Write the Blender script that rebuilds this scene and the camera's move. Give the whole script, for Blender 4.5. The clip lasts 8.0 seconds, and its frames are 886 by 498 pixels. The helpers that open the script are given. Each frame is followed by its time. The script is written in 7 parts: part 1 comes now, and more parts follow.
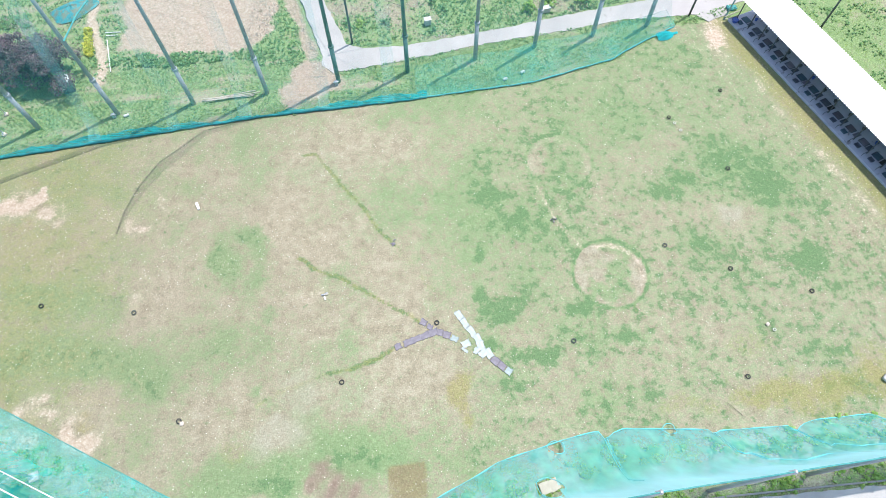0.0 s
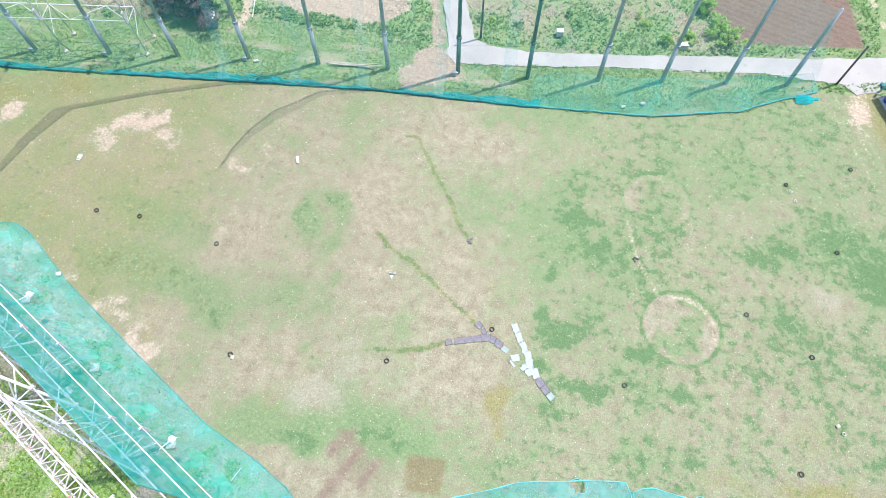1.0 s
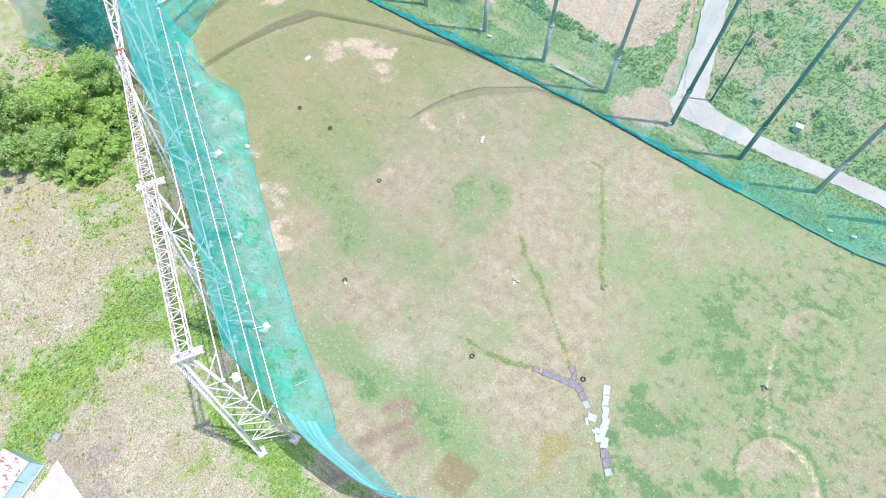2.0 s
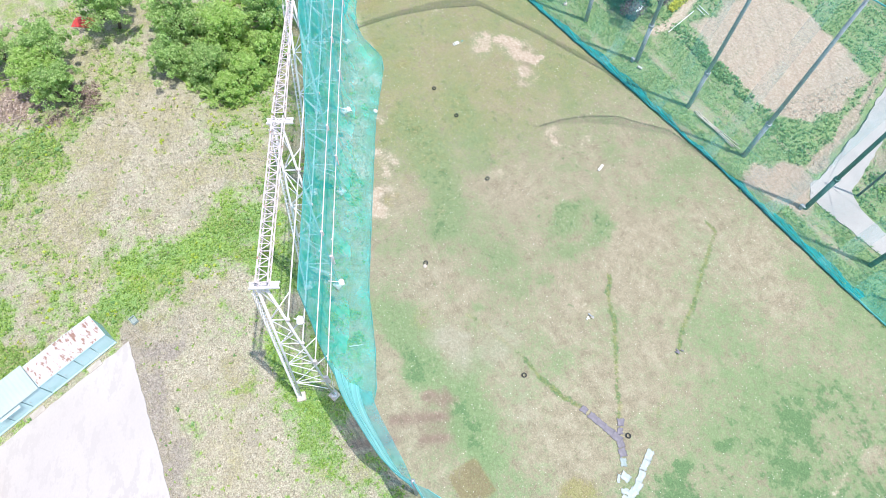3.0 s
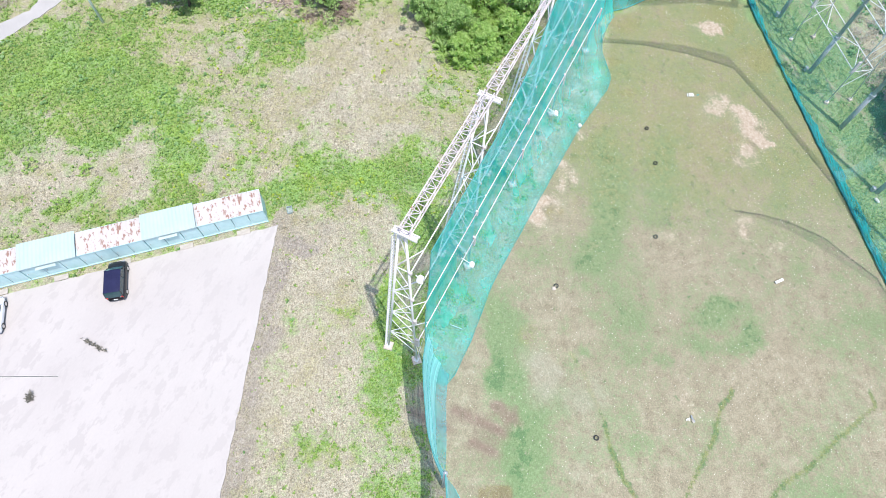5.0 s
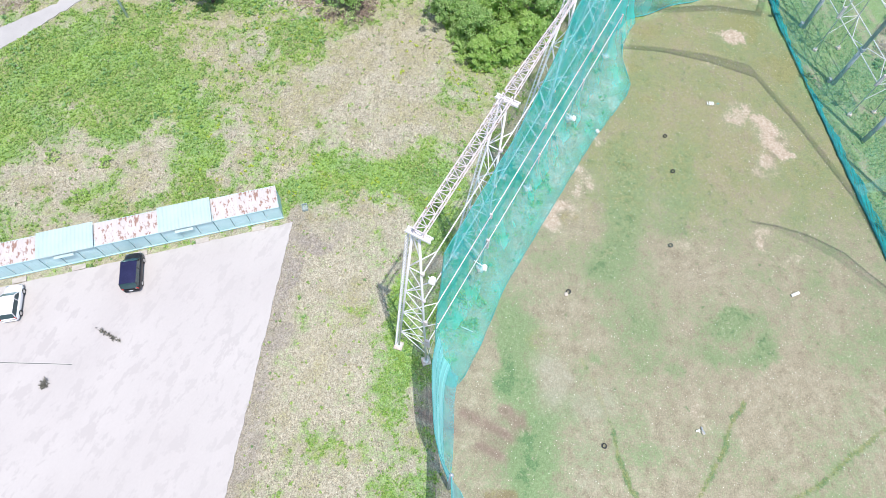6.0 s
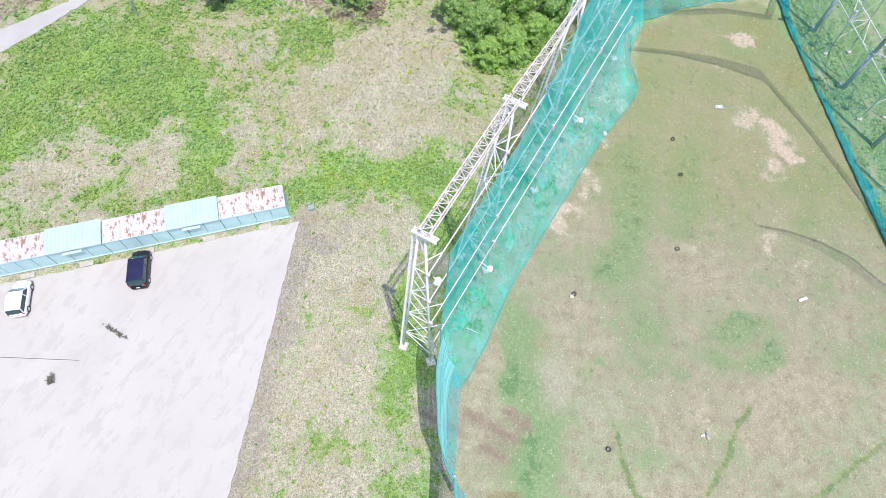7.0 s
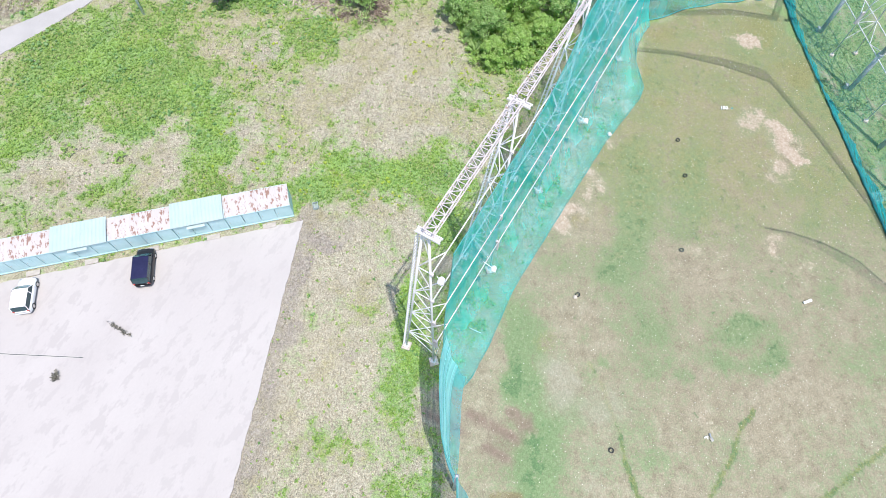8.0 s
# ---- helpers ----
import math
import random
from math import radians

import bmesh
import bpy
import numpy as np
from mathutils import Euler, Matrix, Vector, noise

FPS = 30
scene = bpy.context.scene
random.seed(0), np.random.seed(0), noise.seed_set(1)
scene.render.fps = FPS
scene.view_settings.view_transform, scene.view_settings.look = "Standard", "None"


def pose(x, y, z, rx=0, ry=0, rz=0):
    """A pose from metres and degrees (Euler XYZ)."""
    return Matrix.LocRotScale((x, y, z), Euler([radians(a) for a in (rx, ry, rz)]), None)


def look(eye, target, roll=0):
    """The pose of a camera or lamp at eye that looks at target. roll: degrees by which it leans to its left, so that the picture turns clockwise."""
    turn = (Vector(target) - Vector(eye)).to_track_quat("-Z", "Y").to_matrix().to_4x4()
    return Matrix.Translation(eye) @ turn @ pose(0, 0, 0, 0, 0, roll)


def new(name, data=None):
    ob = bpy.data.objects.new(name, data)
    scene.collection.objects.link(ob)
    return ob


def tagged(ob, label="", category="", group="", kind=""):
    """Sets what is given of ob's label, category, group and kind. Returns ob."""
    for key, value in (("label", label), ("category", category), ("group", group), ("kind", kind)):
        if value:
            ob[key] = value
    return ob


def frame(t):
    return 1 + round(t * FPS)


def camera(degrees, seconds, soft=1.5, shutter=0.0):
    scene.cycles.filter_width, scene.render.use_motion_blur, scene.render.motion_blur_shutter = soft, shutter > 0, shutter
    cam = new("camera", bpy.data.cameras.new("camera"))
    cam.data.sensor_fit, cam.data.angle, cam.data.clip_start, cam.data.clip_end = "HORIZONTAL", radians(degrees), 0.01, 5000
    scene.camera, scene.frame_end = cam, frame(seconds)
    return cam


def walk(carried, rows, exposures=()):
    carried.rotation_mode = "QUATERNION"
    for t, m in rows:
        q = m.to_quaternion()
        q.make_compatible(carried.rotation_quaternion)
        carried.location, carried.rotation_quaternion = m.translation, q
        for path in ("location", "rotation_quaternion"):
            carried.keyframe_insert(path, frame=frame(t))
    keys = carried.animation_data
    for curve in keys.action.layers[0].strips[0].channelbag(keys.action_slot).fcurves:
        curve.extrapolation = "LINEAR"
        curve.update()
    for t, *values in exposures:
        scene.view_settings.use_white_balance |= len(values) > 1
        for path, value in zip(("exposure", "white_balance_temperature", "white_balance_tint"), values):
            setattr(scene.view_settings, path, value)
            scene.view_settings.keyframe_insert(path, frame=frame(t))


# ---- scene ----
cam = camera(73.4, 8.0, soft=0.9)
EYE = (0.0, 0.0, 53.0)
PATH = [
    (0, 26.80, 0.08, -0.16),
    (0.5, 26.85, 0.00, 5.30),
    (1, 26.88, -0.11, 16.08),
    (1.5, 26.88, -0.33, 29.91),
    (2, 26.91, -0.51, 45.40),
    (2.2, 26.89, -0.61, 50.93),
    (3.3, 26.70, -0.96, 68.55),
    (3.5, 26.69, -0.95, 71.53),
    (4, 26.46, -1.01, 80.06),
    (4.5, 26.27, -1.00, 88.79),
    (4.7, 26.24, -0.98, 91.70),
    (5.8, 26.32, -0.66, 96.40),
    (6, 26.37, -0.59, 96.65),
    (6.5, 26.41, -0.46, 97.11),
    (7, 26.44, -0.38, 97.49),
    (7.5, 26.43, -0.30, 97.76),
    (8, 26.42, -0.21, 97.95),
]
walk(cam, [(t, pose(*EYE, rx, ry, rz)) for t, rx, ry, rz in PATH], exposures=[(0.0, 0.745), (2.0, 0.755), (3.5, 0.685), (4.5, 0.655), (6.0, 0.57), (8.0, 0.57)])

# world and sun
SUN_H, SUN_EL = Vector((0.80, 0.60, 0)).normalized(), radians(71.5)
world = bpy.data.worlds.new("sky")
scene.world = world
world.use_nodes = True
_n = world.node_tree.nodes
_sky = _n.new("ShaderNodeTexSky")
_sky.sky_type = 'NISHITA'
_sky.sun_disc = False
_sky.sun_elevation = SUN_EL
_sky.sun_rotation = math.atan2(SUN_H.x, SUN_H.y)
_sky.air_density, _sky.dust_density = 1.0, 1.5
_n["Background"].inputs[1].default_value = 0.15
world.node_tree.links.new(_sky.outputs[0], _n["Background"].inputs[0])
_sl = bpy.data.lights.new("sun", 'SUN')
_sl.energy, _sl.angle, _sl.color = 3.1, radians(0.53), (1.0, 0.96, 0.9)
_so = new("sun", _sl)
_to_sun = (SUN_H * math.cos(SUN_EL) + Vector((0, 0, math.sin(SUN_EL))))
_so.matrix_world = look(_to_sun * 100, (0, 0, 0))


# ---------------------------------------------------------------- materials
def nodes_of(m):
    m.use_nodes = True
    return m.node_tree.nodes, m.node_tree.links, m.node_tree.nodes["Principled BSDF"]


def noise_node(nt, scale, detail=4.0, rough=0.6, vec=None):
    n = nt.nodes.new("ShaderNodeTexNoise")
    n.inputs["Scale"].default_value = scale
    n.inputs["Detail"].default_value = detail
    n.inputs["Roughness"].default_value = rough
    if vec is not None:
        nt.links.new(vec, n.inputs["Vector"])
    return n


def ramp_node(nt, fac, stops):
    r = nt.nodes.new("ShaderNodeValToRGB")
    el = r.color_ramp.elements
    while len(el) < len(stops):
        el.new(0.5)
    for e, (p, c) in zip(el, stops):
        e.position, e.color = p, (*c, 1)
    nt.links.new(fac, r.inputs[0])
    return r


def mix_col(nt, fac, a, b, mode='MIX'):
    m = nt.nodes.new("ShaderNodeMix")
    m.data_type, m.blend_type = 'RGBA', mode
    for sock, v in ((m.inputs[0], fac), (m.inputs[6], a), (m.inputs[7], b)):
        if isinstance(v, (int, float)):
            sock.default_value = v
        elif isinstance(v, tuple):
            sock.default_value = (*v, 1)
        else:
            nt.links.new(v, sock)
    return m.outputs[2]


def maths(nt, op, a, b=None, clamp=False):
    m = nt.nodes.new("ShaderNodeMath")
    m.operation, m.use_clamp = op, clamp
    for sock, v in zip(m.inputs, (a, b)):
        if v is None:
            continue
        if isinstance(v, (int, float)):
            sock.default_value = v
        else:
            nt.links.new(v, sock)
    return m.outputs[0]


def smooth(nt, v, lo, hi):
    m = nt.nodes.new("ShaderNodeMapRange")
    m.interpolation_type = 'SMOOTHSTEP'
    nt.links.new(v, m.inputs[0])
    m.inputs[1].default_value, m.inputs[2].default_value = lo, hi
    return m.outputs[0]


def add_bump(nt, b, height, strength, dist):
    bp = nt.nodes.new("ShaderNodeBump")
    bp.inputs["Strength"].default_value, bp.inputs["Distance"].default_value = strength, dist
    nt.links.new(height, bp.inputs["Height"])
    nt.links.new(bp.outputs[0], b.inputs["Normal"])


def coords(nt, kind="Object"):
    return nt.nodes.new("ShaderNodeTexCoord").outputs[kind]


def surface(name, c1, c2, scale=3.0, rough=0.8, metal=0.0, fine=40.0, wear=None, wear_at=0.62, wear_scale=1.5, bump=0.15, coord="Object", island=0.0, stretch=None, turn=0.0):
    """A painted, stone or earthen surface: two tones, fine grain, optional wear of another colour."""
    m = bpy.data.materials.new(name)
    n, l, b = nodes_of(m)
    nt = m.node_tree
    v = coords(nt, coord)
    if stretch:
        mp = nt.nodes.new("ShaderNodeMapping")
        mp.vector_type = 'TEXTURE'
        mp.inputs["Rotation"].default_value = (0, 0, radians(turn))
        mp.inputs["Scale"].default_value = tuple(1 / q for q in stretch)
        l.new(v, mp.inputs[0])
        v = mp.outputs[0]
    big, small = noise_node(nt, scale, 5, 0.6, v), noise_node(nt, fine, 3, 0.6, v)
    f = maths(nt, 'ADD', maths(nt, 'MULTIPLY', big.outputs[0], 0.7), maths(nt, 'MULTIPLY', small.outputs[0], 0.3))
    col = ramp_node(nt, f, [(0.36, c1), (0.64, c2)]).outputs[0]
    if wear:
        w = noise_node(nt, wear_scale, 8, 0.72, v)
        k = smooth(nt, w.outputs[0], wear_at - 0.02, wear_at + 0.03)
        col = mix_col(nt, k, col, wear)
    if island:
        g = nt.nodes.new("ShaderNodeNewGeometry")
        o = nt.nodes.new("ShaderNodeObjectInfo")
        r = maths(nt, 'FRACT', maths(nt, 'ADD', g.outputs["Random Per Island"], o.outputs["Random"]))
        k = maths(nt, 'ADD', maths(nt, 'MULTIPLY', r, 2 * island), 1 - island)
        col = mix_col(nt, 1.0, col, k, 'MULTIPLY')
    l.new(col, b.inputs["Base Color"])
    b.inputs["Roughness"].default_value, b.inputs["Metallic"].default_value = rough, metal
    if bump:
        add_bump(nt, b, small.outputs[0], bump, 0.02)
    return m


def foliage(name, c1, c2, c3, trans=0.25, alt=None):
    """Leaves: tone varies leaf by leaf, and they let some light through."""
    m = bpy.data.materials.new(name)
    n, l, b = nodes_of(m)
    nt = m.node_tree
    g = nt.nodes.new("ShaderNodeNewGeometry")
    big = noise_node(nt, 0.7, 3, 0.6, coords(nt))
    f = maths(nt, 'ADD', maths(nt, 'MULTIPLY', g.outputs["Random Per Island"], 0.6), maths(nt, 'MULTIPLY', big.outputs[0], 0.45))
    col = ramp_node(nt, f, [(0.15, c1), (0.5, c2), (0.9, c3)]).outputs[0]
    if alt:
        wide = noise_node(nt, 0.22, 4, 0.6, coords(nt))
        k = maths(nt, 'ADD', wide.outputs[0], maths(nt, 'MULTIPLY', maths(nt, 'SUBTRACT', g.outputs["Random Per Island"], 0.5), 0.15))
        col = mix_col(nt, maths(nt, 'MULTIPLY', smooth(nt, k, 0.44, 0.62), 0.55), col, alt)
    l.new(col, b.inputs["Base Color"])
    b.inputs["Roughness"].default_value = 0.6
    t = nt.nodes.new("ShaderNodeBsdfTranslucent")
    l.new(col, t.inputs[0])
    mx = nt.nodes.new("ShaderNodeMixShader")
    mx.inputs[0].default_value = trans
    l.new(b.outputs[0], mx.inputs[1])
    l.new(t.outputs[0], mx.inputs[2])
    l.new(mx.outputs[0], nt.nodes["Material Output"].inputs[0])
    return m


def netting(name, colour, cover, vary, fold_scale=(0.25, 0.25, 0.05), rise=None):
    """Fine knotted netting: thin threads cover part of the surface, more where it hangs in folds."""
    m = bpy.data.materials.new(name)
    n, l, b = nodes_of(m)
    nt = m.node_tree
    v = coords(nt)
    mp = nt.nodes.new("ShaderNodeMapping")
    mp.inputs["Scale"].default_value = fold_scale
    l.new(v, mp.inputs[0])
    folds = noise_node(nt, 1.6, 5, 0.55, mp.outputs[0])
    fine = noise_node(nt, 30.0, 2, 0.5, v)
    a = maths(nt, 'ADD', maths(nt, 'MULTIPLY', maths(nt, 'SUBTRACT', folds.outputs[0], 0.5), vary * 2), cover)
    a = maths(nt, 'ADD', a, maths(nt, 'MULTIPLY', maths(nt, 'SUBTRACT', fine.outputs[0], 0.5), 0.12), clamp=True)
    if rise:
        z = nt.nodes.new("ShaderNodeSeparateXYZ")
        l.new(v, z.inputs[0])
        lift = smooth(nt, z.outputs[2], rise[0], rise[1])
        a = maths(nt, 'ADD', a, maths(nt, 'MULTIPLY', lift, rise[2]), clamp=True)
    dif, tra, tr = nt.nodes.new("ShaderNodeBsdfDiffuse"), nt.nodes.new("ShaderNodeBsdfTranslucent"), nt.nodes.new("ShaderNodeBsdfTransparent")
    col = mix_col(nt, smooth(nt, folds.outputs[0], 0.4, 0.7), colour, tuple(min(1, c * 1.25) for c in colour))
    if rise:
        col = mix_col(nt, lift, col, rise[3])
    l.new(col, dif.inputs[0])
    l.new(col, tra.inputs[0])
    m1, m2 = nt.nodes.new("ShaderNodeMixShader"), nt.nodes.new("ShaderNodeMixShader")
    m1.inputs[0].default_value = 0.45
    l.new(dif.outputs[0], m1.inputs[1])
    l.new(tra.outputs[0], m1.inputs[2])
    l.new(a, m2.inputs[0])
    l.new(tr.outputs[0], m2.inputs[1])
    l.new(m1.outputs[0], m2.inputs[2])
    l.new(m2.outputs[0], nt.nodes["Material Output"].inputs[0])
    return m


STEEL_POLE = surface("pole_steel", (0.32, 0.345, 0.385), (0.43, 0.455, 0.50), 1.5, 0.55, 0.3, 30, (0.20, 0.13, 0.08), 0.70, 2.0)
POLE_GREEN = surface("pole_green", (0.07, 0.16, 0.15), (0.12, 0.23, 0.22), 1.5, 0.5, 0.1, 30)
POLE_DARK = surface("pole_dark", (0.06, 0.07, 0.07), (0.11, 0.12, 0.12), 2, 0.6, 0.1, 30)
HUT_GREY = surface("slate_grey_sheet", (0.09, 0.11, 0.13), (0.14, 0.16, 0.18), 1.5, 0.7, 0, 25)
WHITE_PAINT = surface("white_paint", (0.60, 0.59, 0.61), (0.72, 0.71, 0.72), 1.2, 0.5, 0.0, 25, (0.40, 0.26, 0.20), 0.70, 2.2)
OLD_PAINT = surface("worn_white_paint", (0.50, 0.44, 0.46), (0.61, 0.55, 0.57), 1.2, 0.6, 0.0, 25, (0.36, 0.20, 0.15), 0.60, 2.5)
RUST = surface("rust", (0.30, 0.10, 0.07), (0.42, 0.17, 0.12), 3, 0.9, 0, 30)
STEP_GREY = surface("weathered_kerb", (0.22, 0.21, 0.20), (0.32, 0.30, 0.29), 2, 0.9, 0, 25)
CONCRETE = surface("concrete", (0.46, 0.44, 0.42), (0.58, 0.56, 0.54), 0.6, 0.9, 0, 20, (0.36, 0.33, 0.30), 0.66, 0.7)
PALE_CONCRETE = surface("pale_concrete", (0.416, 0.384, 0.378), (0.468, 0.437, 0.428), 0.12, 0.9, 0, 9, (0.408, 0.376, 0.371), 0.54, 0.8, bump=0.05, stretch=(0.5, 1.0, 1.0), turn=160)
ROAD_CONCRETE = surface("road_concrete", (0.35, 0.335, 0.33), (0.43, 0.412, 0.405), 0.25, 0.9, 0, 8, (0.33, 0.31, 0.30), 0.62, 0.5, bump=0.05)
GALVANISED = surface("galvanised_steel", (0.62, 0.66, 0.68), (0.74, 0.78, 0.80), 2, 0.5, 0.0, 30)
FOOTING = surface("footing_concrete", (0.45, 0.38, 0.33), (0.60, 0.52, 0.47), 3, 0.95, 0, 30)
RUBBLE = surface("rubble_mix", (0.26, 0.20, 0.17), (0.46, 0.38, 0.34), 0.9, 0.95, 0, 30, island=0.4)
RUBBER = surface("rubber", (0.018, 0.018, 0.02), (0.05, 0.05, 0.05), 6, 0.8, 0, 50, (0.16, 0.15, 0.13), 0.66, 5)
TYRE_GREY = surface("dusty_rubber", (0.05, 0.06, 0.055), (0.11, 0.12, 0.11), 6, 0.9, 0, 50)
TYRE_WHITE = surface("white_painted_rubber", (0.50, 0.52, 0.45), (0.66, 0.66, 0.58), 6, 0.8, 0, 50)
MAT_PURPLE = surface("faded_carpet", (0.17, 0.155, 0.185), (0.24, 0.225, 0.26), 2, 1.0, 0, 60, (0.27, 0.25, 0.27), 0.62, 1.5)
MAT_GREY = surface("grey_green_turf_mat", (0.26, 0.32, 0.32), (0.36, 0.42, 0.42), 2, 1.0, 0, 60)
MAT_WHITE = surface("bleached_turf_mat", (0.33, 0.38, 0.385), (0.47, 0.51, 0.515), 2, 1.0, 0, 60, (0.30, 0.46, 0.42), 0.66, 1.8)
MAT_DARK = surface("tee_mat_rubber", (0.07, 0.085, 0.11), (0.12, 0.135, 0.16), 3, 0.9, 0, 50)
MAT_TEE = surface("tee_mat_green", (0.06, 0.11, 0.14), (0.10, 0.16, 0.19), 3, 0.95, 0, 50)
SHED_BLUE = surface("pale_blue_steel", (0.41, 0.61, 0.66), (0.51, 0.69, 0.74), 0.8, 0.5, 0.1, 30, (0.30, 0.20, 0.14), 0.74, 1.4)
SHED_ROOF = surface("pale_blue_roof", (0.40, 0.50, 0.51), (0.46, 0.55, 0.56), 0.5, 0.45, 0.1, 12)
RUST_ROOF = surface("rust_flaked_roof", (0.46, 0.42, 0.415), (0.54, 0.50, 0.495), 0.8, 0.6, 0.0, 20, (0.27, 0.155, 0.12), 0.545, 3.2, stretch=(1.0, 0.45, 1.0))
ROOF_WHITE = surface("white_roof_sheet", (0.78, 0.78, 0.79), (0.84, 0.84, 0.85), 0.4, 0.45, 0.0, 10)
WOOD = surface("grey_timber", (0.36, 0.32, 0.27), (0.52, 0.48, 0.42), 2, 0.9, 0, 30)
BARK = surface("bark", (0.09, 0.07, 0.05), (0.18, 0.14, 0.11), 4, 0.95, 0, 30)
PLASTIC_WHITE = surface("white_plastic", (0.72, 0.72, 0.72), (0.82, 0.82, 0.82), 2, 0.4, 0, 20)
BOARD = surface("pale_board", (0.52, 0.45, 0.34), (0.62, 0.55, 0.43), 2, 0.7, 0, 20)
BLUE_PLASTIC = surface("blue_plastic", (0.03, 0.07, 0.30), (0.06, 0.12, 0.42), 2, 0.5, 0, 20)
ROPE = surface("teal_rope", (0.04, 0.25, 0.25), (0.10, 0.36, 0.35), 3, 0.9, 0, 40)
NET_ROLL = surface("gathered_net", (0.008, 0.09, 0.11), (0.02, 0.24, 0.26), 1.2, 0.95, 0, 25)
WIRE = surface("wire", (0.03, 0.03, 0.03), (0.06, 0.06, 0.06), 3, 0.6, 0.3, 30, bump=0)
NET_WEST = netting("teal_net_dense", (0.02, 0.80, 0.82), 0.35, 0.22, (0.45, 0.45, 0.03), (3.0, 9.0, 0.12, (0.02, 0.80, 0.82)))
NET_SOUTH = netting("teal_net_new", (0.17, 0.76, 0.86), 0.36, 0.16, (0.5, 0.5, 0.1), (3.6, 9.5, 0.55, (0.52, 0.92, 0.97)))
NET_NORTH = netting("teal_net_thin", (0.12, 0.58, 0.57), 0.15, 0.12, (0.2, 0.2, 0.06))
NET_NORTH_LOW = netting("teal_net_sagging", (0.08, 0.62, 0.60), 0.26, 0.18, (0.3, 0.3, 0.2))
NET_SEAM = surface("net_seam_cord", (0.10, 0.50, 0.54), (0.18, 0.60, 0.63), 3, 0.9, 0, 40)
NET_HEM = netting("teal_net_hem", (0.02, 0.38, 0.42), 0.66, 0.9, (0.35, 3.4, 0.3))
NET_LOOSE = netting("loose_dark_net", (0.02, 0.12, 0.12), 0.26, 0.15)
NET_BRIGHT = netting("bright_teal_heap", (0.03, 0.48, 0.54), 0.85, 0.35, (0.6, 2.5, 0.6))
NET_PALE = netting("pale_net_fold", (0.42, 0.84, 0.84), 0.13, 0.3, (0.3, 0.3, 0.12))
NET_SHADE = netting("dark_net", (0.05, 0.30, 0.28), 0.46, 0.2)
GLASS_DARK = surface("car_glass", (0.02, 0.05, 0.06), (0.03, 0.07, 0.08), 1, 0.08, 0, 10, bump=0)
GLASS_TEAL = surface("car_windscreen", (0.06, 0.16, 0.18), (0.08, 0.20, 0.22), 1, 0.06, 0, 10, bump=0)
CAR_NAVY = surface("navy_paint", (0.02, 0.02, 0.06), (0.03, 0.03, 0.085), 1, 0.25, 0.2, 10, bump=0)
CAR_BLACK = surface("black_paint", (0.012, 0.012, 0.018), (0.02, 0.02, 0.025), 1, 0.3, 0.1, 10, bump=0)
CAR_WHITE = surface("car_white_paint", (0.78, 0.78, 0.80), (0.82, 0.82, 0.84), 1, 0.25, 0, 10, bump=0)
CHROME = surface("alloy", (0.55, 0.55, 0.56), (0.7, 0.7, 0.7), 3, 0.3, 0.9, 20, bump=0)
LAMP_RED = surface("red_lens", (0.35, 0.02, 0.02), (0.5, 0.04, 0.03), 3, 0.2, 0, 20, bump=0)
RED_PAINT = surface("red_paint", (0.5, 0.04, 0.04), (0.6, 0.07, 0.06), 3, 0.5, 0, 20)
CLOTH_WHITE = surface("banner_cloth", (0.72, 0.72, 0.74), (0.82, 0.82, 0.84), 2, 0.9, 0, 40)
INK_BLACK = surface("ink_black", (0.02, 0.02, 0.02), (0.04, 0.04, 0.04), 2, 0.9, 0, 40, bump=0)
INK_RED = surface("ink_red", (0.55, 0.05, 0.10), (0.65, 0.08, 0.14), 2, 0.9, 0, 40, bump=0)
BALL = surface("golf_ball", (0.74, 0.73, 0.62), (0.85, 0.84, 0.76), 3, 0.5, 0, 30, bump=0)
LEAF_VERGE = foliage("verge_grass", (0.15, 0.31, 0.13), (0.26, 0.45, 0.20), (0.43, 0.61, 0.32), 0.5)
LEAF_LOT = foliage("lot_weeds", (0.18, 0.33, 0.08), (0.32, 0.49, 0.135), (0.51, 0.65, 0.25), 0.5, (0.41, 0.58, 0.13))
LEAF_DOCK = foliage("dock_leaves", (0.13, 0.29, 0.10), (0.25, 0.44, 0.17), (0.44, 0.60, 0.30), 0.5)
LEAF_FIELD = foliage("turf_blades", (0.12, 0.22, 0.10), (0.17, 0.27, 0.13), (0.25, 0.33, 0.18))
LEAF_STRAW = foliage("dry_grass", (0.36, 0.31, 0.25), (0.49, 0.435, 0.365), (0.64, 0.58, 0.505), 0.35)
LEAF_HAY = foliage("lot_hay", (0.30, 0.275, 0.195), (0.45, 0.415, 0.315), (0.62, 0.575, 0.465), 0.35)
LEAF_LIME = foliage("yellow_green_weeds", (0.34, 0.46, 0.05), (0.52, 0.64, 0.09), (0.70, 0.78, 0.22), 0.5)
LEAF_SHRUB = foliage("shrub_leaves", (0.28, 0.47, 0.11), (0.49, 0.68, 0.21), (0.70, 0.83, 0.40), 0.6)
LEAF_TREE = foliage("tree_leaves", (0.18, 0.34, 0.10), (0.42, 0.61, 0.22), (0.68, 0.82, 0.42), 0.6)
LEAF_BLUE = foliage("blue_green_leaves", (0.11, 0.26, 0.11), (0.26, 0.45, 0.22), (0.46, 0.63, 0.38), 0.5)
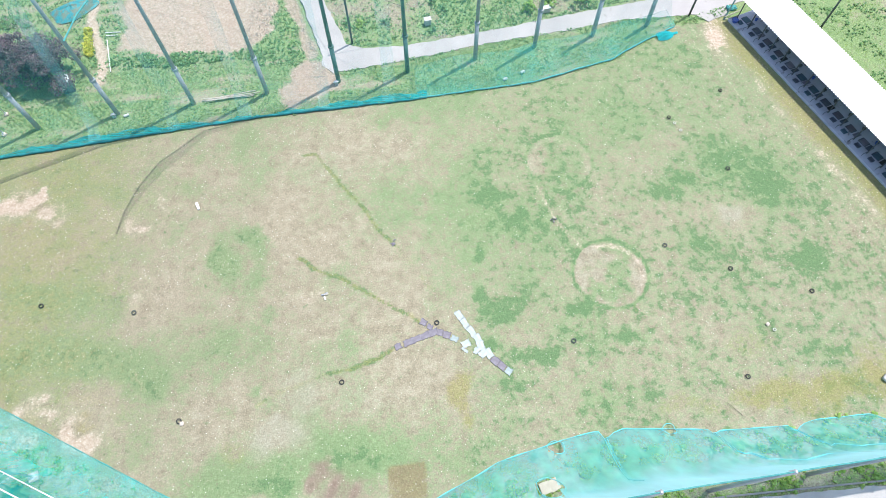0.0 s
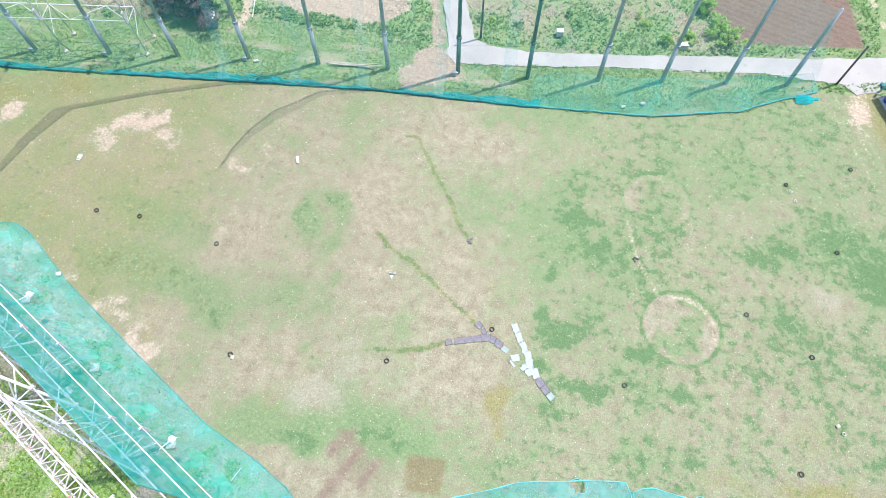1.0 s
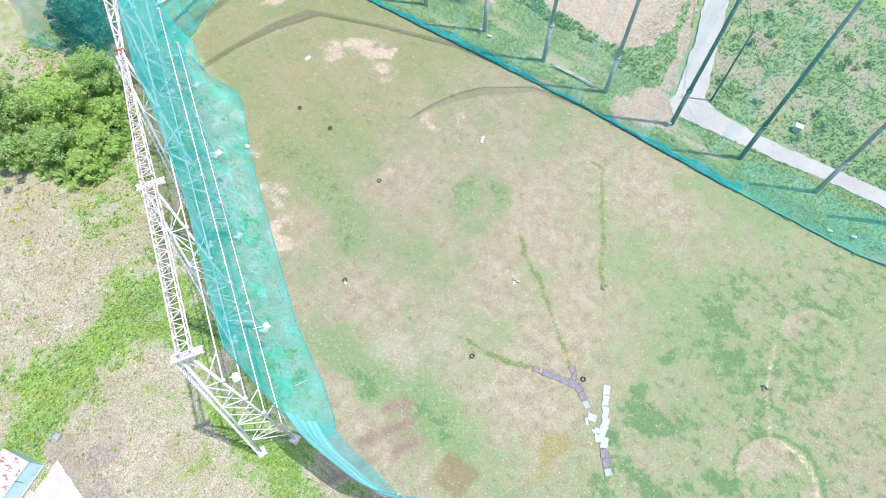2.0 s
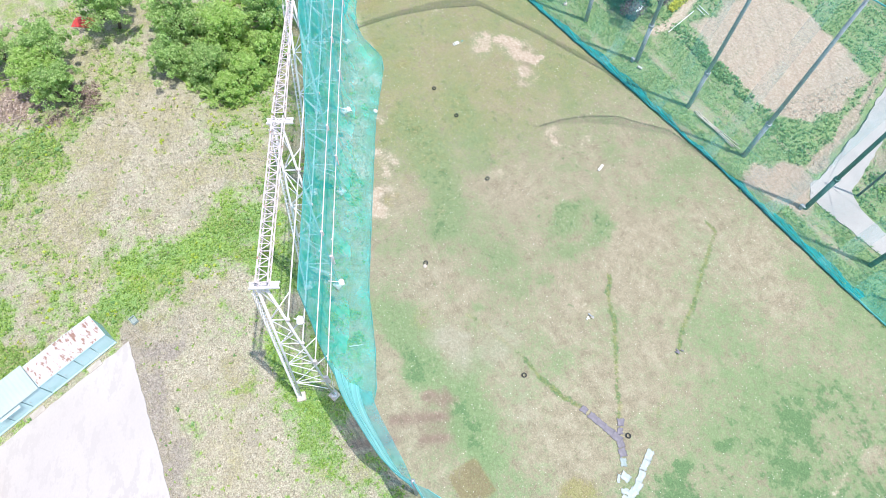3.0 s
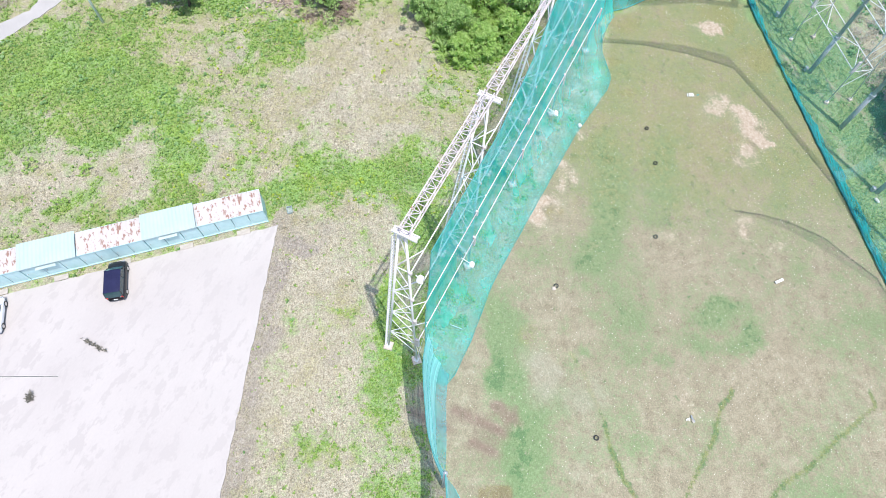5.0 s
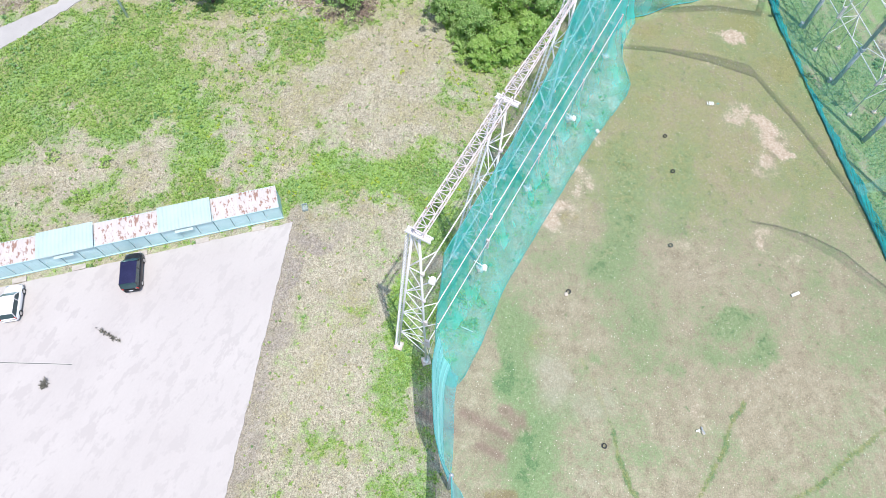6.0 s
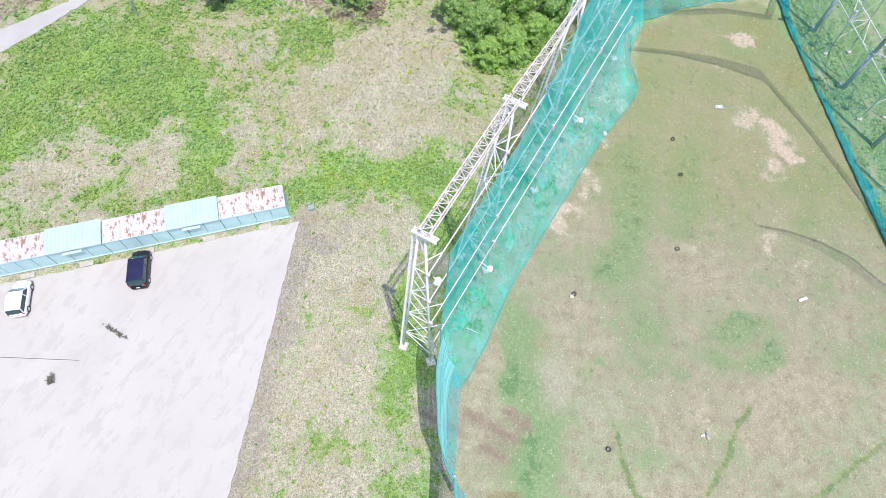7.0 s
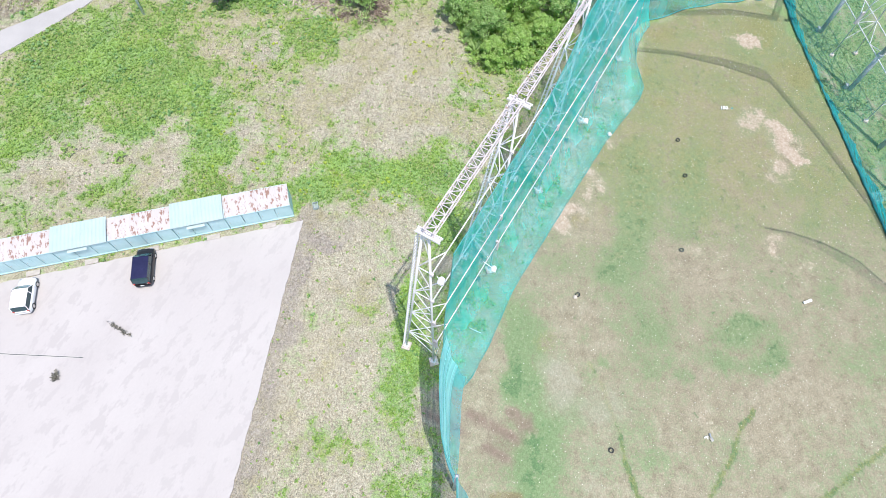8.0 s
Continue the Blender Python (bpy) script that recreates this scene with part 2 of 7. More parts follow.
LEAF_CONIFER = foliage("conifer_leaves", (0.03, 0.12, 0.08), (0.06, 0.20, 0.12), (0.15, 0.32, 0.20), 0.4)
LEAF_PURPLE = foliage("plum_leaves", (0.08, 0.05, 0.075), (0.16, 0.105, 0.135), (0.29, 0.21, 0.23), 0.4)
LEAF_YELLOW = foliage("yellow_flowers", (0.40, 0.48, 0.08), (0.62, 0.64, 0.10), (0.78, 0.76, 0.18), 0.4)
LEAF_WITHERED = foliage("withered_stems", (0.10, 0.10, 0.08), (0.19, 0.18, 0.15), (0.31, 0.29, 0.25))
LEAF_DEAD = foliage("dead_leaves", (0.16, 0.11, 0.09), (0.28, 0.21, 0.18), (0.46, 0.37, 0.32))


# ---------------------------------------------------------------- mesh helpers
def link_mesh(name, verts, faces, material, parent=None, label="", smooth_faces=False):
    me = bpy.data.meshes.new(name)
    me.from_pydata([tuple(v) for v in verts], [], faces)
    me.materials.append(material)
    if smooth_faces:
        me.polygons.foreach_set("use_smooth", [True] * len(me.polygons))
    ob = new(name, me)
    if parent is not None:
        ob.parent = parent
    if label:
        ob["label"] = label
    return ob


class Build:
    """Collects verts and faces of one part."""

    def __init__(self):
        self.v, self.f = [], []

    def tube(self, a, b, r, r2=None, seg=8, caps=True):
        a, b = Vector(a), Vector(b)
        r2 = r if r2 is None else r2
        z = (b - a).normalized()
        x = z.orthogonal().normalized()
        y = z.cross(x)
        s = len(self.v)
        for p, q in ((a, r), (b, r2)):
            for k in range(seg):
                t = 2 * math.pi * k / seg
                self.v.append(p + (x * math.cos(t) + y * math.sin(t)) * q)
        for k in range(seg):
            j = (k + 1) % seg
            self.f.append((s + k, s + j, s + seg + j, s + seg + k))
        if caps:
            self.f.append(tuple(s + k for k in reversed(range(seg))))
            self.f.append(tuple(s + seg + k for k in range(seg)))
        return self

    def pipe(self, pts, r, seg=6):
        """A bent tube through points; r may be a function of the point's number."""
        pts = [Vector(p) for p in pts]
        s = len(self.v)
        for i, p in enumerate(pts):
            z = (pts[min(i + 1, len(pts) - 1)] - pts[max(i - 1, 0)]).normalized()
            side = z.cross(Vector((0, 0, 1)))
            side = side.normalized() if side.length > 1e-4 else Vector((1, 0, 0))
            up = side.cross(z)
            q = r(i) if callable(r) else r
            for k in range(seg):
                t = 2 * math.pi * k / seg
                self.v.append(p + (side * math.cos(t) + up * math.sin(t)) * q)
        for i in range(len(pts) - 1):
            for k in range(seg):
                j = (k + 1) % seg
                o = s + i * seg
                self.f.append((o + k, o + j, o + seg + j, o + seg + k))
        self.f.append(tuple(s + k for k in reversed(range(seg))))
        self.f.append(tuple(s + (len(pts) - 1) * seg + k for k in range(seg)))
        return self

    def box(self, m, sx, sy, sz, bevel=0.0, jitter=0.0):
        """A box centred on the pose m, its edges chamfered by bevel."""
        s = len(self.v)
        hx, hy, hz = sx / 2, sy / 2, sz / 2
        if bevel <= 0:
            for z in (-hz, hz):
                for x, y in ((-hx, -hy), (hx, -hy), (hx, hy), (-hx, hy)):
                    self.v.append(m @ Vector((x, y, z)))
            for q in ((3, 2, 1, 0), (4, 5, 6, 7), (0, 1, 5, 4), (1, 2, 6, 5), (2, 3, 7, 6), (3, 0, 4, 7)):
                self.f.append(tuple(s + i for i in q))
            return self
        rings = [(-hz, bevel), (-hz + bevel, 0), (hz - bevel, 0), (hz, bevel)]
        for z, ins in rings:
            for x, y, cx, cy in ((-1, -1, 1, 0), (1, -1, -1, 0), (1, -1, 0, 1), (1, 1, 0, -1), (1, 1, -1, 0), (-1, 1, 1, 0), (-1, 1, 0, -1), (-1, -1, 0, 1)):
                px = x * (hx - ins) + cx * bevel
                py = y * (hy - ins) + cy * bevel
                j = Vector((random.uniform(-jitter, jitter), random.uniform(-jitter, jitter), 0)) if jitter else Vector()
                self.v.append(m @ (Vector((px, py, z)) + j))
        for i in range(3):
            for k in range(8):
                j = (k + 1) % 8
                self.f.append((s + i * 8 + k, s + i * 8 + j, s + i * 8 + 8 + j, s + i * 8 + 8 + k))
        self.f.append(tuple(s + k for k in reversed(range(8))))
        self.f.append(tuple(s + 24 + k for k in range(8)))
        return self

    def sheet(self, rows):
        """A surface through rows of points."""
        s, w = len(self.v), len(rows[0])
        for row in rows:
            self.v.extend(Vector(p) for p in row)
        for i in range(len(rows) - 1):
            for k in range(w - 1):
                o = s + i * w + k
                self.f.append((o, o + 1, o + w + 1, o + w))
        return self

    def done(self, name, material, parent=None, label="", smooth_faces=False):
        return link_mesh(name, self.v, self.f, material, parent, label, smooth_faces)


def thing(name, at, label, category, group="", rz=0.0):
    ob = new(name)
    ob.empty_display_size = 0.2
    ob.matrix_world = pose(*at, 0, 0, rz)
    return tagged(ob, label, category, group)


# ---------------------------------------------------------------- fields of noise for the ground


def lattice(seed):
    return np.random.default_rng(seed).random((256, 256))


def vnoise(x, y, size, seed):
    """Smooth value noise between 0 and 1, with cells of the given size."""
    g = lattice(seed)
    c, q = math.cos(0.9 + 1.7 * seed), math.sin(0.9 + 1.7 * seed)
    u, v = (c * x - q * y) / size + 1000.5, (q * x + c * y) / size + 1000.5
    i, j = np.floor(u).astype(int), np.floor(v).astype(int)
    a, b = u - i, v - j
    a, b = a * a * (3 - 2 * a), b * b * (3 - 2 * b)
    i, j, i1, j1 = i % 256, j % 256, (i + 1) % 256, (j + 1) % 256
    return (g[i, j] * (1 - a) + g[i1, j] * a) * (1 - b) + (g[i, j1] * (1 - a) + g[i1, j1] * a) * b


def fbm(x, y, size, seed, octaves=4):
    t, w, s = 0, 0, 1.0
    for k in range(octaves):
        c, q = math.cos(0.6 * k), math.sin(0.6 * k)
        t = t + s * vnoise(c * x - q * y, q * x + c * y, size / 2 ** k, seed + k)
        w += s
        s *= 0.55
    return t / w


def step(v, lo, hi):
    t = np.clip((v - lo) / (hi - lo), 0, 1)
    return t * t * (3 - 2 * t)


def seg_dist(x, y, a, b):
    (ax, ay), (bx, by) = a, b
    dx, dy = bx - ax, by - ay
    t = np.clip(((x - ax) * dx + (y - ay) * dy) / (dx * dx + dy * dy), 0, 1)
    return np.hypot(x - ax - t * dx, y - ay - t * dy)


def line_dist(x, y, pts):
    d = np.full(np.shape(x), 1e9)
    for a, b in zip(pts, pts[1:]):
        d = np.minimum(d, seg_dist(x, y, a, b))
    return d


def poly_dist(x, y, pts):
    """Distance to a polygon's edge, negative inside."""
    d = line_dist(x, y, list(pts) + [pts[0]])
    inside = np.zeros(np.shape(x), bool)
    for (ax, ay), (bx, by) in zip(pts, list(pts[1:]) + [pts[0]]):
        if ay == by:
            continue
        hit = ((ay > y) != (by > y)) & (x < (bx - ax) * (y - ay) / (by - ay) + ax)
        inside ^= hit
    return np.where(inside, -d, d)


def blob(x, y, cx, cy, rx, ry=None):
    ry = rx if ry is None else ry
    return np.exp(-(((x - cx) / rx) ** 2 + ((y - cy) / ry) ** 2))


# ---------------------------------------------------------------- plan of the place
FIELD = [(-50.0, 37.4), (-33.0, 41.0), (-19.4, 43.6), (-2.8, 46.0), (10.4, 48.3), (20.0, 51.8), (28.8, 57.3), (35.0, 59.0),
         (46.7, 34.0), (57.0, 12.0), (38.8, 10.6), (22.0, 8.6), (13.5, 8.2), (4.5, 5.8), (0.0, 3.2), (-4.0, 1.0), (-13.0, -0.4),
         (-28.6, 5.6), (-42.3, 11.8), (-50.2, 16.0), (-60.0, 17.0), (-65.0, 26.0), (-66.5, 32.0), (-60.0, 35.0)]
STALL_A, STALL_DIR = Vector((35.6, 58.2)), Vector((0.416, -0.909))      # front edge of the tee line
TW0, TWD, TW_STEP = Vector((-14.66, -2.71)), Vector((-0.9225, 0.386)), 10.62   # lattice towers of the west side
TWN = Vector((-0.386, -0.9225))                                         # away from the field
# patches of the ground: place, half lengths along and across, turn, strength
DARK_EAST = [(5.0, 33.5, 2.0, 1.4, 180, 0.5), (7.6, 29.7, 2.4, 1.4, 180, 0.4), (5.1, 20.1, 1.8, 1.7, 180, 0.65), (8.4, 15.5, 2.2, 0.8, 180, 0.6), (3.3, 22.0, 0.7, 0.8, 180, 0.4), (22.9, 33.6, 1.7, 1.2, 180, 0.4), (17.7, 17.8, 1.6, 0.7, 180, 0.4), (31.7, 38.1, 3.4, 2.1, 180, 0.2), (33.8, 33.7, 2.0, 1.7, 180, 0.4), (36.3, 25.6, 1.8, 1.3, 180, 0.5), (13.2, 20.5, 1.4, 0.7, 180, 0.45), (4.6, 16.6, 1.1, 0.5, 180, 0.5), (25.3, 35.0, 1.3, 0.9, 180, 0.4), (3.7, 26.2, 0.6, 0.6, 180, 0.4), (5.8, 13.1, 0.7, 0.5, 180, 0.4), (26.2, 27.4, 1.4, 0.7, 180, 0.3)]
DARK_WEST = [(-32.0, 15.4, 4.6, 1.1, 176, 0.16), (-38.8, 21.8, 3.6, 1.0, 170, 0.12), (-14.0, 4.8, 1.4, 1.7, 98, 0.45), (-6.6, 6.7, 1.1, 2.2, 98, 0.3), (-26.6, 13.7, 0.8, 2.2, 98, 0.18), (-18.7, 27.1, 2.2, 1.1, 125, 0.1), (-21.4, 25.1, 2.5, 1.0, 117, 0.08), (-18.2, 23.5, 0.7, 1.2, 98, 0.14), (-16.4, 19.7, 0.7, 0.7, 98, 0.34), (-19.1, 10.5, 0.5, 0.7, 98, 0.3), (-16.7, 12.5, 0.3, 1.5, 115, 0.25), (-9.4, 7.2, 2.2, 1.0, 180, 0.28), (-15.7, 4.4, 2.3, 0.7, 180, 0.3), (-26.4, 12.9, 1.9, 0.9, 180, 0.18), (-39.4, 15.4, 2.6, 1.2, 180, 0.28)]
WASH = [(-31.6, 15.5, 7.0, 1.8, 176, 0.32), (-39.3, 21.6, 6.5, 1.8, 170, 0.22), (-31.0, 35.0, 3.5, 2.2, 100, 0.16), (6.2, 31.0, 6.5, 5.6, 180, 0.32), (32.7, 34.8, 7.2, 4.9, 180, 0.22), (11.9, 18.0, 6.8, 2.2, 180, 0.18), (18.8, 42.8, 7.6, 3.1, 180, 0.2), (-7.0, 7.4, 5.3, 2.3, 180, 0.35), (-15.8, 5.2, 5.2, 1.8, 180, 0.35), (-33.8, 19.2, 3.7, 2.6, 180, 0.2), (-37.4, 15.4, 4.6, 2.2, 180, 0.2), (-37.8, 17.6, 4.8, 5.6, 98, 0.22), (-47.7, 15.9, 3.9, 4.0, 98, 0.2), (-17.9, 5.2, 2.4, 4.7, 98, 0.2), (-7.1, 6.9, 2.6, 3.9, 98, 0.2), (-21.8, 17.2, 2.4, 6.5, 98, 0.16), (10.8, 12.2, 8.0, 2.0, 180, 0.15), (9.0, 24.0, 4.5, 6.5, 30, 0.2)]
DRY = [(27.7, 30.7, 4.6, 2.7, 180, 0.25), (-3.5, 23.2, 6.0, 3.5, 180, 0.22), (-9.4, 28.2, 5.1, 2.5, 180, 0.25), (-17.9, 19.7, 4.8, 2.2, 180, 0.25), (-15.2, 24.0, 5.6, 2.5, 98, 0.25), (-21.8, 9.2, 3.2, 2.8, 98, 0.25), (-16.0, 30.5, 5.1, 3.0, 98, 0.28), (-25.9, 21.7, 3.9, 3.0, 98, 0.2), (-1.8, 14.3, 4.6, 2.0, 180, 0.25), (-28.2, 11.2, 2.8, 2.5, 98, 0.2), (-28.9, 34.3, 3.6, 3.5, 180, 0.18), (-8.9, 39.4, 6.8, 3.0, 180, 0.25), (17.6, 29.4, 5.2, 2.0, 180, 0.2), (12.5, 24.3, 2.2, 2.4, 180, 0.2), (8.7, 11.2, 2.5, 1.5, 180, 0.3), (23.8, 19.6, 4.8, 2.3, 180, 0.2)]
FADED = [(-15.2, 8.7, 2.1, 1.8, 98, 0.8), (-12.3, 12.3, 3.2, 2.1, 98, 0.6), (-13.7, 8.9, 2.9, 2.3, 180, 0.7), (-14.6, 10.2, 1.3, 1.0, 180, 0.8), (29.9, 30.3, 1.3, 1.1, 180, 0.8), (-7.3, 12.7, 4.5, 1.5, 180, 0.4), (-8.8, 12.6, 2.9, 1.8, 98, 0.35), (-12.3, 36.4, 4.8, 2.9, 180, 0.3)]
OLIVES = [(1.5, 12.0, 1.6, 2.9, 180, 0.9), (29.9, 12.1, 6.0, 2.0, 180, 0.85), (23.1, 11.2, 4.5, 1.2, 180, 0.45), (35.0, 12.6, 4.0, 3.1, 180, 0.85), (-52.2, 17.9, 2.7, 3.4, 98, 0.5), (-62.3, 31.3, 4.2, 2.9, 98, 0.55), (-32.9, 12.3, 6.0, 1.0, 180, 0.4), (-18.2, 7.5, 1.6, 1.6, 98, 0.4), (28.5, 16.8, 4.7, 1.6, 180, 0.35)]
LUSH_LOT = [(-31.5, -17.9, 3.5, 1.4, 107, 0.6), (-33.7, -12.2, 4.2, 1.4, 103, 0.6), (-35.3, -6.4, 4.2, 1.4, 103, 0.6), (-28.4, -19.7, 1.3, 0.9, 98, 0.6), (-14.0, -4.0, 1.3, 2.3, 98, 0.5), (-18.6, -6.0, 1.0, 3.3, 98, 0.5), (-29.4, -4.0, 1.6, 3.1, 131, 0.5), (-18.2, -9.5, 1.2, 1.2, 98, 0.35), (-34.3, -30.3, 2.4, 5.1, 98, 0.45), (-43.2, -35.1, 3.9, 4.6, 98, 0.4), (-29.8, -28.2, 1.5, 1.3, 98, 0.4), (-35.7, -39.3, 2.8, 2.8, 98, 0.35), (-41.3, -39.8, 3.9, 3.0, 98, 0.4), (-44.0, -47.6, 7.9, 4.4, 98, 0.5), (-38.4, -51.9, 3.8, 5.7, 98, 0.45), (-32.0, -50.0, 2.2, 1.5, 98, 0.5)]
LUSH_FAR = [(-46.9, -53.0, 6.0, 3.3, 98, 0.5), (-51.5, -43.5, 6.2, 3.4, 98, 0.5), (-56.0, -32.1, 4.9, 1.6, 98, 0.45), (-52.0, -22.9, 1.9, 2.6, 98, 0.35), (-52.5, -23.1, 3.7, 2.9, 74, 0.4), (-58.8, -31.5, 3.8, 3.4, 74, 0.55), (-40.2, -31.3, 2.5, 3.0, 74, 0.45), (-34.1, -13.7, 3.4, 1.4, 74, 0.5), (-34.4, -7.7, 5.1, 1.8, 88, 0.55), (-5.9, -7.4, 2.4, 1.1, 98, 0.2), (-6.6, -11.0, 2.2, 1.2, 98, 0.2), (-2.7, -16.7, 0.7, 1.1, 98, 0.6), (-4.3, -4.2, 2.4, 0.9, 98, 0.25), (-26.8, -40.5, 1.4, 1.3, 98, 0.45)]
DRY_LOT = [(-32.8, -41.1, 3.0, 2.7, 98, 0.45), (-29.8, -44.2, 4.8, 1.3, 98, 0.4), (-37.4, -26.8, 1.9, 1.8, 98, 0.35), (-49.3, -15.8, 3.7, 4.8, 98, 0.45), (-42.0, -10.5, 5.7, 4.6, 98, 0.4), (-41.8, -20.8, 3.8, 4.0, 98, 0.22), (-55.7, -10.0, 3.5, 3.7, 98, 0.35), (-31.4, -34.9, 2.4, 1.7, 98, 0.3), (-23.2, -11.9, 3.3, 3.6, 98, 0.45), (-13.1, -10.9, 3.6, 3.5, 98, 0.5), (-8.2, -13.3, 3.0, 2.4, 98, 0.5), (-52.1, -11.3, 5.8, 6.5, 74, 0.4), (-43.2, -8.7, 5.5, 3.0, 74, 0.25), (-28.6, -9.5, 2.9, 2.0, 98, 0.4), (-3.3, -8.8, 2.8, 1.3, 98, 0.3), (-18.5, -7.1, 1.1, 1.3, 98, 0.2)]
LITTER = [(-25.5, -15.8, 2.5, 1.5, 98, 0.75), (-27.4, -13.9, 4.0, 1.9, 98, 0.4), (-20.7, -16.6, 1.4, 2.9, 87, 0.7), (-15.5, -16.7, 1.2, 2.6, 87, 0.6), (-10.8, -16.5, 1.0, 2.4, 88, 0.6), (-5.4, -16.4, 0.9, 2.7, 90, 0.55), (-19.9, -14.0, 2.2, 1.7, 98, 0.3), (-29.6, -12.0, 3.5, 1.1, 98, 0.35), (-27.7, -44.0, 5.9, 1.6, 98, 0.3), (-48.9, -28.5, 4.2, 3.8, 74, 0.35), (-59.9, -24.6, 3.9, 2.1, 74, 0.5)]
EARTH = [(-46.6, 28.5, 1.2, 0.75), (-44.3, 32.1, 1.5, 1.0), (-43.0, 33.4, 0.9, 0.9), (-45.6, 31.0, 0.8, 0.8), (-40.4, 30.8, 1.2, 0.7), (-38.8, 29.3, 0.6, 0.5), (-31.7, 30.4, 0.9, 0.62), (-28.5, 32.5, 0.7, 0.4),
         (-29.3, 22.1, 0.6, 0.45), (-31.1, 8.8, 1.1, 1.0), (-36.2, 10.7, 0.9, 0.75), (-34.4, 10.2, 0.7, 0.6), (-39.6, 9.1, 1.0, 0.8), (-36.5, 7.7, 1.1, 0.7), (-41.7, 12.8, 0.6, 0.6), (-47.4, 13.7, 1.0, 0.8),
         (-50.0, 14.6, 0.7, 0.8), (-58.7, 28.9, 0.9, 0.9), (-54.6, 25.9, 0.7, 0.4), (-11.8, 21.8, 0.9, 0.4), (-23.2, 10.1, 0.5, 0.4), (-23.2, 34.6, 0.4, 0.3), (-13.2, 1.2, 0.4, 0.3), (-44.0, 10.8, 1.0, 0.6)]
OLIVE = [(-60.8, 29.8, 4.5), (-58.9, 18.7, 3.5), (-47.8, 18.7, 2.2), (39.0, 14.0, 4.0), (-55.0, 34.0, 4.0), (-31.2, 10.4, 1.0), (-52.0, 16.5, 2.0)]
LOT_GREEN = [(-37.7, -50.8, 6.0), (-37.9, -42.4, 4.6), (-45.4, -49.6, 6.0), (-39.0, -34.2, 3.4), (-32.6, -29.9, 2.4), (-33.8, -52.6, 3.4), (-56.6, -32.2, 4.0), (-33.6, -17.2, 2.4), (-33.8, -11.1, 2.2), (-35.6, -7.3, 2.2), (-38.4, -5.0, 2.4),
             (-31.1, -21.2, 1.8), (-50.0, -44.0, 5.0), (-44.0, -39.0, 4.0), (-29.8, -26.0, 1.4), (-42.6, -2.6, 2.2), (-12.7, -4.8, 2.2), (-16.2, -3.6, 2.4), (-21.0, -1.5, 2.0), (-6.8, -9.2, 2.0), (-17.0, -9.7, 1.2), (-61.0, -28.5, 4.0),
             (-38.0, 0.5, 2.0), (-46.0, 2.5, 2.6), (-28.0, 1.8, 2.0), (-31.0, -8.0, 1.6), (-26.0, -49.0, 2.4), (-60.0, -12.0, 3.0)]
DRAINS = [[(-15.0, 38.2), (-13.9, 38.4), (-11.0, 34.6), (-7.15, 29.8), (-4.9, 27.5)], [(-14.3, 25.8), (-12.4, 24.7), (-9.3, 23.2), (-6.7, 21.7), (-1.95, 19.1)], [(-4.35, 16.65), (-6.95, 15.3), (-10.2, 14.1)]]
FAINT = [[(-4.9, 27.5), (-3.9, 26.1), (-2.2, 23.8), (-0.8, 22.2)], [(-10.2, 14.1), (-14.3, 12.5), (-19.5, 10.5)], [(18.1, 20.7), (20.5, 16.3)]]
VERGE_N = [(-75.0, 36.0), (-50.0, 38.0), (-33.0, 41.3), (-19.4, 44.0), (-2.8, 46.3), (10.4, 48.6), (20.0, 52.1), (28.8, 57.3), (31.0, 59.0), (15.0, 56.5), (5.3, 54.4), (-4.2, 51.8), (-12.8, 49.8), (-16.0, 50.8), (-24.0, 52.5), (-31.0, 53.6), (-38.0, 51.6), (-50.0, 47.0), (-75.0, 44.0)]
PLOT = [(-41.0, 68.0), (-39.2, 53.5), (-33.0, 53.2), (-23.3, 53.6), (-20.3, 57.2), (-22.5, 68.0)]
FOOTPATH = [(-44.0, 62.2), (-43.6, 59.0), (-42.6, 56.0), (-41.0, 53.6), (-40.2, 51.4), (-39.9, 48.8)]
PLOUGHED = [(13.2, 80.0), (13.6, 70.5), (18.6, 62.4), (34.0, 66.2), (31.0, 80.0)]
WEEDS = [(-12.6, 55.5), (-4.0, 55.2), (5.3, 57.4), (18.0, 61.0), (13.6, 69.0), (12.6, 80.0), (-22.0, 80.0)]


PAVED = [[(-27.3, -18.0), (16.0, -17.4), (16.0, -72.0), (-6.0, -72.0), (-16.5, -45.2)], [(-14.2, 51.2), (-12.8, 50.0), (5.3, 54.6), (22.6, 58.6), (31.5, 59.4), (36.2, 61.2), (60.0, 69.0), (60.0, 73.0), (34.7, 64.6), (5.3, 56.6), (-9.5, 53.9), (-11.6, 54.6), (-22.0, 78.0), (-25.5, 78.0)],
         [(6.0, 1.6), (23.5, 3.5), (36.9, 4.7), (64.0, 8.6), (64.0, -9.0), (6.0, -12.0)], [(-34.0, -67.0), (-44.2, -58.9), (-54.4, -51.7), (-61.0, -47.4), (-66.0, -41.0), (-64.0, -32.1), (-62.6, -27.4), (-70.0, -25.5), (-80.0, -24.0), (-80.0, -36.0), (-71.0, -37.0), (-70.0, -43.0), (-64.0, -49.6), (-54.1, -54.0), (-47.9, -60.7), (-36.0, -71.0)]]


def spot_share(u, v, cx, cy, rx, ry, turn):
    """1 inside an ellipse, fading out over its rim."""
    c, q = math.cos(radians(turn)), math.sin(radians(turn))
    a, b = (u - cx) * c + (v - cy) * q, (v - cy) * c - (u - cx) * q
    return 1 - step(np.hypot(a / rx, b / ry), 0.15, 1.4)


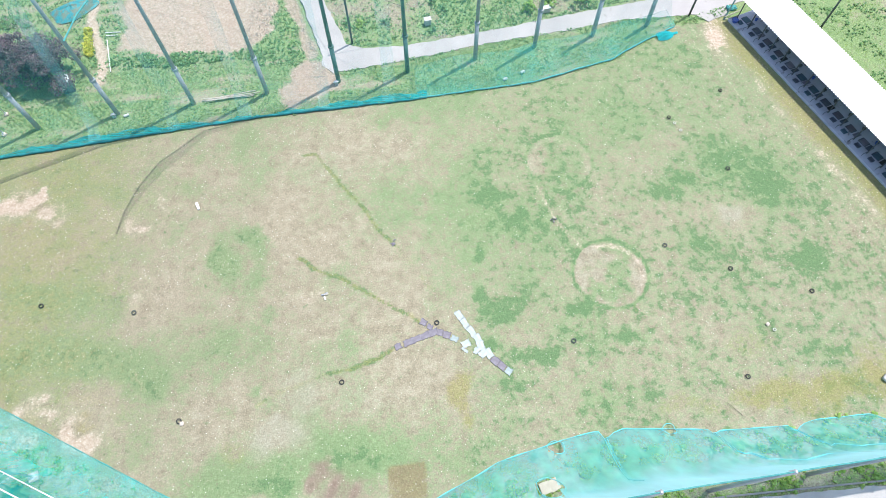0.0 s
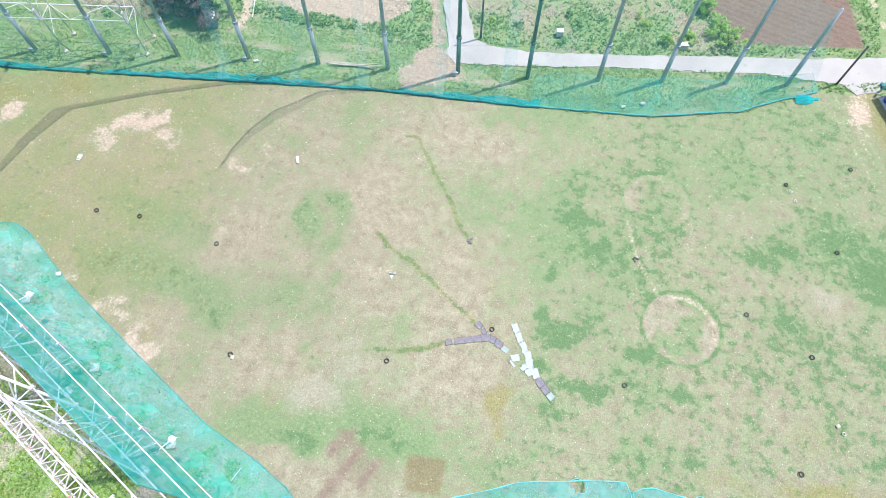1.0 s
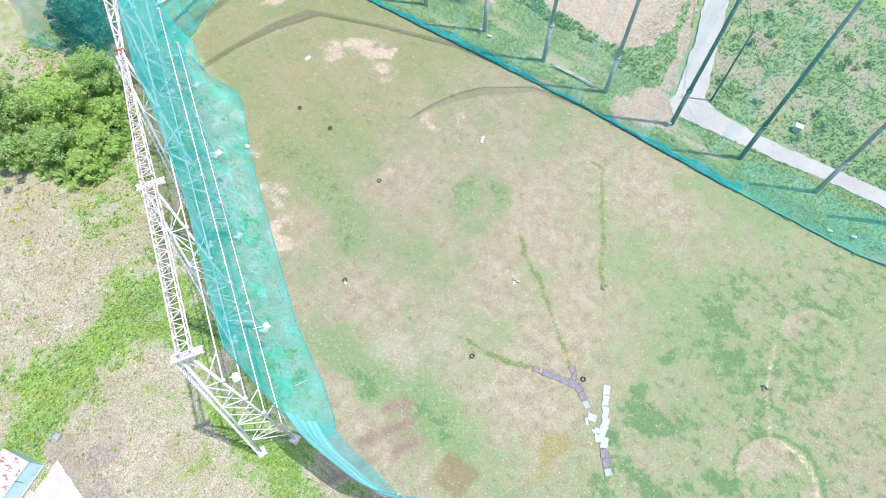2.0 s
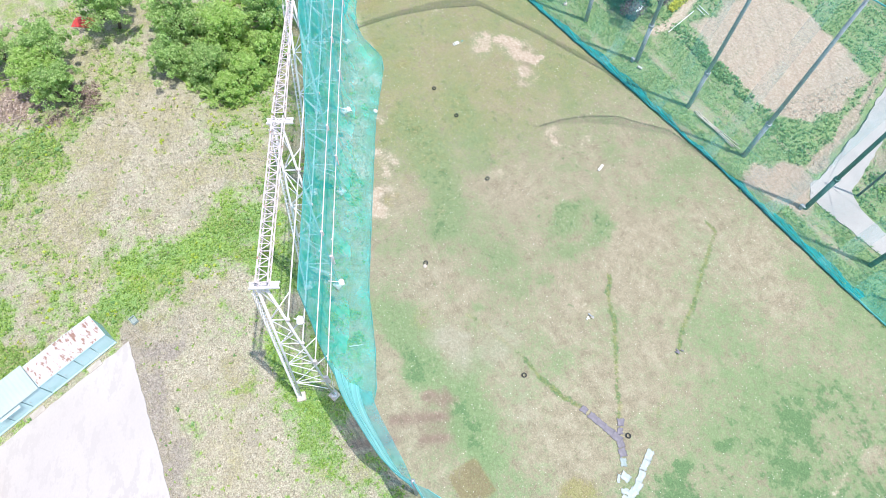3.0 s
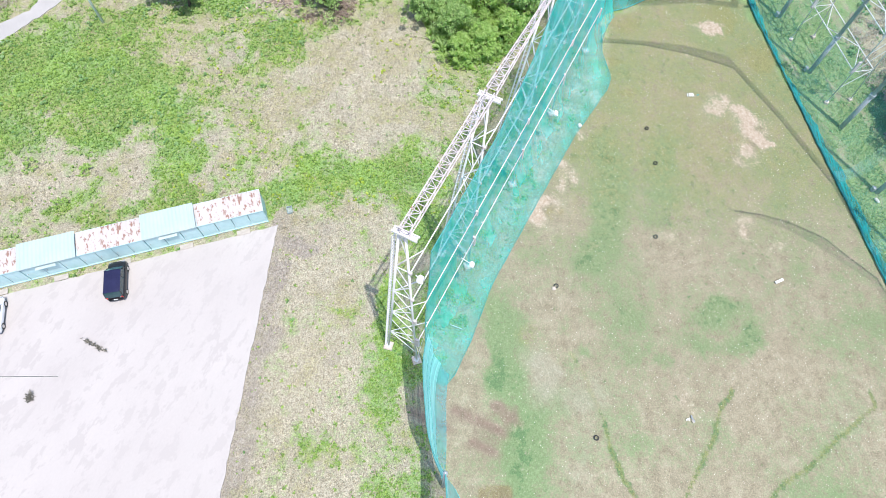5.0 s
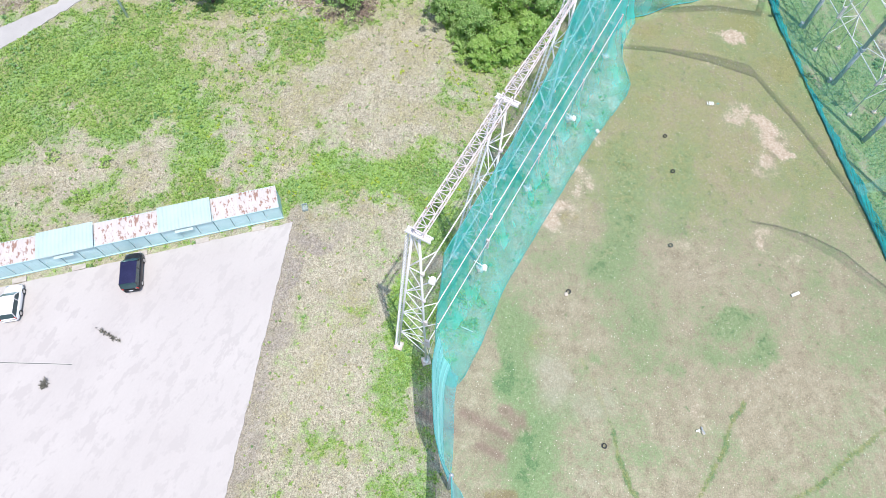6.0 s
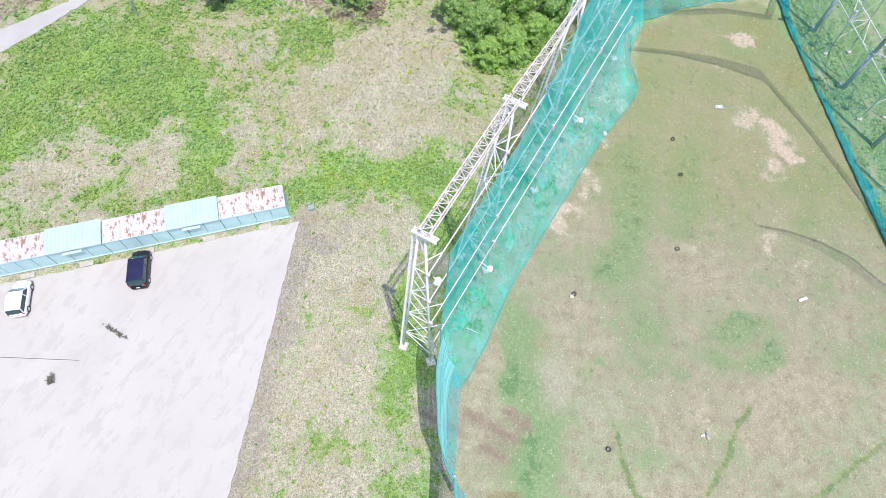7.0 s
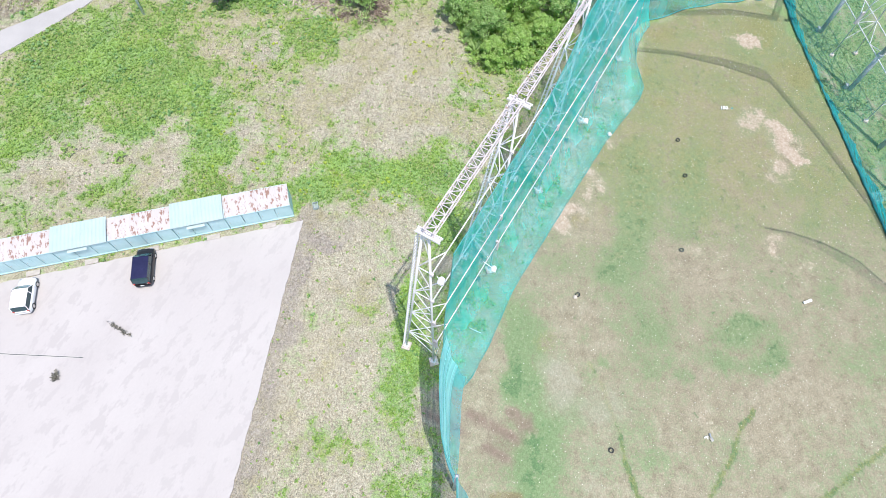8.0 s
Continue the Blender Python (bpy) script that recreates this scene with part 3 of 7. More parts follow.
def cover(x, y):
    """Two sets of ground shares, each 0 to 1: green, earth, olive, ploughed; and lot, clumps, bleached, grey litter."""
    wx, wy = 1.6 * (vnoise(x, y, 2.6, 301) - 0.5), 1.6 * (vnoise(x, y, 2.6, 302) - 0.5)
    wx, wy = wx + 0.8 * (vnoise(x, y, 0.9, 303) - 0.5), wy + 0.8 * (vnoise(x, y, 0.9, 304) - 0.5)
    u, v = x + wx, y + wy                       # wandering edges
    wob = 1.6 * (fbm(x, y, 3.0, 40) - 0.5)
    fd = poly_dist(x, y, FIELD) + wob
    inside = 1 - step(fd, -0.4, 0.6)
    big, mid, small = fbm(x, y, 11.0, 1), fbm(x, y, 4.0, 11), fbm(x, y, 1.3, 21)
    east = step(x + 6 * (big - 0.5), -3.0, 9.0)
    # playing field
    gf = 0.36 + 0.5 * (big - 0.5) + 0.7 * (mid - 0.5) + 0.6 * (small - 0.5) + 0.04 * east + 0.22 * step(x, 8.0, 20.0) * step(y, 28.0, 40.0) + 0.14 * step(y - 0.2 * x, 33.0, 42.0)
    clump = 0.05 + 0.30 * east + (0.25 + 0.35 * east) * (big - 0.5) + (0.3 + 0.2 * east) * (mid - 0.5) + 0.45 * east * (fbm(x, y, 0.9, 25, 2) - 0.5)
    clump = clump + 0.19 * step(-x + 10 * (big - 0.5), 12.0, 36.0)
    mown = step(x + 5 * (mid - 0.5), -14.0, 0.0) * step(y + 5 * (big - 0.5), 17.0, 26.0) * (1 - step(x, 10.0, 22.0))
    gf, clump = gf + 0.12 * mown, clump + 0.05 * mown
    for cx, cy, rx, ry, turn, k in WASH:
        gf = gf + 1.1 * k * spot_share(u, v, cx, cy, 1.15 * rx, 1.15 * ry, turn)
    for cx, cy, rx, ry, turn, k in DARK_EAST + DARK_WEST:
        q = spot_share(x + 0.8 * wx, y + 0.8 * wy, cx, cy, 1.3 * rx, 1.3 * ry, turn)
        gf, clump = gf + 0.45 * q, clump + 1.15 * k * q
    ring = np.exp(-((np.hypot(x + 1.5 * wx + 19.8, y + 1.5 * wy - 25.5) - 2.6) / 1.0) ** 2)
    gf, clump = gf + 0.10 * ring, clump + 0.24 * ring * step(small + 0.5 * mid, 0.55, 0.85)
    for cx, cy, rx, ry, turn, k in DRY:
        q = spot_share(u, v, cx, cy, 1.2 * rx, 1.2 * ry, turn)
        gf, clump = gf - 0.9 * k * q, clump - 0.35 * k * q
    gf = gf * (1 - 0.45 * east) + 0.45 * east * 0.40
    drain = 0 * x
    for pts in DRAINS:
        q = 1 - step(line_dist(x + 0.3 * wx, y + 0.3 * wy, pts), 0.10, 0.36)
        gf, clump = gf + 0.20 * q, np.maximum(clump, 0.1) + (0.62 + 0.6 * (small - 0.5)) * q
        drain = np.maximum(drain, q)
    for pts in FAINT:
        q = 0.8 * (1 - step(line_dist(x + 0.3 * wx, y + 0.3 * wy, pts), 0.08, 0.40)) * step(mid, 0.30, 0.50)
        clump, drain = clump + 0.42 * q, np.maximum(drain, 0.8 * q)
    earth, pale = 0 * x, 0 * x
    for cx, cy, r, s in ((16.4, 24.1, 3.5, 1.0), (12.6, 37.4, 3.4, 0.5)):
        q = np.hypot(x - cx, y - cy) + 0.25 * (small - 0.5)
        disc = 1 - step(q, r - 0.15, r + 0.05)
        patch = disc * step(mid + 0.8 * (small - 0.5) + 0.35 * blob(x, y, cx + 0.6, cy - 0.6, 2.6), 0.42, 0.72)
        gf = gf * (1 - 0.75 * s * disc) + 0.55 * s * patch
        clump = clump * (1 - 0.9 * s * disc) + 0.40 * s * patch + 0.42 * s * np.exp(-((q - r - 0.16) / 0.16) ** 2)
        gf = gf + 0.5 * s * np.exp(-((q - r - 0.18) / 0.2) ** 2)
        pale = np.maximum(pale, 0.5 * s * disc * (1 - patch))
        earth = earth + 0.55 * s * np.exp(-((q - r + 0.42) / 0.3) ** 2) * step(small + 0.4 * (x + y - cx - cy) / r + 0.2 * mid, 0.45, 0.8)
    for cx, cy, rx, ry, turn, k in FADED:
        pale = np.maximum(pale, k * spot_share(u, v, cx, cy, 1.1 * rx, 1.1 * ry, turn))
    for cx, cy, r, s in EARTH:
        q = blob(x + 1.7 * wx, y + 1.7 * wy, cx, cy, 1.25 * r)
        earth = np.maximum(earth, s * np.clip(1.2 * q + 1.5 * (small - 0.5) * blob(x, y, cx, cy, r * 1.9), 0, 1))
    bare = earth
    earth = np.maximum(earth, 0.5 * (1 - step(line_dist(x, y, [(10.0, 34.2), (11.6, 30.0), (13.8, 26.9)]) + 0.2 * (small - 0.5), 0.03, 0.28)))
    stall = (x - STALL_A.x) * -0.909 + (y - STALL_A.y) * -0.416 + 0.8 * (mid - 0.5)
    olive = step(4.2 - stall, 0.0, 2.4) * 0.75
    earth = np.maximum(earth, 0.55 * np.exp(-((stall - 3.4) / 0.7) ** 2) * step(small + mid, 0.85, 1.2))
    earth = np.maximum(earth, 0.30 * np.exp(-((stall - 2.3) / 0.3) ** 2) * step(small + mid, 0.8, 1.2))
    for d, w in ((2.7, 0.14), (4.1, 0.16), (4.9, 0.12), (6.2, 0.14)):
        earth = np.maximum(earth, 0.42 * np.exp(-((stall - 0.7 * (mid - 0.5) - d) / w) ** 2) * step(big + small, 0.8, 1.15))
    clump = clump * (1 - step(4.0 - stall, 0, 1.5))
    olive = np.maximum(olive, 0.55 * step(-x + 9 * (big - 0.5) + 5 * (mid - 0.5), 40.0, 58.0))
    gf = gf + 0.20 * step(-x + 6 * (mid - 0.5), 30.0, 50.0)
    olive = np.maximum(olive, 0.55 * step(-x + 10 * (big - 0.5) + 7 * (mid - 0.5), 20.0, 42.0))
    olive = np.maximum(olive, 0.6 * drain)
    for cx, cy, r in OLIVE:
        olive = np.maximum(olive, 0.92 * step(blob(u, v, cx, cy, r) + 0.6 * (small - 0.5) + 0.4 * (mid - 0.5), 0.1, 1.1))
    for cx, cy, rx, ry, turn, k in OLIVES:
        olive = np.maximum(olive, k * step(spot_share(u, v, cx, cy, rx, ry, turn) + 0.6 * (small - 0.5), 0.1, 1.0))
    # vacant lot
    lot = 0.41 + 0.5 * (fbm(x, y, 6.0, 51) - 0.5) + 0.9 * (fbm(x, y, 2.2, 61) - 0.5) + 0.8 * (fbm(x, y, 0.8, 66, 2) - 0.5)
    for cx, cy, r in LOT_GREEN:
        lot = lot + 0.12 * blob(u, v, cx, cy, 1.2 * r)
    for cx, cy, rx, ry, turn, k in LUSH_LOT + LUSH_FAR:
        lot = lot + 0.95 * k * spot_share(u, v, cx, cy, 1.1 * rx, 1.1 * ry, turn)
    lot = lot - 0.14 * step(x, -26.0, -18.0) * (1 - step(y, -8.0, -4.0))
    for cx, cy, rx, ry, turn, k in DRY_LOT:
        lot = lot - 0.85 * k * spot_share(u, v, cx, cy, 1.15 * rx, 1.15 * ry, turn)
    grey = 0.42 * step(fbm(x, y, 2.0, 71), 0.48, 0.85) + 0.08
    for cx, cy, rx, ry, turn, k in LITTER:
        q = spot_share(u, v, cx, cy, 1.1 * rx, 1.1 * ry, turn)
        grey, lot = np.maximum(grey, 1.2 * k * step(q + 0.9 * (small - 0.5), 0.15, 0.95)), lot - 0.45 * k * q
    strip = 1 - step(line_dist(x, y, [(-27.5, -18.0), (2.0, -17.5)]) + 1.6 * (mid - 0.5) + 1.4 * (small - 0.5), 0.4, 3.4)
    grey, lot = np.maximum(grey, 0.7 * strip * (y > -18.6)), lot - 0.3 * strip * (y > -18.6)
    lot_e = 0.8 * step(blob(x, y, -60.5, -23.5, 3.6) + 0.7 * (mid - 0.5), 0.4, 0.8)
    # worn wheel tracks through the net by the first tower
    across = (x + 9.4) * 0.93 + (y - 1.5) * -0.36
    track = np.maximum(np.exp(-((across - 0.9) / 0.55) ** 2), np.exp(-((across + 0.9) / 0.6) ** 2))
    track = np.maximum(track, 0.45 * np.exp(-(across / 1.9) ** 2))
    soil = track * (1 - step(np.abs((x + 9.4) * 0.36 + (y - 1.5) * 0.93) + 1.2 * (mid - 0.5), 3.6, 5.4)) * step(small + 0.3 * mid, 0.34, 0.62)
    soil = np.maximum(soil, 0.9 * step(blob(u, v, -10.3, 5.6, 1.3) + 0.8 * (small - 0.5), 0.35, 0.9))
    lot_e = np.maximum(np.maximum(lot_e, 0.45 * soil), 0.9 * bare)
    earth = np.maximum(earth, 0.45 * soil)
    lot = lot * (1 - 0.8 * lot_e) * (1 - 0.75 * np.clip(soil, 0, 1))
    # north
    far = y > 33
    vd = poly_dist(x, y, VERGE_N) + wob
    along = -0.22 * x + 0.975 * y
    verge = 0.80 + 0.7 * (mid - 0.5) + 0.9 * (vnoise(0.16 * x + 0.04 * y, along, 0.8, 95) - 0.5) * (fbm(x, y, 6.0, 96) > 0.4)
    plot = (1 - step(poly_dist(x, y, PLOT) + 1.6 * wob, -0.6, 0.7)) * (0.80 + 0.4 * (mid - 0.5) + 0.06 * np.sin(2.2 * (0.98 * x + 0.2 * y) + 1.5 * mid))
    spur = 0.8 * (1 - step(poly_dist(x, y, [(-18.8, 51.0), (-13.5, 52.2), (-12.4, 48.0), (-18.0, 45.0)]) + 2.4 * wob, -1.0, 0.7))
    spur = np.maximum(spur, 0.6 * (1 - step(line_dist(x, y, [(-15.6, 53.0), (-18.6, 60.5), (-26.6, 78.0)]) + 1.2 * wob, 0.4, 1.0)))
    weeds = 1 - step(poly_dist(x, y, WEEDS) + wob, -0.4, 0.4)
    wg = 0.66 + 1.6 * (fbm(x, y, 3.2, 71, 3) - 0.5)
    out_n = np.where(weeds > 0.5, wg, verge) - 0.75 * step(blob(u, v, -57.5, 52.5, 9.0, 5.5) + 0.6 * (mid - 0.5), 0.25, 0.7)
    out_e = np.maximum(np.maximum(plot, spur), 0.75 * (1 - step(line_dist(x, y, FOOTPATH) + 0.7 * (small - 0.5), 0.3, 0.9)))
    out = np.where(far, out_n * (1 - 0.85 * np.clip(out_e, 0, 1)), lot)
    oe = np.where(far, out_e, lot_e)
    south = step(x + 5 * (mid - 0.5), -2.5, 1.5) * (y < 12) * (y > -16.5)
    out = out * (1 - south) + south * (0.50 + 1.1 * (mid - 0.5) + 0.8 * (small - 0.5))
    oe = oe * (1 - south)
    east_bank = stall < -4.0
    out = np.where(east_bank & (y > 14), 0.92 + 1.1 * (big - 0.5) + 1.1 * (mid - 0.5) + 0.7 * (small - 0.5), out)
    rubbly = np.exp(-((stall + 6.3 + 1.6 * (mid - 0.5)) / 0.9) ** 2) * step(small + 0.5 * mid, 0.6, 0.95)
    oe = np.where(east_bank, 0.6 * rubbly, oe)
    lotness = (1 - inside) * np.where(far | east_bank, 0.30, 1.0)
    green = inside * gf * (1 - 0.5 * np.clip(soil, 0, 1)) + (1 - inside) * out
    earth = inside * earth + (1 - inside) * oe
    olive = inside * olive * (1 - 0.6 * np.clip(earth, 0, 1))
    plough = 1 - step(poly_dist(x, y, PLOUGHED) + 0.4 * wob, -0.3, 0.3)
    worn = np.exp(-(((x - 33.2) / 1.6) ** 2 + ((y - 55.5) / 3.4) ** 2))
    earth = np.maximum(earth, worn * step(small, 0.3, 0.6) * 0.9)
    gutter = 1 - step(line_dist(x, y, [(-63.6, 34.0), (-64.0, 28.0), (-62.9, 19.0), (-61.0, 16.0)]) + 0.3 * (small - 0.5), 0.4, 0.75)
    plough = np.maximum(plough, 0.25 * gutter)
    plough = np.maximum(plough, 0.18 * inside * step(-x + 12 * (big - 0.5), 2.0, 30.0))
    ruts = np.abs(np.sin(1.3 * (0.25 * x + 0.97 * y) + 2.2 * np.sin(0.22 * x) + 2.0 * mid))
    plough = np.maximum(plough, 0.45 * spur)
    plough = np.maximum(plough, plot * (0.26 + 0.26 * (1 - step(ruts, 0.05, 0.3))))
    plough = np.maximum(plough, 0.8 * soil)
    # straw-coloured square of old matting turned to soil
    sx, sy = (x + 3.0) * 0.99 + (y - 5.0) * 0.12, (y - 5.0) * 0.99 - (x + 3.0) * 0.12
    square = (1 - step(np.abs(sx), 1.45, 1.75)) * (1 - step(np.abs(sy), 1.25, 1.6)) * (0.55 + 0.6 * step(small, 0.35, 0.6))
    plough = np.maximum(plough, 0.45 * square)
    olive = np.maximum(olive, 0.95 * square)
    olive = np.maximum(olive, (1 - inside) * (~far) * (1 - south) * 0.5 * step(fbm(x, y, 3.0, 77) + 0.2 * step(-x, 30, 45), 0.42, 0.75))
    clump = inside * clump * (1 - np.clip(1.5 * earth, 0, 1)) * (1 - square)
    grey = (1 - inside) * (~far) * (1 - south) * grey * (~east_bank)
    return [np.clip(q, 0, 1) for q in (green, earth, olive, plough, lotness, clump, inside * pale, grey)], inside


def relief(x, y, inside, green):
    far = step(np.hypot(x, y), 120, 400)
    rough = 0.02 + (1 - inside) * 0.10 * (0.25 + 0.75 * np.clip(green, 0, 1))
    h = rough * 2 * (fbm(x, y, 1.1, 81, 3) - 0.5) + 0.10 * (fbm(x, y, 9.0, 91, 2) - 0.5)
    return h * (1 - far) - 0.05


def axis(lo, hi, cell):
    core = np.arange(lo, hi + cell, cell)
    grow = np.cumsum(np.geomspace(1.0, 260.0, 24))
    return np.concatenate([lo - grow[::-1], core, hi + grow])


def ground_material():
    m = bpy.data.materials.new("ground_cover")
    n, l, b = nodes_of(m)
    nt = m.node_tree
    v = coords(nt)
    at = nt.nodes.new("ShaderNodeAttribute")
    at.attribute_name = "cover"
    sp = nt.nodes.new("ShaderNodeSeparateColor")
    l.new(at.outputs["Color"], sp.inputs[0])
    tn = nt.nodes.new("ShaderNodeAttribute")
    tn.attribute_name = "tone"
    ts = nt.nodes.new("ShaderNodeSeparateColor")
    l.new(tn.outputs["Color"], ts.inputs[0])
    n1, n2, n3, n4 = (noise_node(nt, s, d, 0.65, v) for s, d in ((0.9, 4), (3.2, 5), (9.0, 4), (26.0, 3)))

    def centred(node, k):
        return maths(nt, 'MULTIPLY', maths(nt, 'SUBTRACT', node.outputs[0], 0.5), k)

    def blend(a_, b_, k=0.5):
        return maths(nt, 'ADD', maths(nt, 'MULTIPLY', a_.outputs[0], 1 - k), maths(nt, 'MULTIPLY', b_.outputs[0], k))

    grain = maths(nt, 'ADD', maths(nt, 'ADD', maths(nt, 'ADD', centred(n2, 1.75), centred(n3, 1.15)), centred(n4, 0.5)), centred(n1, 1.1))
    g = maths(nt, 'ADD', sp.outputs[0], grain)
    tan = ramp_node(nt, blend(n1, n3), [(0.36, (0.228, 0.202, 0.142)), (0.5, (0.334, 0.298, 0.216)), (0.64, (0.446, 0.398, 0.304))]).outputs[0]
    straw = ramp_node(nt, blend(n2, n3, 0.6), [(0.36, (0.24, 0.212, 0.155)), (0.5, (0.405, 0.367, 0.285)), (0.64, (0.56, 0.512, 0.42))]).outputs[0]
    tan = mix_col(nt, ts.outputs[0], tan, straw)
    grn = ramp_node(nt, blend(n2, n3), [(0.36, (0.155, 0.232, 0.112)), (0.52, (0.212, 0.295, 0.15)), (0.66, (0.283, 0.36, 0.198))]).outputs[0]
    weed = ramp_node(nt, blend(n2, n3, 0.6), [(0.36, (0.10, 0.20, 0.06)), (0.5, (0.19, 0.315, 0.10)), (0.64, (0.30, 0.42, 0.16))]).outputs[0]
    n0 = noise_node(nt, 0.22, 4, 0.6, v)
    weed = mix_col(nt, maths(nt, 'MULTIPLY', smooth(nt, n0.outputs[0], 0.44, 0.62), 0.5), weed, (0.25, 0.38, 0.10))
    grn = mix_col(nt, ts.outputs[0], grn, weed)
    col = mix_col(nt, smooth(nt, g, 0.08, 0.92), tan, grn)
    # dense dark patches with ragged edges
    nc = noise_node(nt, 0.95, 6, 0.74, v)
    kc = maths(nt, 'ADD', maths(nt, 'ADD', centred(nc, 2.9), ts.outputs[1]), centred(n3, 0.5))
    dark = ramp_node(nt, blend(n3, n4), [(0.36, (0.075, 0.16, 0.07)), (0.5, (0.115, 0.21, 0.095)), (0.66, (0.18, 0.28, 0.135))]).outputs[0]
    col = mix_col(nt, maths(nt, 'MULTIPLY', smooth(nt, kc, 0.38, 0.76), 0.88), col, dark)
    pal = ramp_node(nt, blend(n2, n3), [(0.36, (0.30, 0.285, 0.215)), (0.64, (0.42, 0.40, 0.315))]).outputs[0]
    col = mix_col(nt, smooth(nt, maths(nt, 'ADD', ts.outputs[2], maths(nt, 'MULTIPLY', grain, 0.6)), 0.1, 1.1), col, pal)
    lit = ramp_node(nt, blend(n2, n4), [(0.36, (0.18, 0.155, 0.135)), (0.5, (0.275, 0.24, 0.215)), (0.64, (0.39, 0.35, 0.32))]).outputs[0]
    col = mix_col(nt, maths(nt, 'MULTIPLY', smooth(nt, maths(nt, 'ADD', tn.outputs["Alpha"], maths(nt, 'MULTIPLY', grain, 0.9)), 0.15, 0.95), 0.85), col, lit)
    ol = ramp_node(nt, n3.outputs[0], [(0.36, (0.19, 0.17, 0.055)), (0.64, (0.34, 0.31, 0.12))]).outputs[0]
    col = mix_col(nt, maths(nt, 'MULTIPLY', smooth(nt, maths(nt, 'ADD', sp.outputs[2], maths(nt, 'MULTIPLY', grain, 0.8)), 0.15, 0.95), 0.65), col, ol)
    so = ramp_node(nt, blend(n2, n4, 0.4), [(0.34, (0.37, 0.275, 0.205)), (0.5, (0.50, 0.405, 0.32)), (0.64, (0.63, 0.55, 0.46))]).outputs[0]
    col = mix_col(nt, smooth(nt, maths(nt, 'ADD', sp.outputs[1], maths(nt, 'MULTIPLY', grain, 0.8)), 0.18, 0.85), col, so)
    pl = ramp_node(nt, n2.outputs[0], [(0.3, (0.15, 0.104, 0.088)), (0.7, (0.27, 0.195, 0.16))]).outputs[0]
    col = mix_col(nt, maths(nt, 'ADD', at.outputs["Alpha"], maths(nt, 'MULTIPLY', maths(nt, 'MULTIPLY', grain, at.outputs["Alpha"]), 0.7), True), col, pl)
    speck = noise_node(nt, 8.5, 4, 0.8, v)
    mr = nt.nodes.new("ShaderNodeMapRange")
    l.new(speck.outputs[0], mr.inputs[0])
    for i, q in zip(range(1, 5), (0.33, 0.67, 0.48, 1.50)):
        mr.inputs[i].default_value = q
    rough_share = maths(nt, 'ADD', maths(nt, 'MULTIPLY', ts.outputs[0], 0.57), 0.43)
    col = mix_col(nt, maths(nt, 'MULTIPLY', maths(nt, 'SUBTRACT', 1.0, maths(nt, 'MULTIPLY', sp.outputs[1], 0.6)), rough_share), col, mr.outputs[0], 'MULTIPLY')
    l.new(col, b.inputs["Base Color"])
    b.inputs["Roughness"].default_value = 0.95
    b.inputs["Specular IOR Level"].default_value = 0.15
    add_bump(nt, b, maths(nt, 'ADD', n3.outputs[0], n4.outputs[0]), 0.8, 0.07)
    return m


def make_ground():
    xs, ys = axis(-80.0, 58.0, 0.25), axis(-62.0, 82.0, 0.25)
    X, Y = np.meshgrid(xs, ys, indexing="ij")
    (gr, ea, ol, pl, lo, cl, pa, gy), inside = cover(X, Y)
    Z = relief(X, Y, inside, gr)
    ridges = 0.06 * np.sin((X * 0.25 + Y * 0.97) * 2 * math.pi / 0.9)
    Z = Z + np.where(poly_dist(X, Y, PLOUGHED) < 0, ridges, 0)
    for p in PAVED:
        Z = np.where(poly_dist(X, Y, p) < -0.5, Z - 0.25, Z)
    nx, ny = X.shape
    me = bpy.data.meshes.new("ground")
    idx = np.arange(nx * ny).reshape(nx, ny)
    quads = np.stack([idx[:-1, :-1], idx[1:, :-1], idx[1:, 1:], idx[:-1, 1:]], -1).reshape(-1, 4)
    me.vertices.add(nx * ny)
    me.vertices.foreach_set("co", np.stack([X, Y, Z], -1).ravel().astype(np.float32))
    me.loops.add(quads.size)
    me.loops.foreach_set("vertex_index", quads.ravel().astype(np.int32))
    me.polygons.add(len(quads))
    me.polygons.foreach_set("loop_start", (np.arange(len(quads)) * 4).astype(np.int32))
    me.update(calc_edges=True)
    me.polygons.foreach_set("use_smooth", np.ones(len(quads), bool))
    at = me.color_attributes.new("cover", 'FLOAT_COLOR', 'POINT')
    at.data.foreach_set("color", np.stack([gr, ea, ol, pl], -1).ravel().astype(np.float32))
    at = me.color_attributes.new("tone", 'FLOAT_COLOR', 'POINT')
    at.data.foreach_set("color", np.stack([lo, cl, pa, gy], -1).ravel().astype(np.float32))
    me.materials.append(ground_material())
    return tagged(new("ground", me), "patchy green and straw coloured turf with bare earth spots", "ground", kind="structure")


make_ground()


def ragged(pts, cell=0.7, amount=0.12, seed=3):
    rnd = random.Random(seed)
    out = []
    for a, b in zip(pts, pts[1:] + pts[:1]):
        a, b = Vector(a), Vector(b)
        n = max(1, int((b - a).length / cell))
        for k in range(n):
            p = a.lerp(b, k / n)
            out.append((p.x + rnd.uniform(-amount, amount), p.y + rnd.uniform(-amount, amount)))
    return out


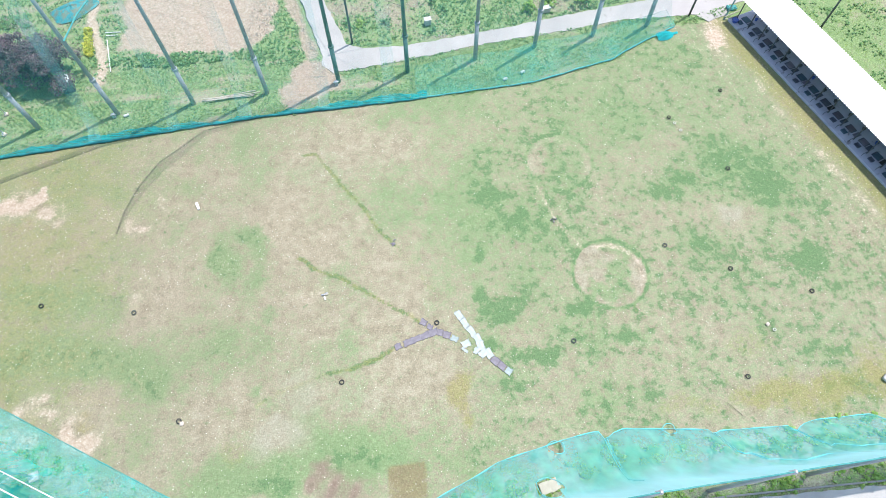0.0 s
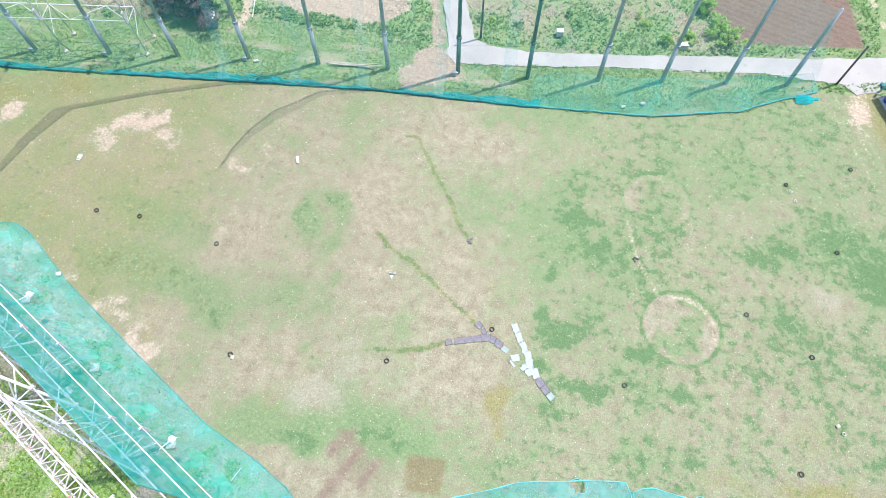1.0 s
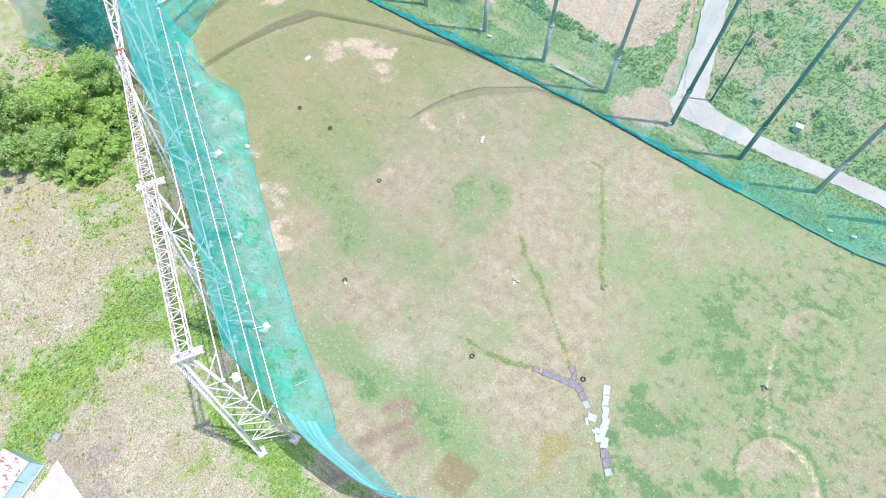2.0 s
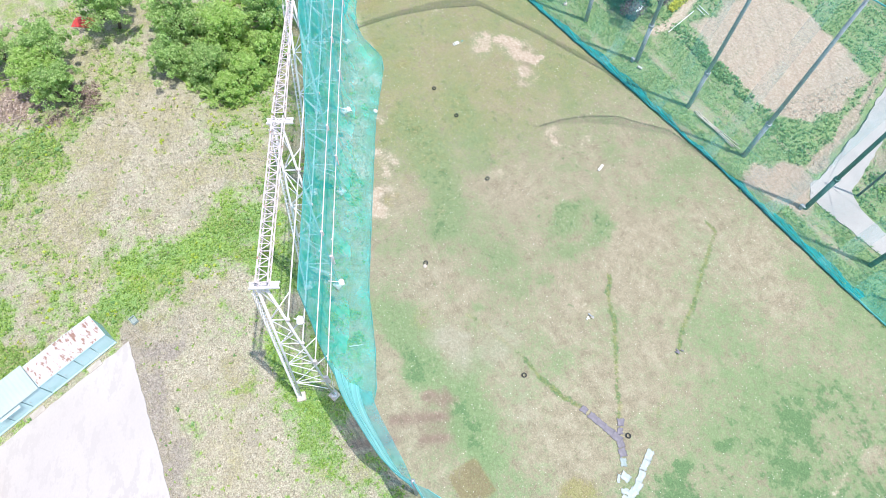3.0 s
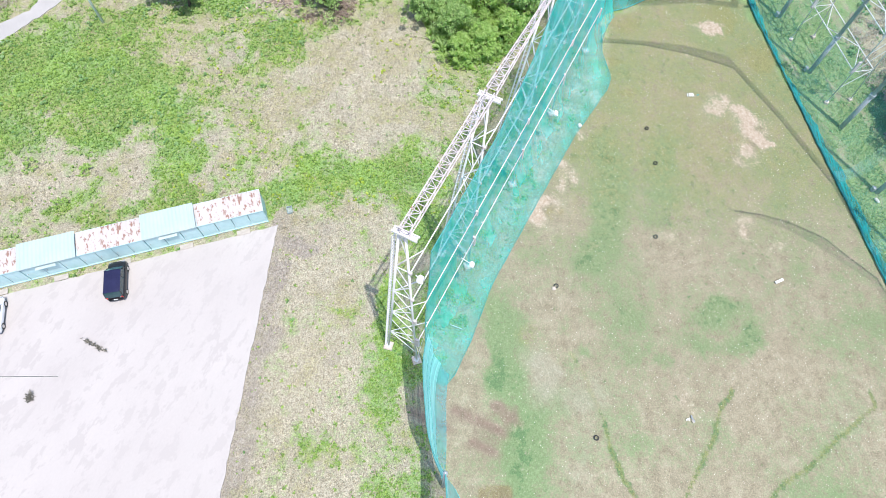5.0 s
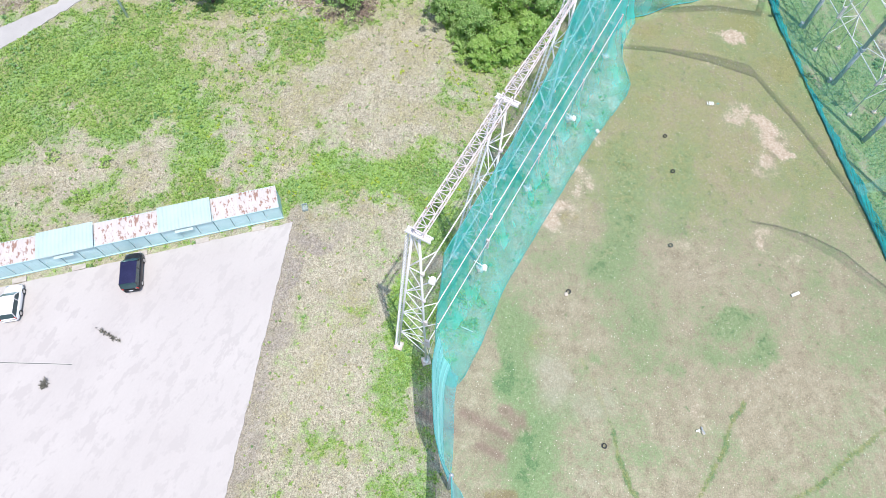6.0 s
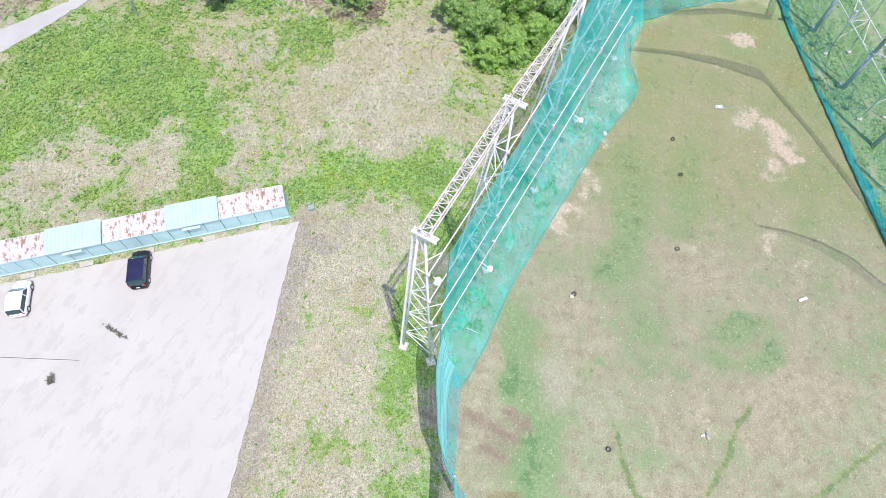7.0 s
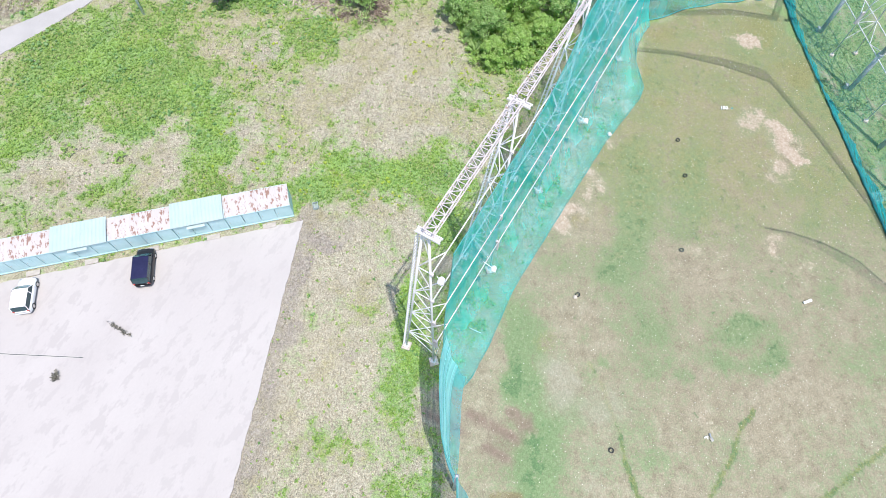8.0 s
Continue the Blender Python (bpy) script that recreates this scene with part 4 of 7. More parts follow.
def slab(name, pts, z0, z1, material, label, category, amount=0.12, kind="structure"):
    pts = ragged(pts, 0.7, amount) if amount else list(pts)
    if sum(a[0] * b[1] - b[0] * a[1] for a, b in zip(pts, pts[1:] + pts[:1])) < 0:
        pts = pts[::-1]
    n = len(pts)
    v = [(x, y, z0) for x, y in pts] + [(x, y, z1) for x, y in pts]
    f = [tuple(range(n, 2 * n)), tuple(reversed(range(n)))] + [(k, (k + 1) % n, n + (k + 1) % n, n + k) for k in range(n)]
    return tagged(link_mesh(name, v, f, material), label, category, kind=kind)


slab("road", [(-14.2, 51.2), (-12.8, 50.0), (-4.2, 52.0), (5.3, 54.6), (15.0, 56.7), (22.6, 58.6), (31.5, 59.4), (33.0, 58.2), (35.3, 59.4), (36.2, 61.2),
              (60.0, 69.0), (60.0, 73.0), (34.7, 64.6), (26.2, 62.0), (18.9, 60.3), (5.3, 56.6), (-4.3, 54.3), (-9.5, 53.9), (-11.6, 54.6), (-15.0, 62.0),
              (-22.0, 78.0), (-25.5, 78.0), (-17.4, 60.8), (-14.3, 52.6)], -0.3, 0.03, ROAD_CONCRETE, "pale worn concrete farm road with grass edges", "road")
slab("car_park", [(-27.3, -18.0), (16.0, -17.4), (16.0, -72.0), (-6.0, -72.0), (-16.5, -45.2)], -0.3, 0.03, PALE_CONCRETE, "sunlit pale concrete car park with faint stains", "car park", 0.07)
slab("road", [(6.0, 1.6), (14.0, 2.4), (23.5, 3.5), (36.9, 4.7), (64.0, 8.6), (64.0, -9.0), (6.0, -12.0)], -0.3, 0.03, ROAD_CONCRETE, "pale concrete road outside the south net", "road", 0.06)
slab("kerb", [(12.0, 2.6), (23.5, 3.9), (36.9, 5.1), (64.0, 9.0), (64.0, 8.85), (36.9, 4.95), (23.5, 3.75), (12.0, 2.45)], -0.3, 0.12, STEP_GREY, "grey concrete kerb along the south road", "kerb", 0)
slab("lane", [(-34.0, -67.0), (-44.2, -58.9), (-49.0, -55.4), (-54.4, -51.7), (-58.6, -49.2), (-61.0, -47.4), (-66.0, -41.0), (-64.0, -32.1), (-62.6, -27.4), (-64.8, -26.6), (-70.0, -25.5), (-80.0, -24.0),
              (-80.0, -36.0), (-71.0, -37.0), (-70.0, -43.0), (-64.0, -49.6), (-57.0, -53.4), (-54.1, -54.0), (-51.2, -57.1), (-47.9, -60.7), (-36.0, -71.0)], -0.3, 0.03, ROAD_CONCRETE, "narrow pale concrete lane through the grass", "lane")


# ---------------------------------------------------------------- loose growth
def tufts(name, pts, size, leaves, material, label, category, lean=(0.35, 1.1), width=0.22, seed=5, curl=True):
    """Many small tufts of leaves standing at pts (n x 3), joined into one object."""
    rng = np.random.default_rng(seed)
    n = len(pts)
    base = np.repeat(np.asarray(pts, float), leaves, 0)
    h = np.repeat(rng.uniform(size[0], size[1], n), leaves) * rng.uniform(0.6, 1.1, n * leaves)
    az, le = rng.uniform(0, 2 * math.pi, n * leaves), rng.uniform(lean[0], lean[1], n * leaves)
    dirh = np.stack([np.cos(az), np.sin(az), 0 * az], -1)
    side = np.stack([-np.sin(az), np.cos(az), 0 * az], -1) * (h * width)[:, None]
    up = np.array([0, 0, 1.0])
    mid = base + dirh * (h * np.sin(le) * 0.5)[:, None] + up * (h * np.cos(le * 0.75) * 0.6)[:, None]
    tip = base + dirh * (h * np.sin(le) * 1.05)[:, None] + up * (h * np.cos(le))[:, None]
    v = np.stack([base, mid + side, tip, mid - side], 1).reshape(-1, 3)
    quads = np.arange(n * leaves * 4).reshape(-1, 4)
    me = bpy.data.meshes.new(name)
    me.vertices.add(len(v))
    me.vertices.foreach_set("co", v.ravel().astype(np.float32))
    me.loops.add(quads.size)
    me.loops.foreach_set("vertex_index", quads.ravel().astype(np.int32))
    me.polygons.add(len(quads))
    me.polygons.foreach_set("loop_start", (np.arange(len(quads)) * 4).astype(np.int32))
    me.update(calc_edges=True)
    me.materials.append(material)
    return tagged(new(name, me), label, category, kind="stuff")


def scatter(n, box, keep, seed):
    """Random places in a box (x0, y0, x1, y1) with the chance keep(x, y, cover, inside)."""
    rng = np.random.default_rng(seed)
    x, y = rng.uniform(box[0], box[2], n), rng.uniform(box[1], box[3], n)
    cv, ins = cover(x, y)
    k = rng.random(n) < keep(x, y, cv, ins)
    x, y = x[k], y[k]
    return np.stack([x, y, relief(x, y, ins[k], cv[0][k])], -1)


SHED_A, SHED_B = Vector((-27.7, -19.0)), Vector((-17.3, -45.6))


def unpaved(x, y):
    ok = np.ones(np.shape(x), bool)
    for p in PAVED:
        ok &= poly_dist(x, y, p) > 0.05
    s = (x - STALL_A.x) * -0.909 + (y - STALL_A.y) * -0.416
    t = (x - STALL_A.x) * 0.416 + (y - STALL_A.y) * -0.909
    ok &= ~((s < 0.1) & (s > -5.5) & (t > -0.5))
    d = SHED_B - SHED_A
    u = ((x - SHED_A.x) * d.x + (y - SHED_A.y) * d.y) / d.length
    w = ((x - SHED_A.x) * d.y - (y - SHED_A.y) * d.x) / d.length
    ok &= ~((u > -0.2) & (w > -0.1) & (w < 2.6))
    return ok


tufts("turf_blades", scatter(90000, (-68, -2, 56, 60), lambda x, y, c, i: i * (0.1 + 0.5 * step(c[0], 0.3, 0.75)) * (1 - c[1]), 101), (0.04, 0.09), 3, LEAF_FIELD, "short green turf blades over the playing field", "grass", (0.5, 1.3), 0.28)
tufts("dry_turf", scatter(90000, (-68, -2, 56, 60), lambda x, y, c, i: i * (0.5 - 0.45 * step(c[0], 0.2, 0.6)), 102), (0.04, 0.09), 3, LEAF_STRAW, "short straw coloured turf over the playing field", "grass", (0.6, 1.4), 0.25)
tufts("verge_grass", scatter(95000, (-76, 36, 33, 60), lambda x, y, c, i: (1 - i) * (poly_dist(x, y, VERGE_N) < 1) * step(c[0], 0.35, 0.95) * unpaved(x, y) * (1 - c[1]), 103), (0.06, 0.17), 6, LEAF_VERGE, "rank green grass and weeds on the verge", "grass", (0.4, 1.15), 0.2)
tufts("lot_weeds", scatter(120000, (-74, -62, 2, 14), lambda x, y, c, i: (1 - i) * (0.03 + 0.97 * step(c[0], 0.3, 0.85)) * (1 - step(c[3], 0.1, 0.4)) * unpaved(x, y), 104), (0.09, 0.30), 5, LEAF_LOT, "bright green weeds on the vacant lot", "weeds", (0.5, 1.25), 0.3)
tufts("lot_straw", scatter(75000, (-74, -62, 2, 14), lambda x, y, c, i: (1 - i) * (0.75 - 0.7 * step(c[0], 0.2, 0.6)) * (1 - 0.6 * c[7]) * (1 - step(c[3], 0.1, 0.4)) * unpaved(x, y), 105), (0.10, 0.32), 4, LEAF_HAY, "dry straw coloured grass on the vacant lot", "grass", (0.5, 1.3), 0.10)
tufts("field_weeds", scatter(42000, (-60, 42, 36, 84), lambda x, y, c, i: (1 - i) * (poly_dist(x, y, VERGE_N) > 0) * (0.1 + step(c[0], 0.3, 0.8)) * unpaved(x, y) * (1 - step(c[3], 0.2, 0.5)) * (1 - step(c[1], 0.25, 0.5)), 106), (0.12, 0.34), 5, LEAF_VERGE, "green weeds on the fallow plots", "weeds", (0.4, 1.15), 0.25)
tufts("fallow_straw", scatter(16000, (-24, 52, 22, 82), lambda x, y, c, i: (1 - i) * (0.9 - 0.9 * step(c[0], 0.2, 0.6)) * unpaved(x, y) * (1 - step(c[3], 0.2, 0.5)), 107), (0.12, 0.35), 5, LEAF_STRAW, "bleached stalks between weeds on the fallow plot", "stalks", (0.5, 1.3), 0.1)
tufts("bank_grass", scatter(26000, (36, 10, 62, 70), lambda x, y, c, i: (1 - i) * ((x - STALL_A.x) * -0.909 + (y - STALL_A.y) * -0.416 < -5.2) * unpaved(x, y) * (0.25 + 0.75 * step(fbm(x, y, 2.5, 240), 0.4, 0.6)), 108), (0.05, 0.13), 5, LEAF_LOT, "bright green grass behind the tee shelter", "grass", (0.4, 1.2), 0.2)
tufts("bank_weeds", scatter(9000, (38, 10, 62, 70), lambda x, y, c, i: (1 - i) * ((x - STALL_A.x) * -0.909 + (y - STALL_A.y) * -0.416 < -5.6) * unpaved(x, y) * step(fbm(x, y, 2.2, 241), 0.46, 0.6), 122), (0.14, 0.32), 6, LEAF_VERGE, "darker weed clumps on the bank behind the shelter", "weeds", (0.4, 1.2), 0.35)
tufts("net_foot_weeds", scatter(15000, (-2, 3, 60, 13), lambda x, y, c, i: (1 - i) * (0.06 + 0.94 * step(fbm(x, y, 1.8, 200), 0.52, 0.64)) * unpaved(x, y), 109), (0.12, 0.36), 6, LEAF_SHRUB, "leafy weeds under the south net", "weeds", (0.5, 1.3), 0.4)
UNDER_NET = [(16.0, 6.5, 1.2), (12.3, 5.6, 1.1), (18.0, 7.4, 1.3), (24.6, 8.2, 1.6), (33.9, 8.7, 3.2), (37.0, 9.4, 1.6), (28.0, 8.0, 1.4), (8.0, 4.6, 1.0)]
tufts("net_foot_plants", scatter(26000, (4, 3, 44, 12), lambda x, y, c, i: 0.85 * (y < 7.4 + 0.055 * (x - 10)) * np.clip(sum(blob(x, y, cx, cy, 0.8 * r, 0.45 * r) for cx, cy, r in UNDER_NET), 0, 1) * step(fbm(x, y, 0.8, 202, 2), 0.42, 0.6), 118), (0.16, 0.42), 6, LEAF_SHRUB, "clumps of broad pale leaves under the south net", "weeds", (0.5, 1.25), 0.45)
tufts("plot_edge_weeds", scatter(3600, (-39.5, 50.6, -20.0, 54.4), lambda x, y, c, i: (np.abs(y - 51.9 - 0.063 * (x + 38.5) + 2.4 * (fbm(x, y, 3.0, 214) - 0.5)) < 0.85) * (0.12 + 0.88 * step(fbm(x, y, 1.6, 213), 0.44, 0.62)), 117), (0.14, 0.36), 7, LEAF_VERGE, "leafy weeds along the edge of the plot", "weeds", (0.4, 1.2), 0.4)
tufts("yellow_weeds", scatter(2600, (-64, -30, -30, 4), lambda x, y, c, i: (1 - i) * step(fbm(x, y, 0.9, 232, 2), 0.60, 0.68) * step(fbm(x, y, 9.0, 233), 0.42, 0.56) * unpaved(x, y), 121), (0.14, 0.3), 7, LEAF_LIME, "yellow-green weeds dotted over the dry lot", "weeds", (0.5, 1.2), 0.42)
TUSSOCKS = lambda x, y: (1 - step(blob(x, y, -56.5, 52.5, 9.0, 6.0), 0.15, 0.4) < 0.6) * unpaved(x, y)
tufts("dry_tussocks", scatter(9000, (-70, 45, -46, 64), lambda x, y, c, i: TUSSOCKS(x, y) * step(fbm(x, y, 1.5, 230, 2), 0.42, 0.55), 119), (0.2, 0.5), 7, LEAF_STRAW, "pale dry tussock grass on the waste ground", "grass", (0.3, 1.1), 0.07)
tufts("green_tussocks", scatter(5000, (-70, 45, -46, 64), lambda x, y, c, i: TUSSOCKS(x, y) * step(fbm(x, y, 1.9, 231, 2), 0.58, 0.64), 120), (0.25, 0.6), 8, LEAF_VERGE, "green tussocks scattered through dry grass", "grass", (0.3, 1.1), 0.2)
tufts("verge_dock", scatter(5500, (-76, 36, 33, 60), lambda x, y, c, i: (1 - i) * (poly_dist(x, y, VERGE_N) < 1) * step(fbm(x, y, 2.4, 212), 0.5, 0.62) * unpaved(x, y) * (1 - c[1]), 116), (0.12, 0.26), 6, LEAF_VERGE, "broad-leaved weed clumps on the verge", "weeds", (0.5, 1.2), 0.4)
tufts("yellow_flowers", scatter(480, (-44.2, 52.6, -41.6, 57.2), lambda x, y, c, i: 1.0 * (np.abs(x + 42.9 + 0.3 * (y - 55)) < 0.45), 110), (0.3, 0.5), 5, LEAF_YELLOW, "strip of yellow flowering rape", "flowers", (0.3, 1.0), 0.35)
tufts("weed_clumps", scatter(16000, (-74, -62, 0, 10), lambda x, y, c, i: (1 - i) * (0.05 + 0.5 * step(c[0], 0.35, 0.9)) * step(fbm(x, y, 0.9, 211, 2), 0.50, 0.66) * unpaved(x, y), 113), (0.16, 0.34), 5, LEAF_DOCK, "taller weed clumps on the vacant lot", "weeds", (0.4, 1.15), 0.3)
tufts("dock_clumps", scatter(5000, (-74, -64, -28, -18), lambda x, y, c, i: (1 - i) * step(fbm(x, y, 3.4, 210), 0.56, 0.66) * unpaved(x, y) * step(c[0], 0.35, 0.65) * (x < -36), 111), (0.18, 0.38), 7, LEAF_DOCK, "clumps of broad dock leaves in the grass", "weeds", (0.6, 1.25), 0.45)

tufts("cut_stalks", scatter(4200, (-66, -70, -46, -53), lambda x, y, c, i: 1.0 * unpaved(x, y) * (0.9 * x + 1.0 * y < -106.0), 114), (0.15, 0.5), 6, LEAF_STRAW, "bleached cut stalks heaped beside the lane", "stalks", (0.7, 1.4), 0.07)
tufts("brown_litter", scatter(2600, (-66, -70, -46, -53), lambda x, y, c, i: 1.0 * unpaved(x, y) * (0.9 * x + 1.0 * y < -106.0), 115), (0.12, 0.36), 6, LEAF_DEAD, "brown stems and litter beside the lane", "litter", (0.7, 1.4), 0.1)


def golf_balls():
    """Range balls and clover heads strewn over the turf."""
    pts = scatter(9000, (-67, 0, 54, 58), lambda x, y, c, i: i * (0.35 + 0.65 * step(fbm(x, y, 8.0, 220), 0.4, 0.6)), 112)
    rng = np.random.default_rng(9)
    f = rng.random(170)
    gut = np.stack([-61.6 - 2.2 * np.sin(f * 3.0) + rng.normal(0, 0.3, 170), 16.5 + 17.0 * f ** 1.6 + rng.normal(0, 0.2, 170), 0 * f], -1)
    pts = np.concatenate([pts, gut])
    b = Build()
    octa = [(1, 0, 0), (0, 1, 0), (-1, 0, 0), (0, -1, 0), (0, 0, 1), (0, 0, -1)]
    tri = [(0, 1, 4), (1, 2, 4), (2, 3, 4), (3, 0, 4), (1, 0, 5), (2, 1, 5), (3, 2, 5), (0, 3, 5)]
    for p in pts:
        r = rng.uniform(0.024, 0.048)
        s = len(b.v)
        b.v.extend((p[0] + r * x, p[1] + r * y, p[2] + r * 0.8 + 0.02 + r * z) for x, y, z in octa)
        b.f.extend(tuple(s + i for i in t) for t in tri)
    tagged(b.done("golf_balls", BALL, smooth_faces=True), "white range balls strewn over the turf", "golf balls", kind="stuff")


golf_balls()


# ---------------------------------------------------------------- steel towers, beam and rails of the west side
LEVELS = (5.0, 10.4, 15.1, 19.6)
TOP = 24.6
RAIL_AT = ((0.33, 1.35), (0.19, 0.45), (0.10, 0.0), (0.10, 0.0))      # rails: distance into the field, rise over the joint


def lattice_tower(at, rz, label, levels=LEVELS, top=TOP, r=0.088, paint=None, foot=0.35, ladder=True, pad=0.8, knees=(), brace=0.043, plate=True):
    """Upright front leg, raking back leg with a ladder, struts between them. Local x runs along the net, y away from the field."""
    paint = paint or WHITE_PAINT
    t = thing("lattice_tower", (*at, 0), label, "steel tower", "lattice towers", rz)
    Build().tube((0, 0, 0.1), (0, 0, top), r, r * 0.9, seg=10).done("front_leg", paint, t, smooth_faces=True)

    def back(z):
        return 2.90 + (0.42 - 2.90) * z / top

    Build().tube((0, back(0.1), 0.1), (0, back(top), top), r * 0.95, seg=10).done("back_leg", paint, t, smooth_faces=True)
    for y in (0, 2.90):
        Build().box(pose(0, y, 0.08, 0, 0, 45 if y == 0 else 12), pad, pad, foot, 0.05).done("footing", FOOTING, t, "concrete footing")
        Build().box(pose(0, y, foot * 0.5 + 0.10), pad * 0.55, pad * 0.55, 0.04, 0.01).done("base_plate", paint, t)
        Build().tube((0, y, foot * 0.5 + 0.1), (0, y, foot * 0.5 + 0.3), r * 1.5, seg=10).done("collar", paint, t)
    for i, z in enumerate(levels):
        node = (0, back(z), z)
        Build().tube(node, (0, 0, z), brace, seg=6).done("strut", paint, t)
        Build().tube(node, (0, 0, z - 2.5), brace, seg=6).done("strut", paint, t)
        Build().tube(node, (0, 0, z + 2.0), brace, seg=6).done("strut", paint, t)
        if i + 1 < len(levels):
            Build().tube((0, 0, z), (0, back(levels[i + 1] - 1.9), levels[i + 1] - 1.9), brace * 0.85, seg=6).done("strut", paint, t)
        for k in knees:
            Build().tube(node, (k, -RAIL_AT[i][0], z + RAIL_AT[i][1]), brace, seg=6).done("knee_brace", paint, t)
        Build().box(pose(0, -0.08 - 0.1 * RAIL_AT[i][1], z + 0.5 * RAIL_AT[i][1]), 0.2, 0.30 + 0.1 * RAIL_AT[i][1], 0.3 + RAIL_AT[i][1], 0.05).done("clamp", OLD_PAINT, t, "rust-stained pipe clamp")
    Build().tube((0, back(top - 0.3), top - 0.3), (0, 0, top - 3.0), brace, seg=6).done("strut", paint, t)
    Build().tube((0, back(top - 0.3), top - 0.3), (0, 0, top - 0.9), brace, seg=6).done("strut", paint, t)
    if ladder:
        lad = Build()
        for s in (-0.20, 0.20):
            lad.tube((s, back(0.6) + 0.30, 0.6), (s, back(top - 0.4) + 0.30, top - 0.4), 0.024, seg=5)
        z = 0.8
        while z < top - 0.5:
            lad.tube((-0.20, back(z) + 0.30, z), (0.20, back(z) + 0.30, z), 0.032, seg=5)
            lad.tube((0, back(z) + 0.30, z), (0, back(z + 0.2), z + 0.2), 0.02, seg=4)
            z += 0.5
        lad.done("ladder", paint, t)
    pl = Build()
    for x in (-0.16, 0.16):
        pl.box(pose(x, 0.0, top + 0.1), 0.08, 1.6, 0.16, 0.015)
    pl.box(pose(0, 0.0, top + 0.02), 0.3, 1.45, 0.04)
    for y in (-0.7, -0.25, 0.25, 0.7):
        pl.box(pose(0, y, top + 0.12), 0.26, 0.1, 0.12, 0.01)
    if plate:
        pl.done("top_plate", paint, t)
    return t


RZ_W = math.degrees(math.atan2(TWD.y, TWD.x))
for k in range(5):
    p = TW0 + TWD * (TW_STEP * k)
    lattice_tower(p, RZ_W, "white painted steel lattice tower with a ladder", knees=(1.8,) if k == 0 else (-1.8, 1.8), plate=k < 2)


def west(s, inward, z):
    """A place by its run along the west towers, its distance into the field and its height."""
    p = TW0 + TWD * s - TWN * inward
    return Vector((p.x, p.y, z))


def lattice_beam(k, w0, w1, n, bar, label):
    """One bay of the box beam between two tower heads, w0 and w1 half its width at the two ends."""
    s0, s1 = TW_STEP * k + (0.1 if k else -0.1), TW_STEP * (k + 1) - 0.1
    t = thing("lattice_beam", west(s0, 0, TOP + 0.22), label, "steel beam", "lattice beams", RZ_W)
    L = s1 - s0

    def corner(f, side, high):
        w = w0 + (w1 - w0) * f
        return (L * f, side * w, 1.6 * w * high)

    for side in (-1, 1):
        for high in (0, 1):
            Build().tube(corner(0, side, high), corner(1, side, high), 0.045, seg=6).done("chord", OLD_PAINT, t)
    for i in range(n):
        a, b, e, h = i / n, (i + 1) / n, 1 if i % 2 else -1, i % 2
        for p, q in ((corner(a, -e, 1), corner(b, e, 1)), (corner(a, -1, h), corner(b, -1, 1 - h)), (corner(a, 1, h), corner(b, 1, 1 - h)), (corner(a, -1, 1), corner(a, 1, 1))):
            Build().tube(p, q, bar, seg=4, caps=False).done("lacing_bar", OLD_PAINT, t)


BEAM = "white flaking steel box lattice beam between tower heads"
lattice_beam(0, 0.31, 0.31, 24, 0.03, BEAM)
lattice_beam(1, 0.33, 0.13, 24, 0.028, BEAM)
lattice_beam(2, 0.14, 0.50, 9, 0.05, "rust-stained cream steel beam with wide spaced rungs")
lattice_beam(3, 0.50, 0.50, 9, 0.05, "rust-stained cream steel beam with wide spaced rungs")
t = thing("beam_clamp", west(2 * TW_STEP, 0, TOP + 0.2), "rusty red clamp joining two beams over a tower", "clamp", rz=RZ_W)
for a in (-18, 22, 65):
    Build().box(pose(0.05, 0, 0.14, 0, 0, a), 0.62, 0.12, 0.2, 0.03).done("clamp_plate", RUST, t)

for j, z in enumerate(LEVELS):
    rail_in, rail_z = RAIL_AT[j][0], z + RAIL_AT[j][1]
    t = thing("horizontal_pipe", west(0, rail_in, rail_z), "white steel pipe rail running between the towers", "steel rail", "tower rails", RZ_W)
    for k in range(4):
        a, b = TW_STEP * k, TW_STEP * (k + 1)
        e = 0.05 * math.sin(2.1 * k + j)
        Build().tube((a, 0, e), (b - 0.05, 0, -e), 0.047, seg=8).done("pipe_length", WHITE_PAINT, t, smooth_faces=True)
        for f in (0.33, 0.67):
            Build().tube((a + (b - a) * f - 0.12, 0, e * (1 - 2 * f)), (a + (b - a) * f + 0.12, 0, e * (1 - 2 * f)), 0.058, seg=8).done("sleeve", OLD_PAINT, t)
# guy wire at the foot of the first tower
t = thing("guy_wire", west(0, 0, 0.3), "thin steel guy wire at the foot of a tower", "wire", rz=RZ_W)
Build().tube((0.1, 0, 0), (2.1, -0.1, 4.6), 0.018, seg=5).done("strand", GALVANISED, t)

for s, d, z, arm in ((0.55, 0.45, 17.9, 0.3), (8.2, 1.2, 6.2, 1.05), (27.8, 1.2, 5.2, 1.05)):
    t = thing("floodlight", west(s, d, z), "white floodlight on an arm from the tower rails", "floodlight", "floodlights", RZ_W)
    Build().box(pose(0, 0, 0, 35, 0, 12), 0.55, 0.42, 0.40, 0.10).done("lamp_body", PLASTIC_WHITE, t)
    Build().box(pose(0, -0.16, -0.14, 35, 0, 12), 0.46, 0.06, 0.32, 0.02).done("lamp_glass", CHROME, t)
    Build().tube((0, arm, 0.35), (0, 0.1, 0.05), 0.035).done("lamp_arm", WHITE_PAINT, t)


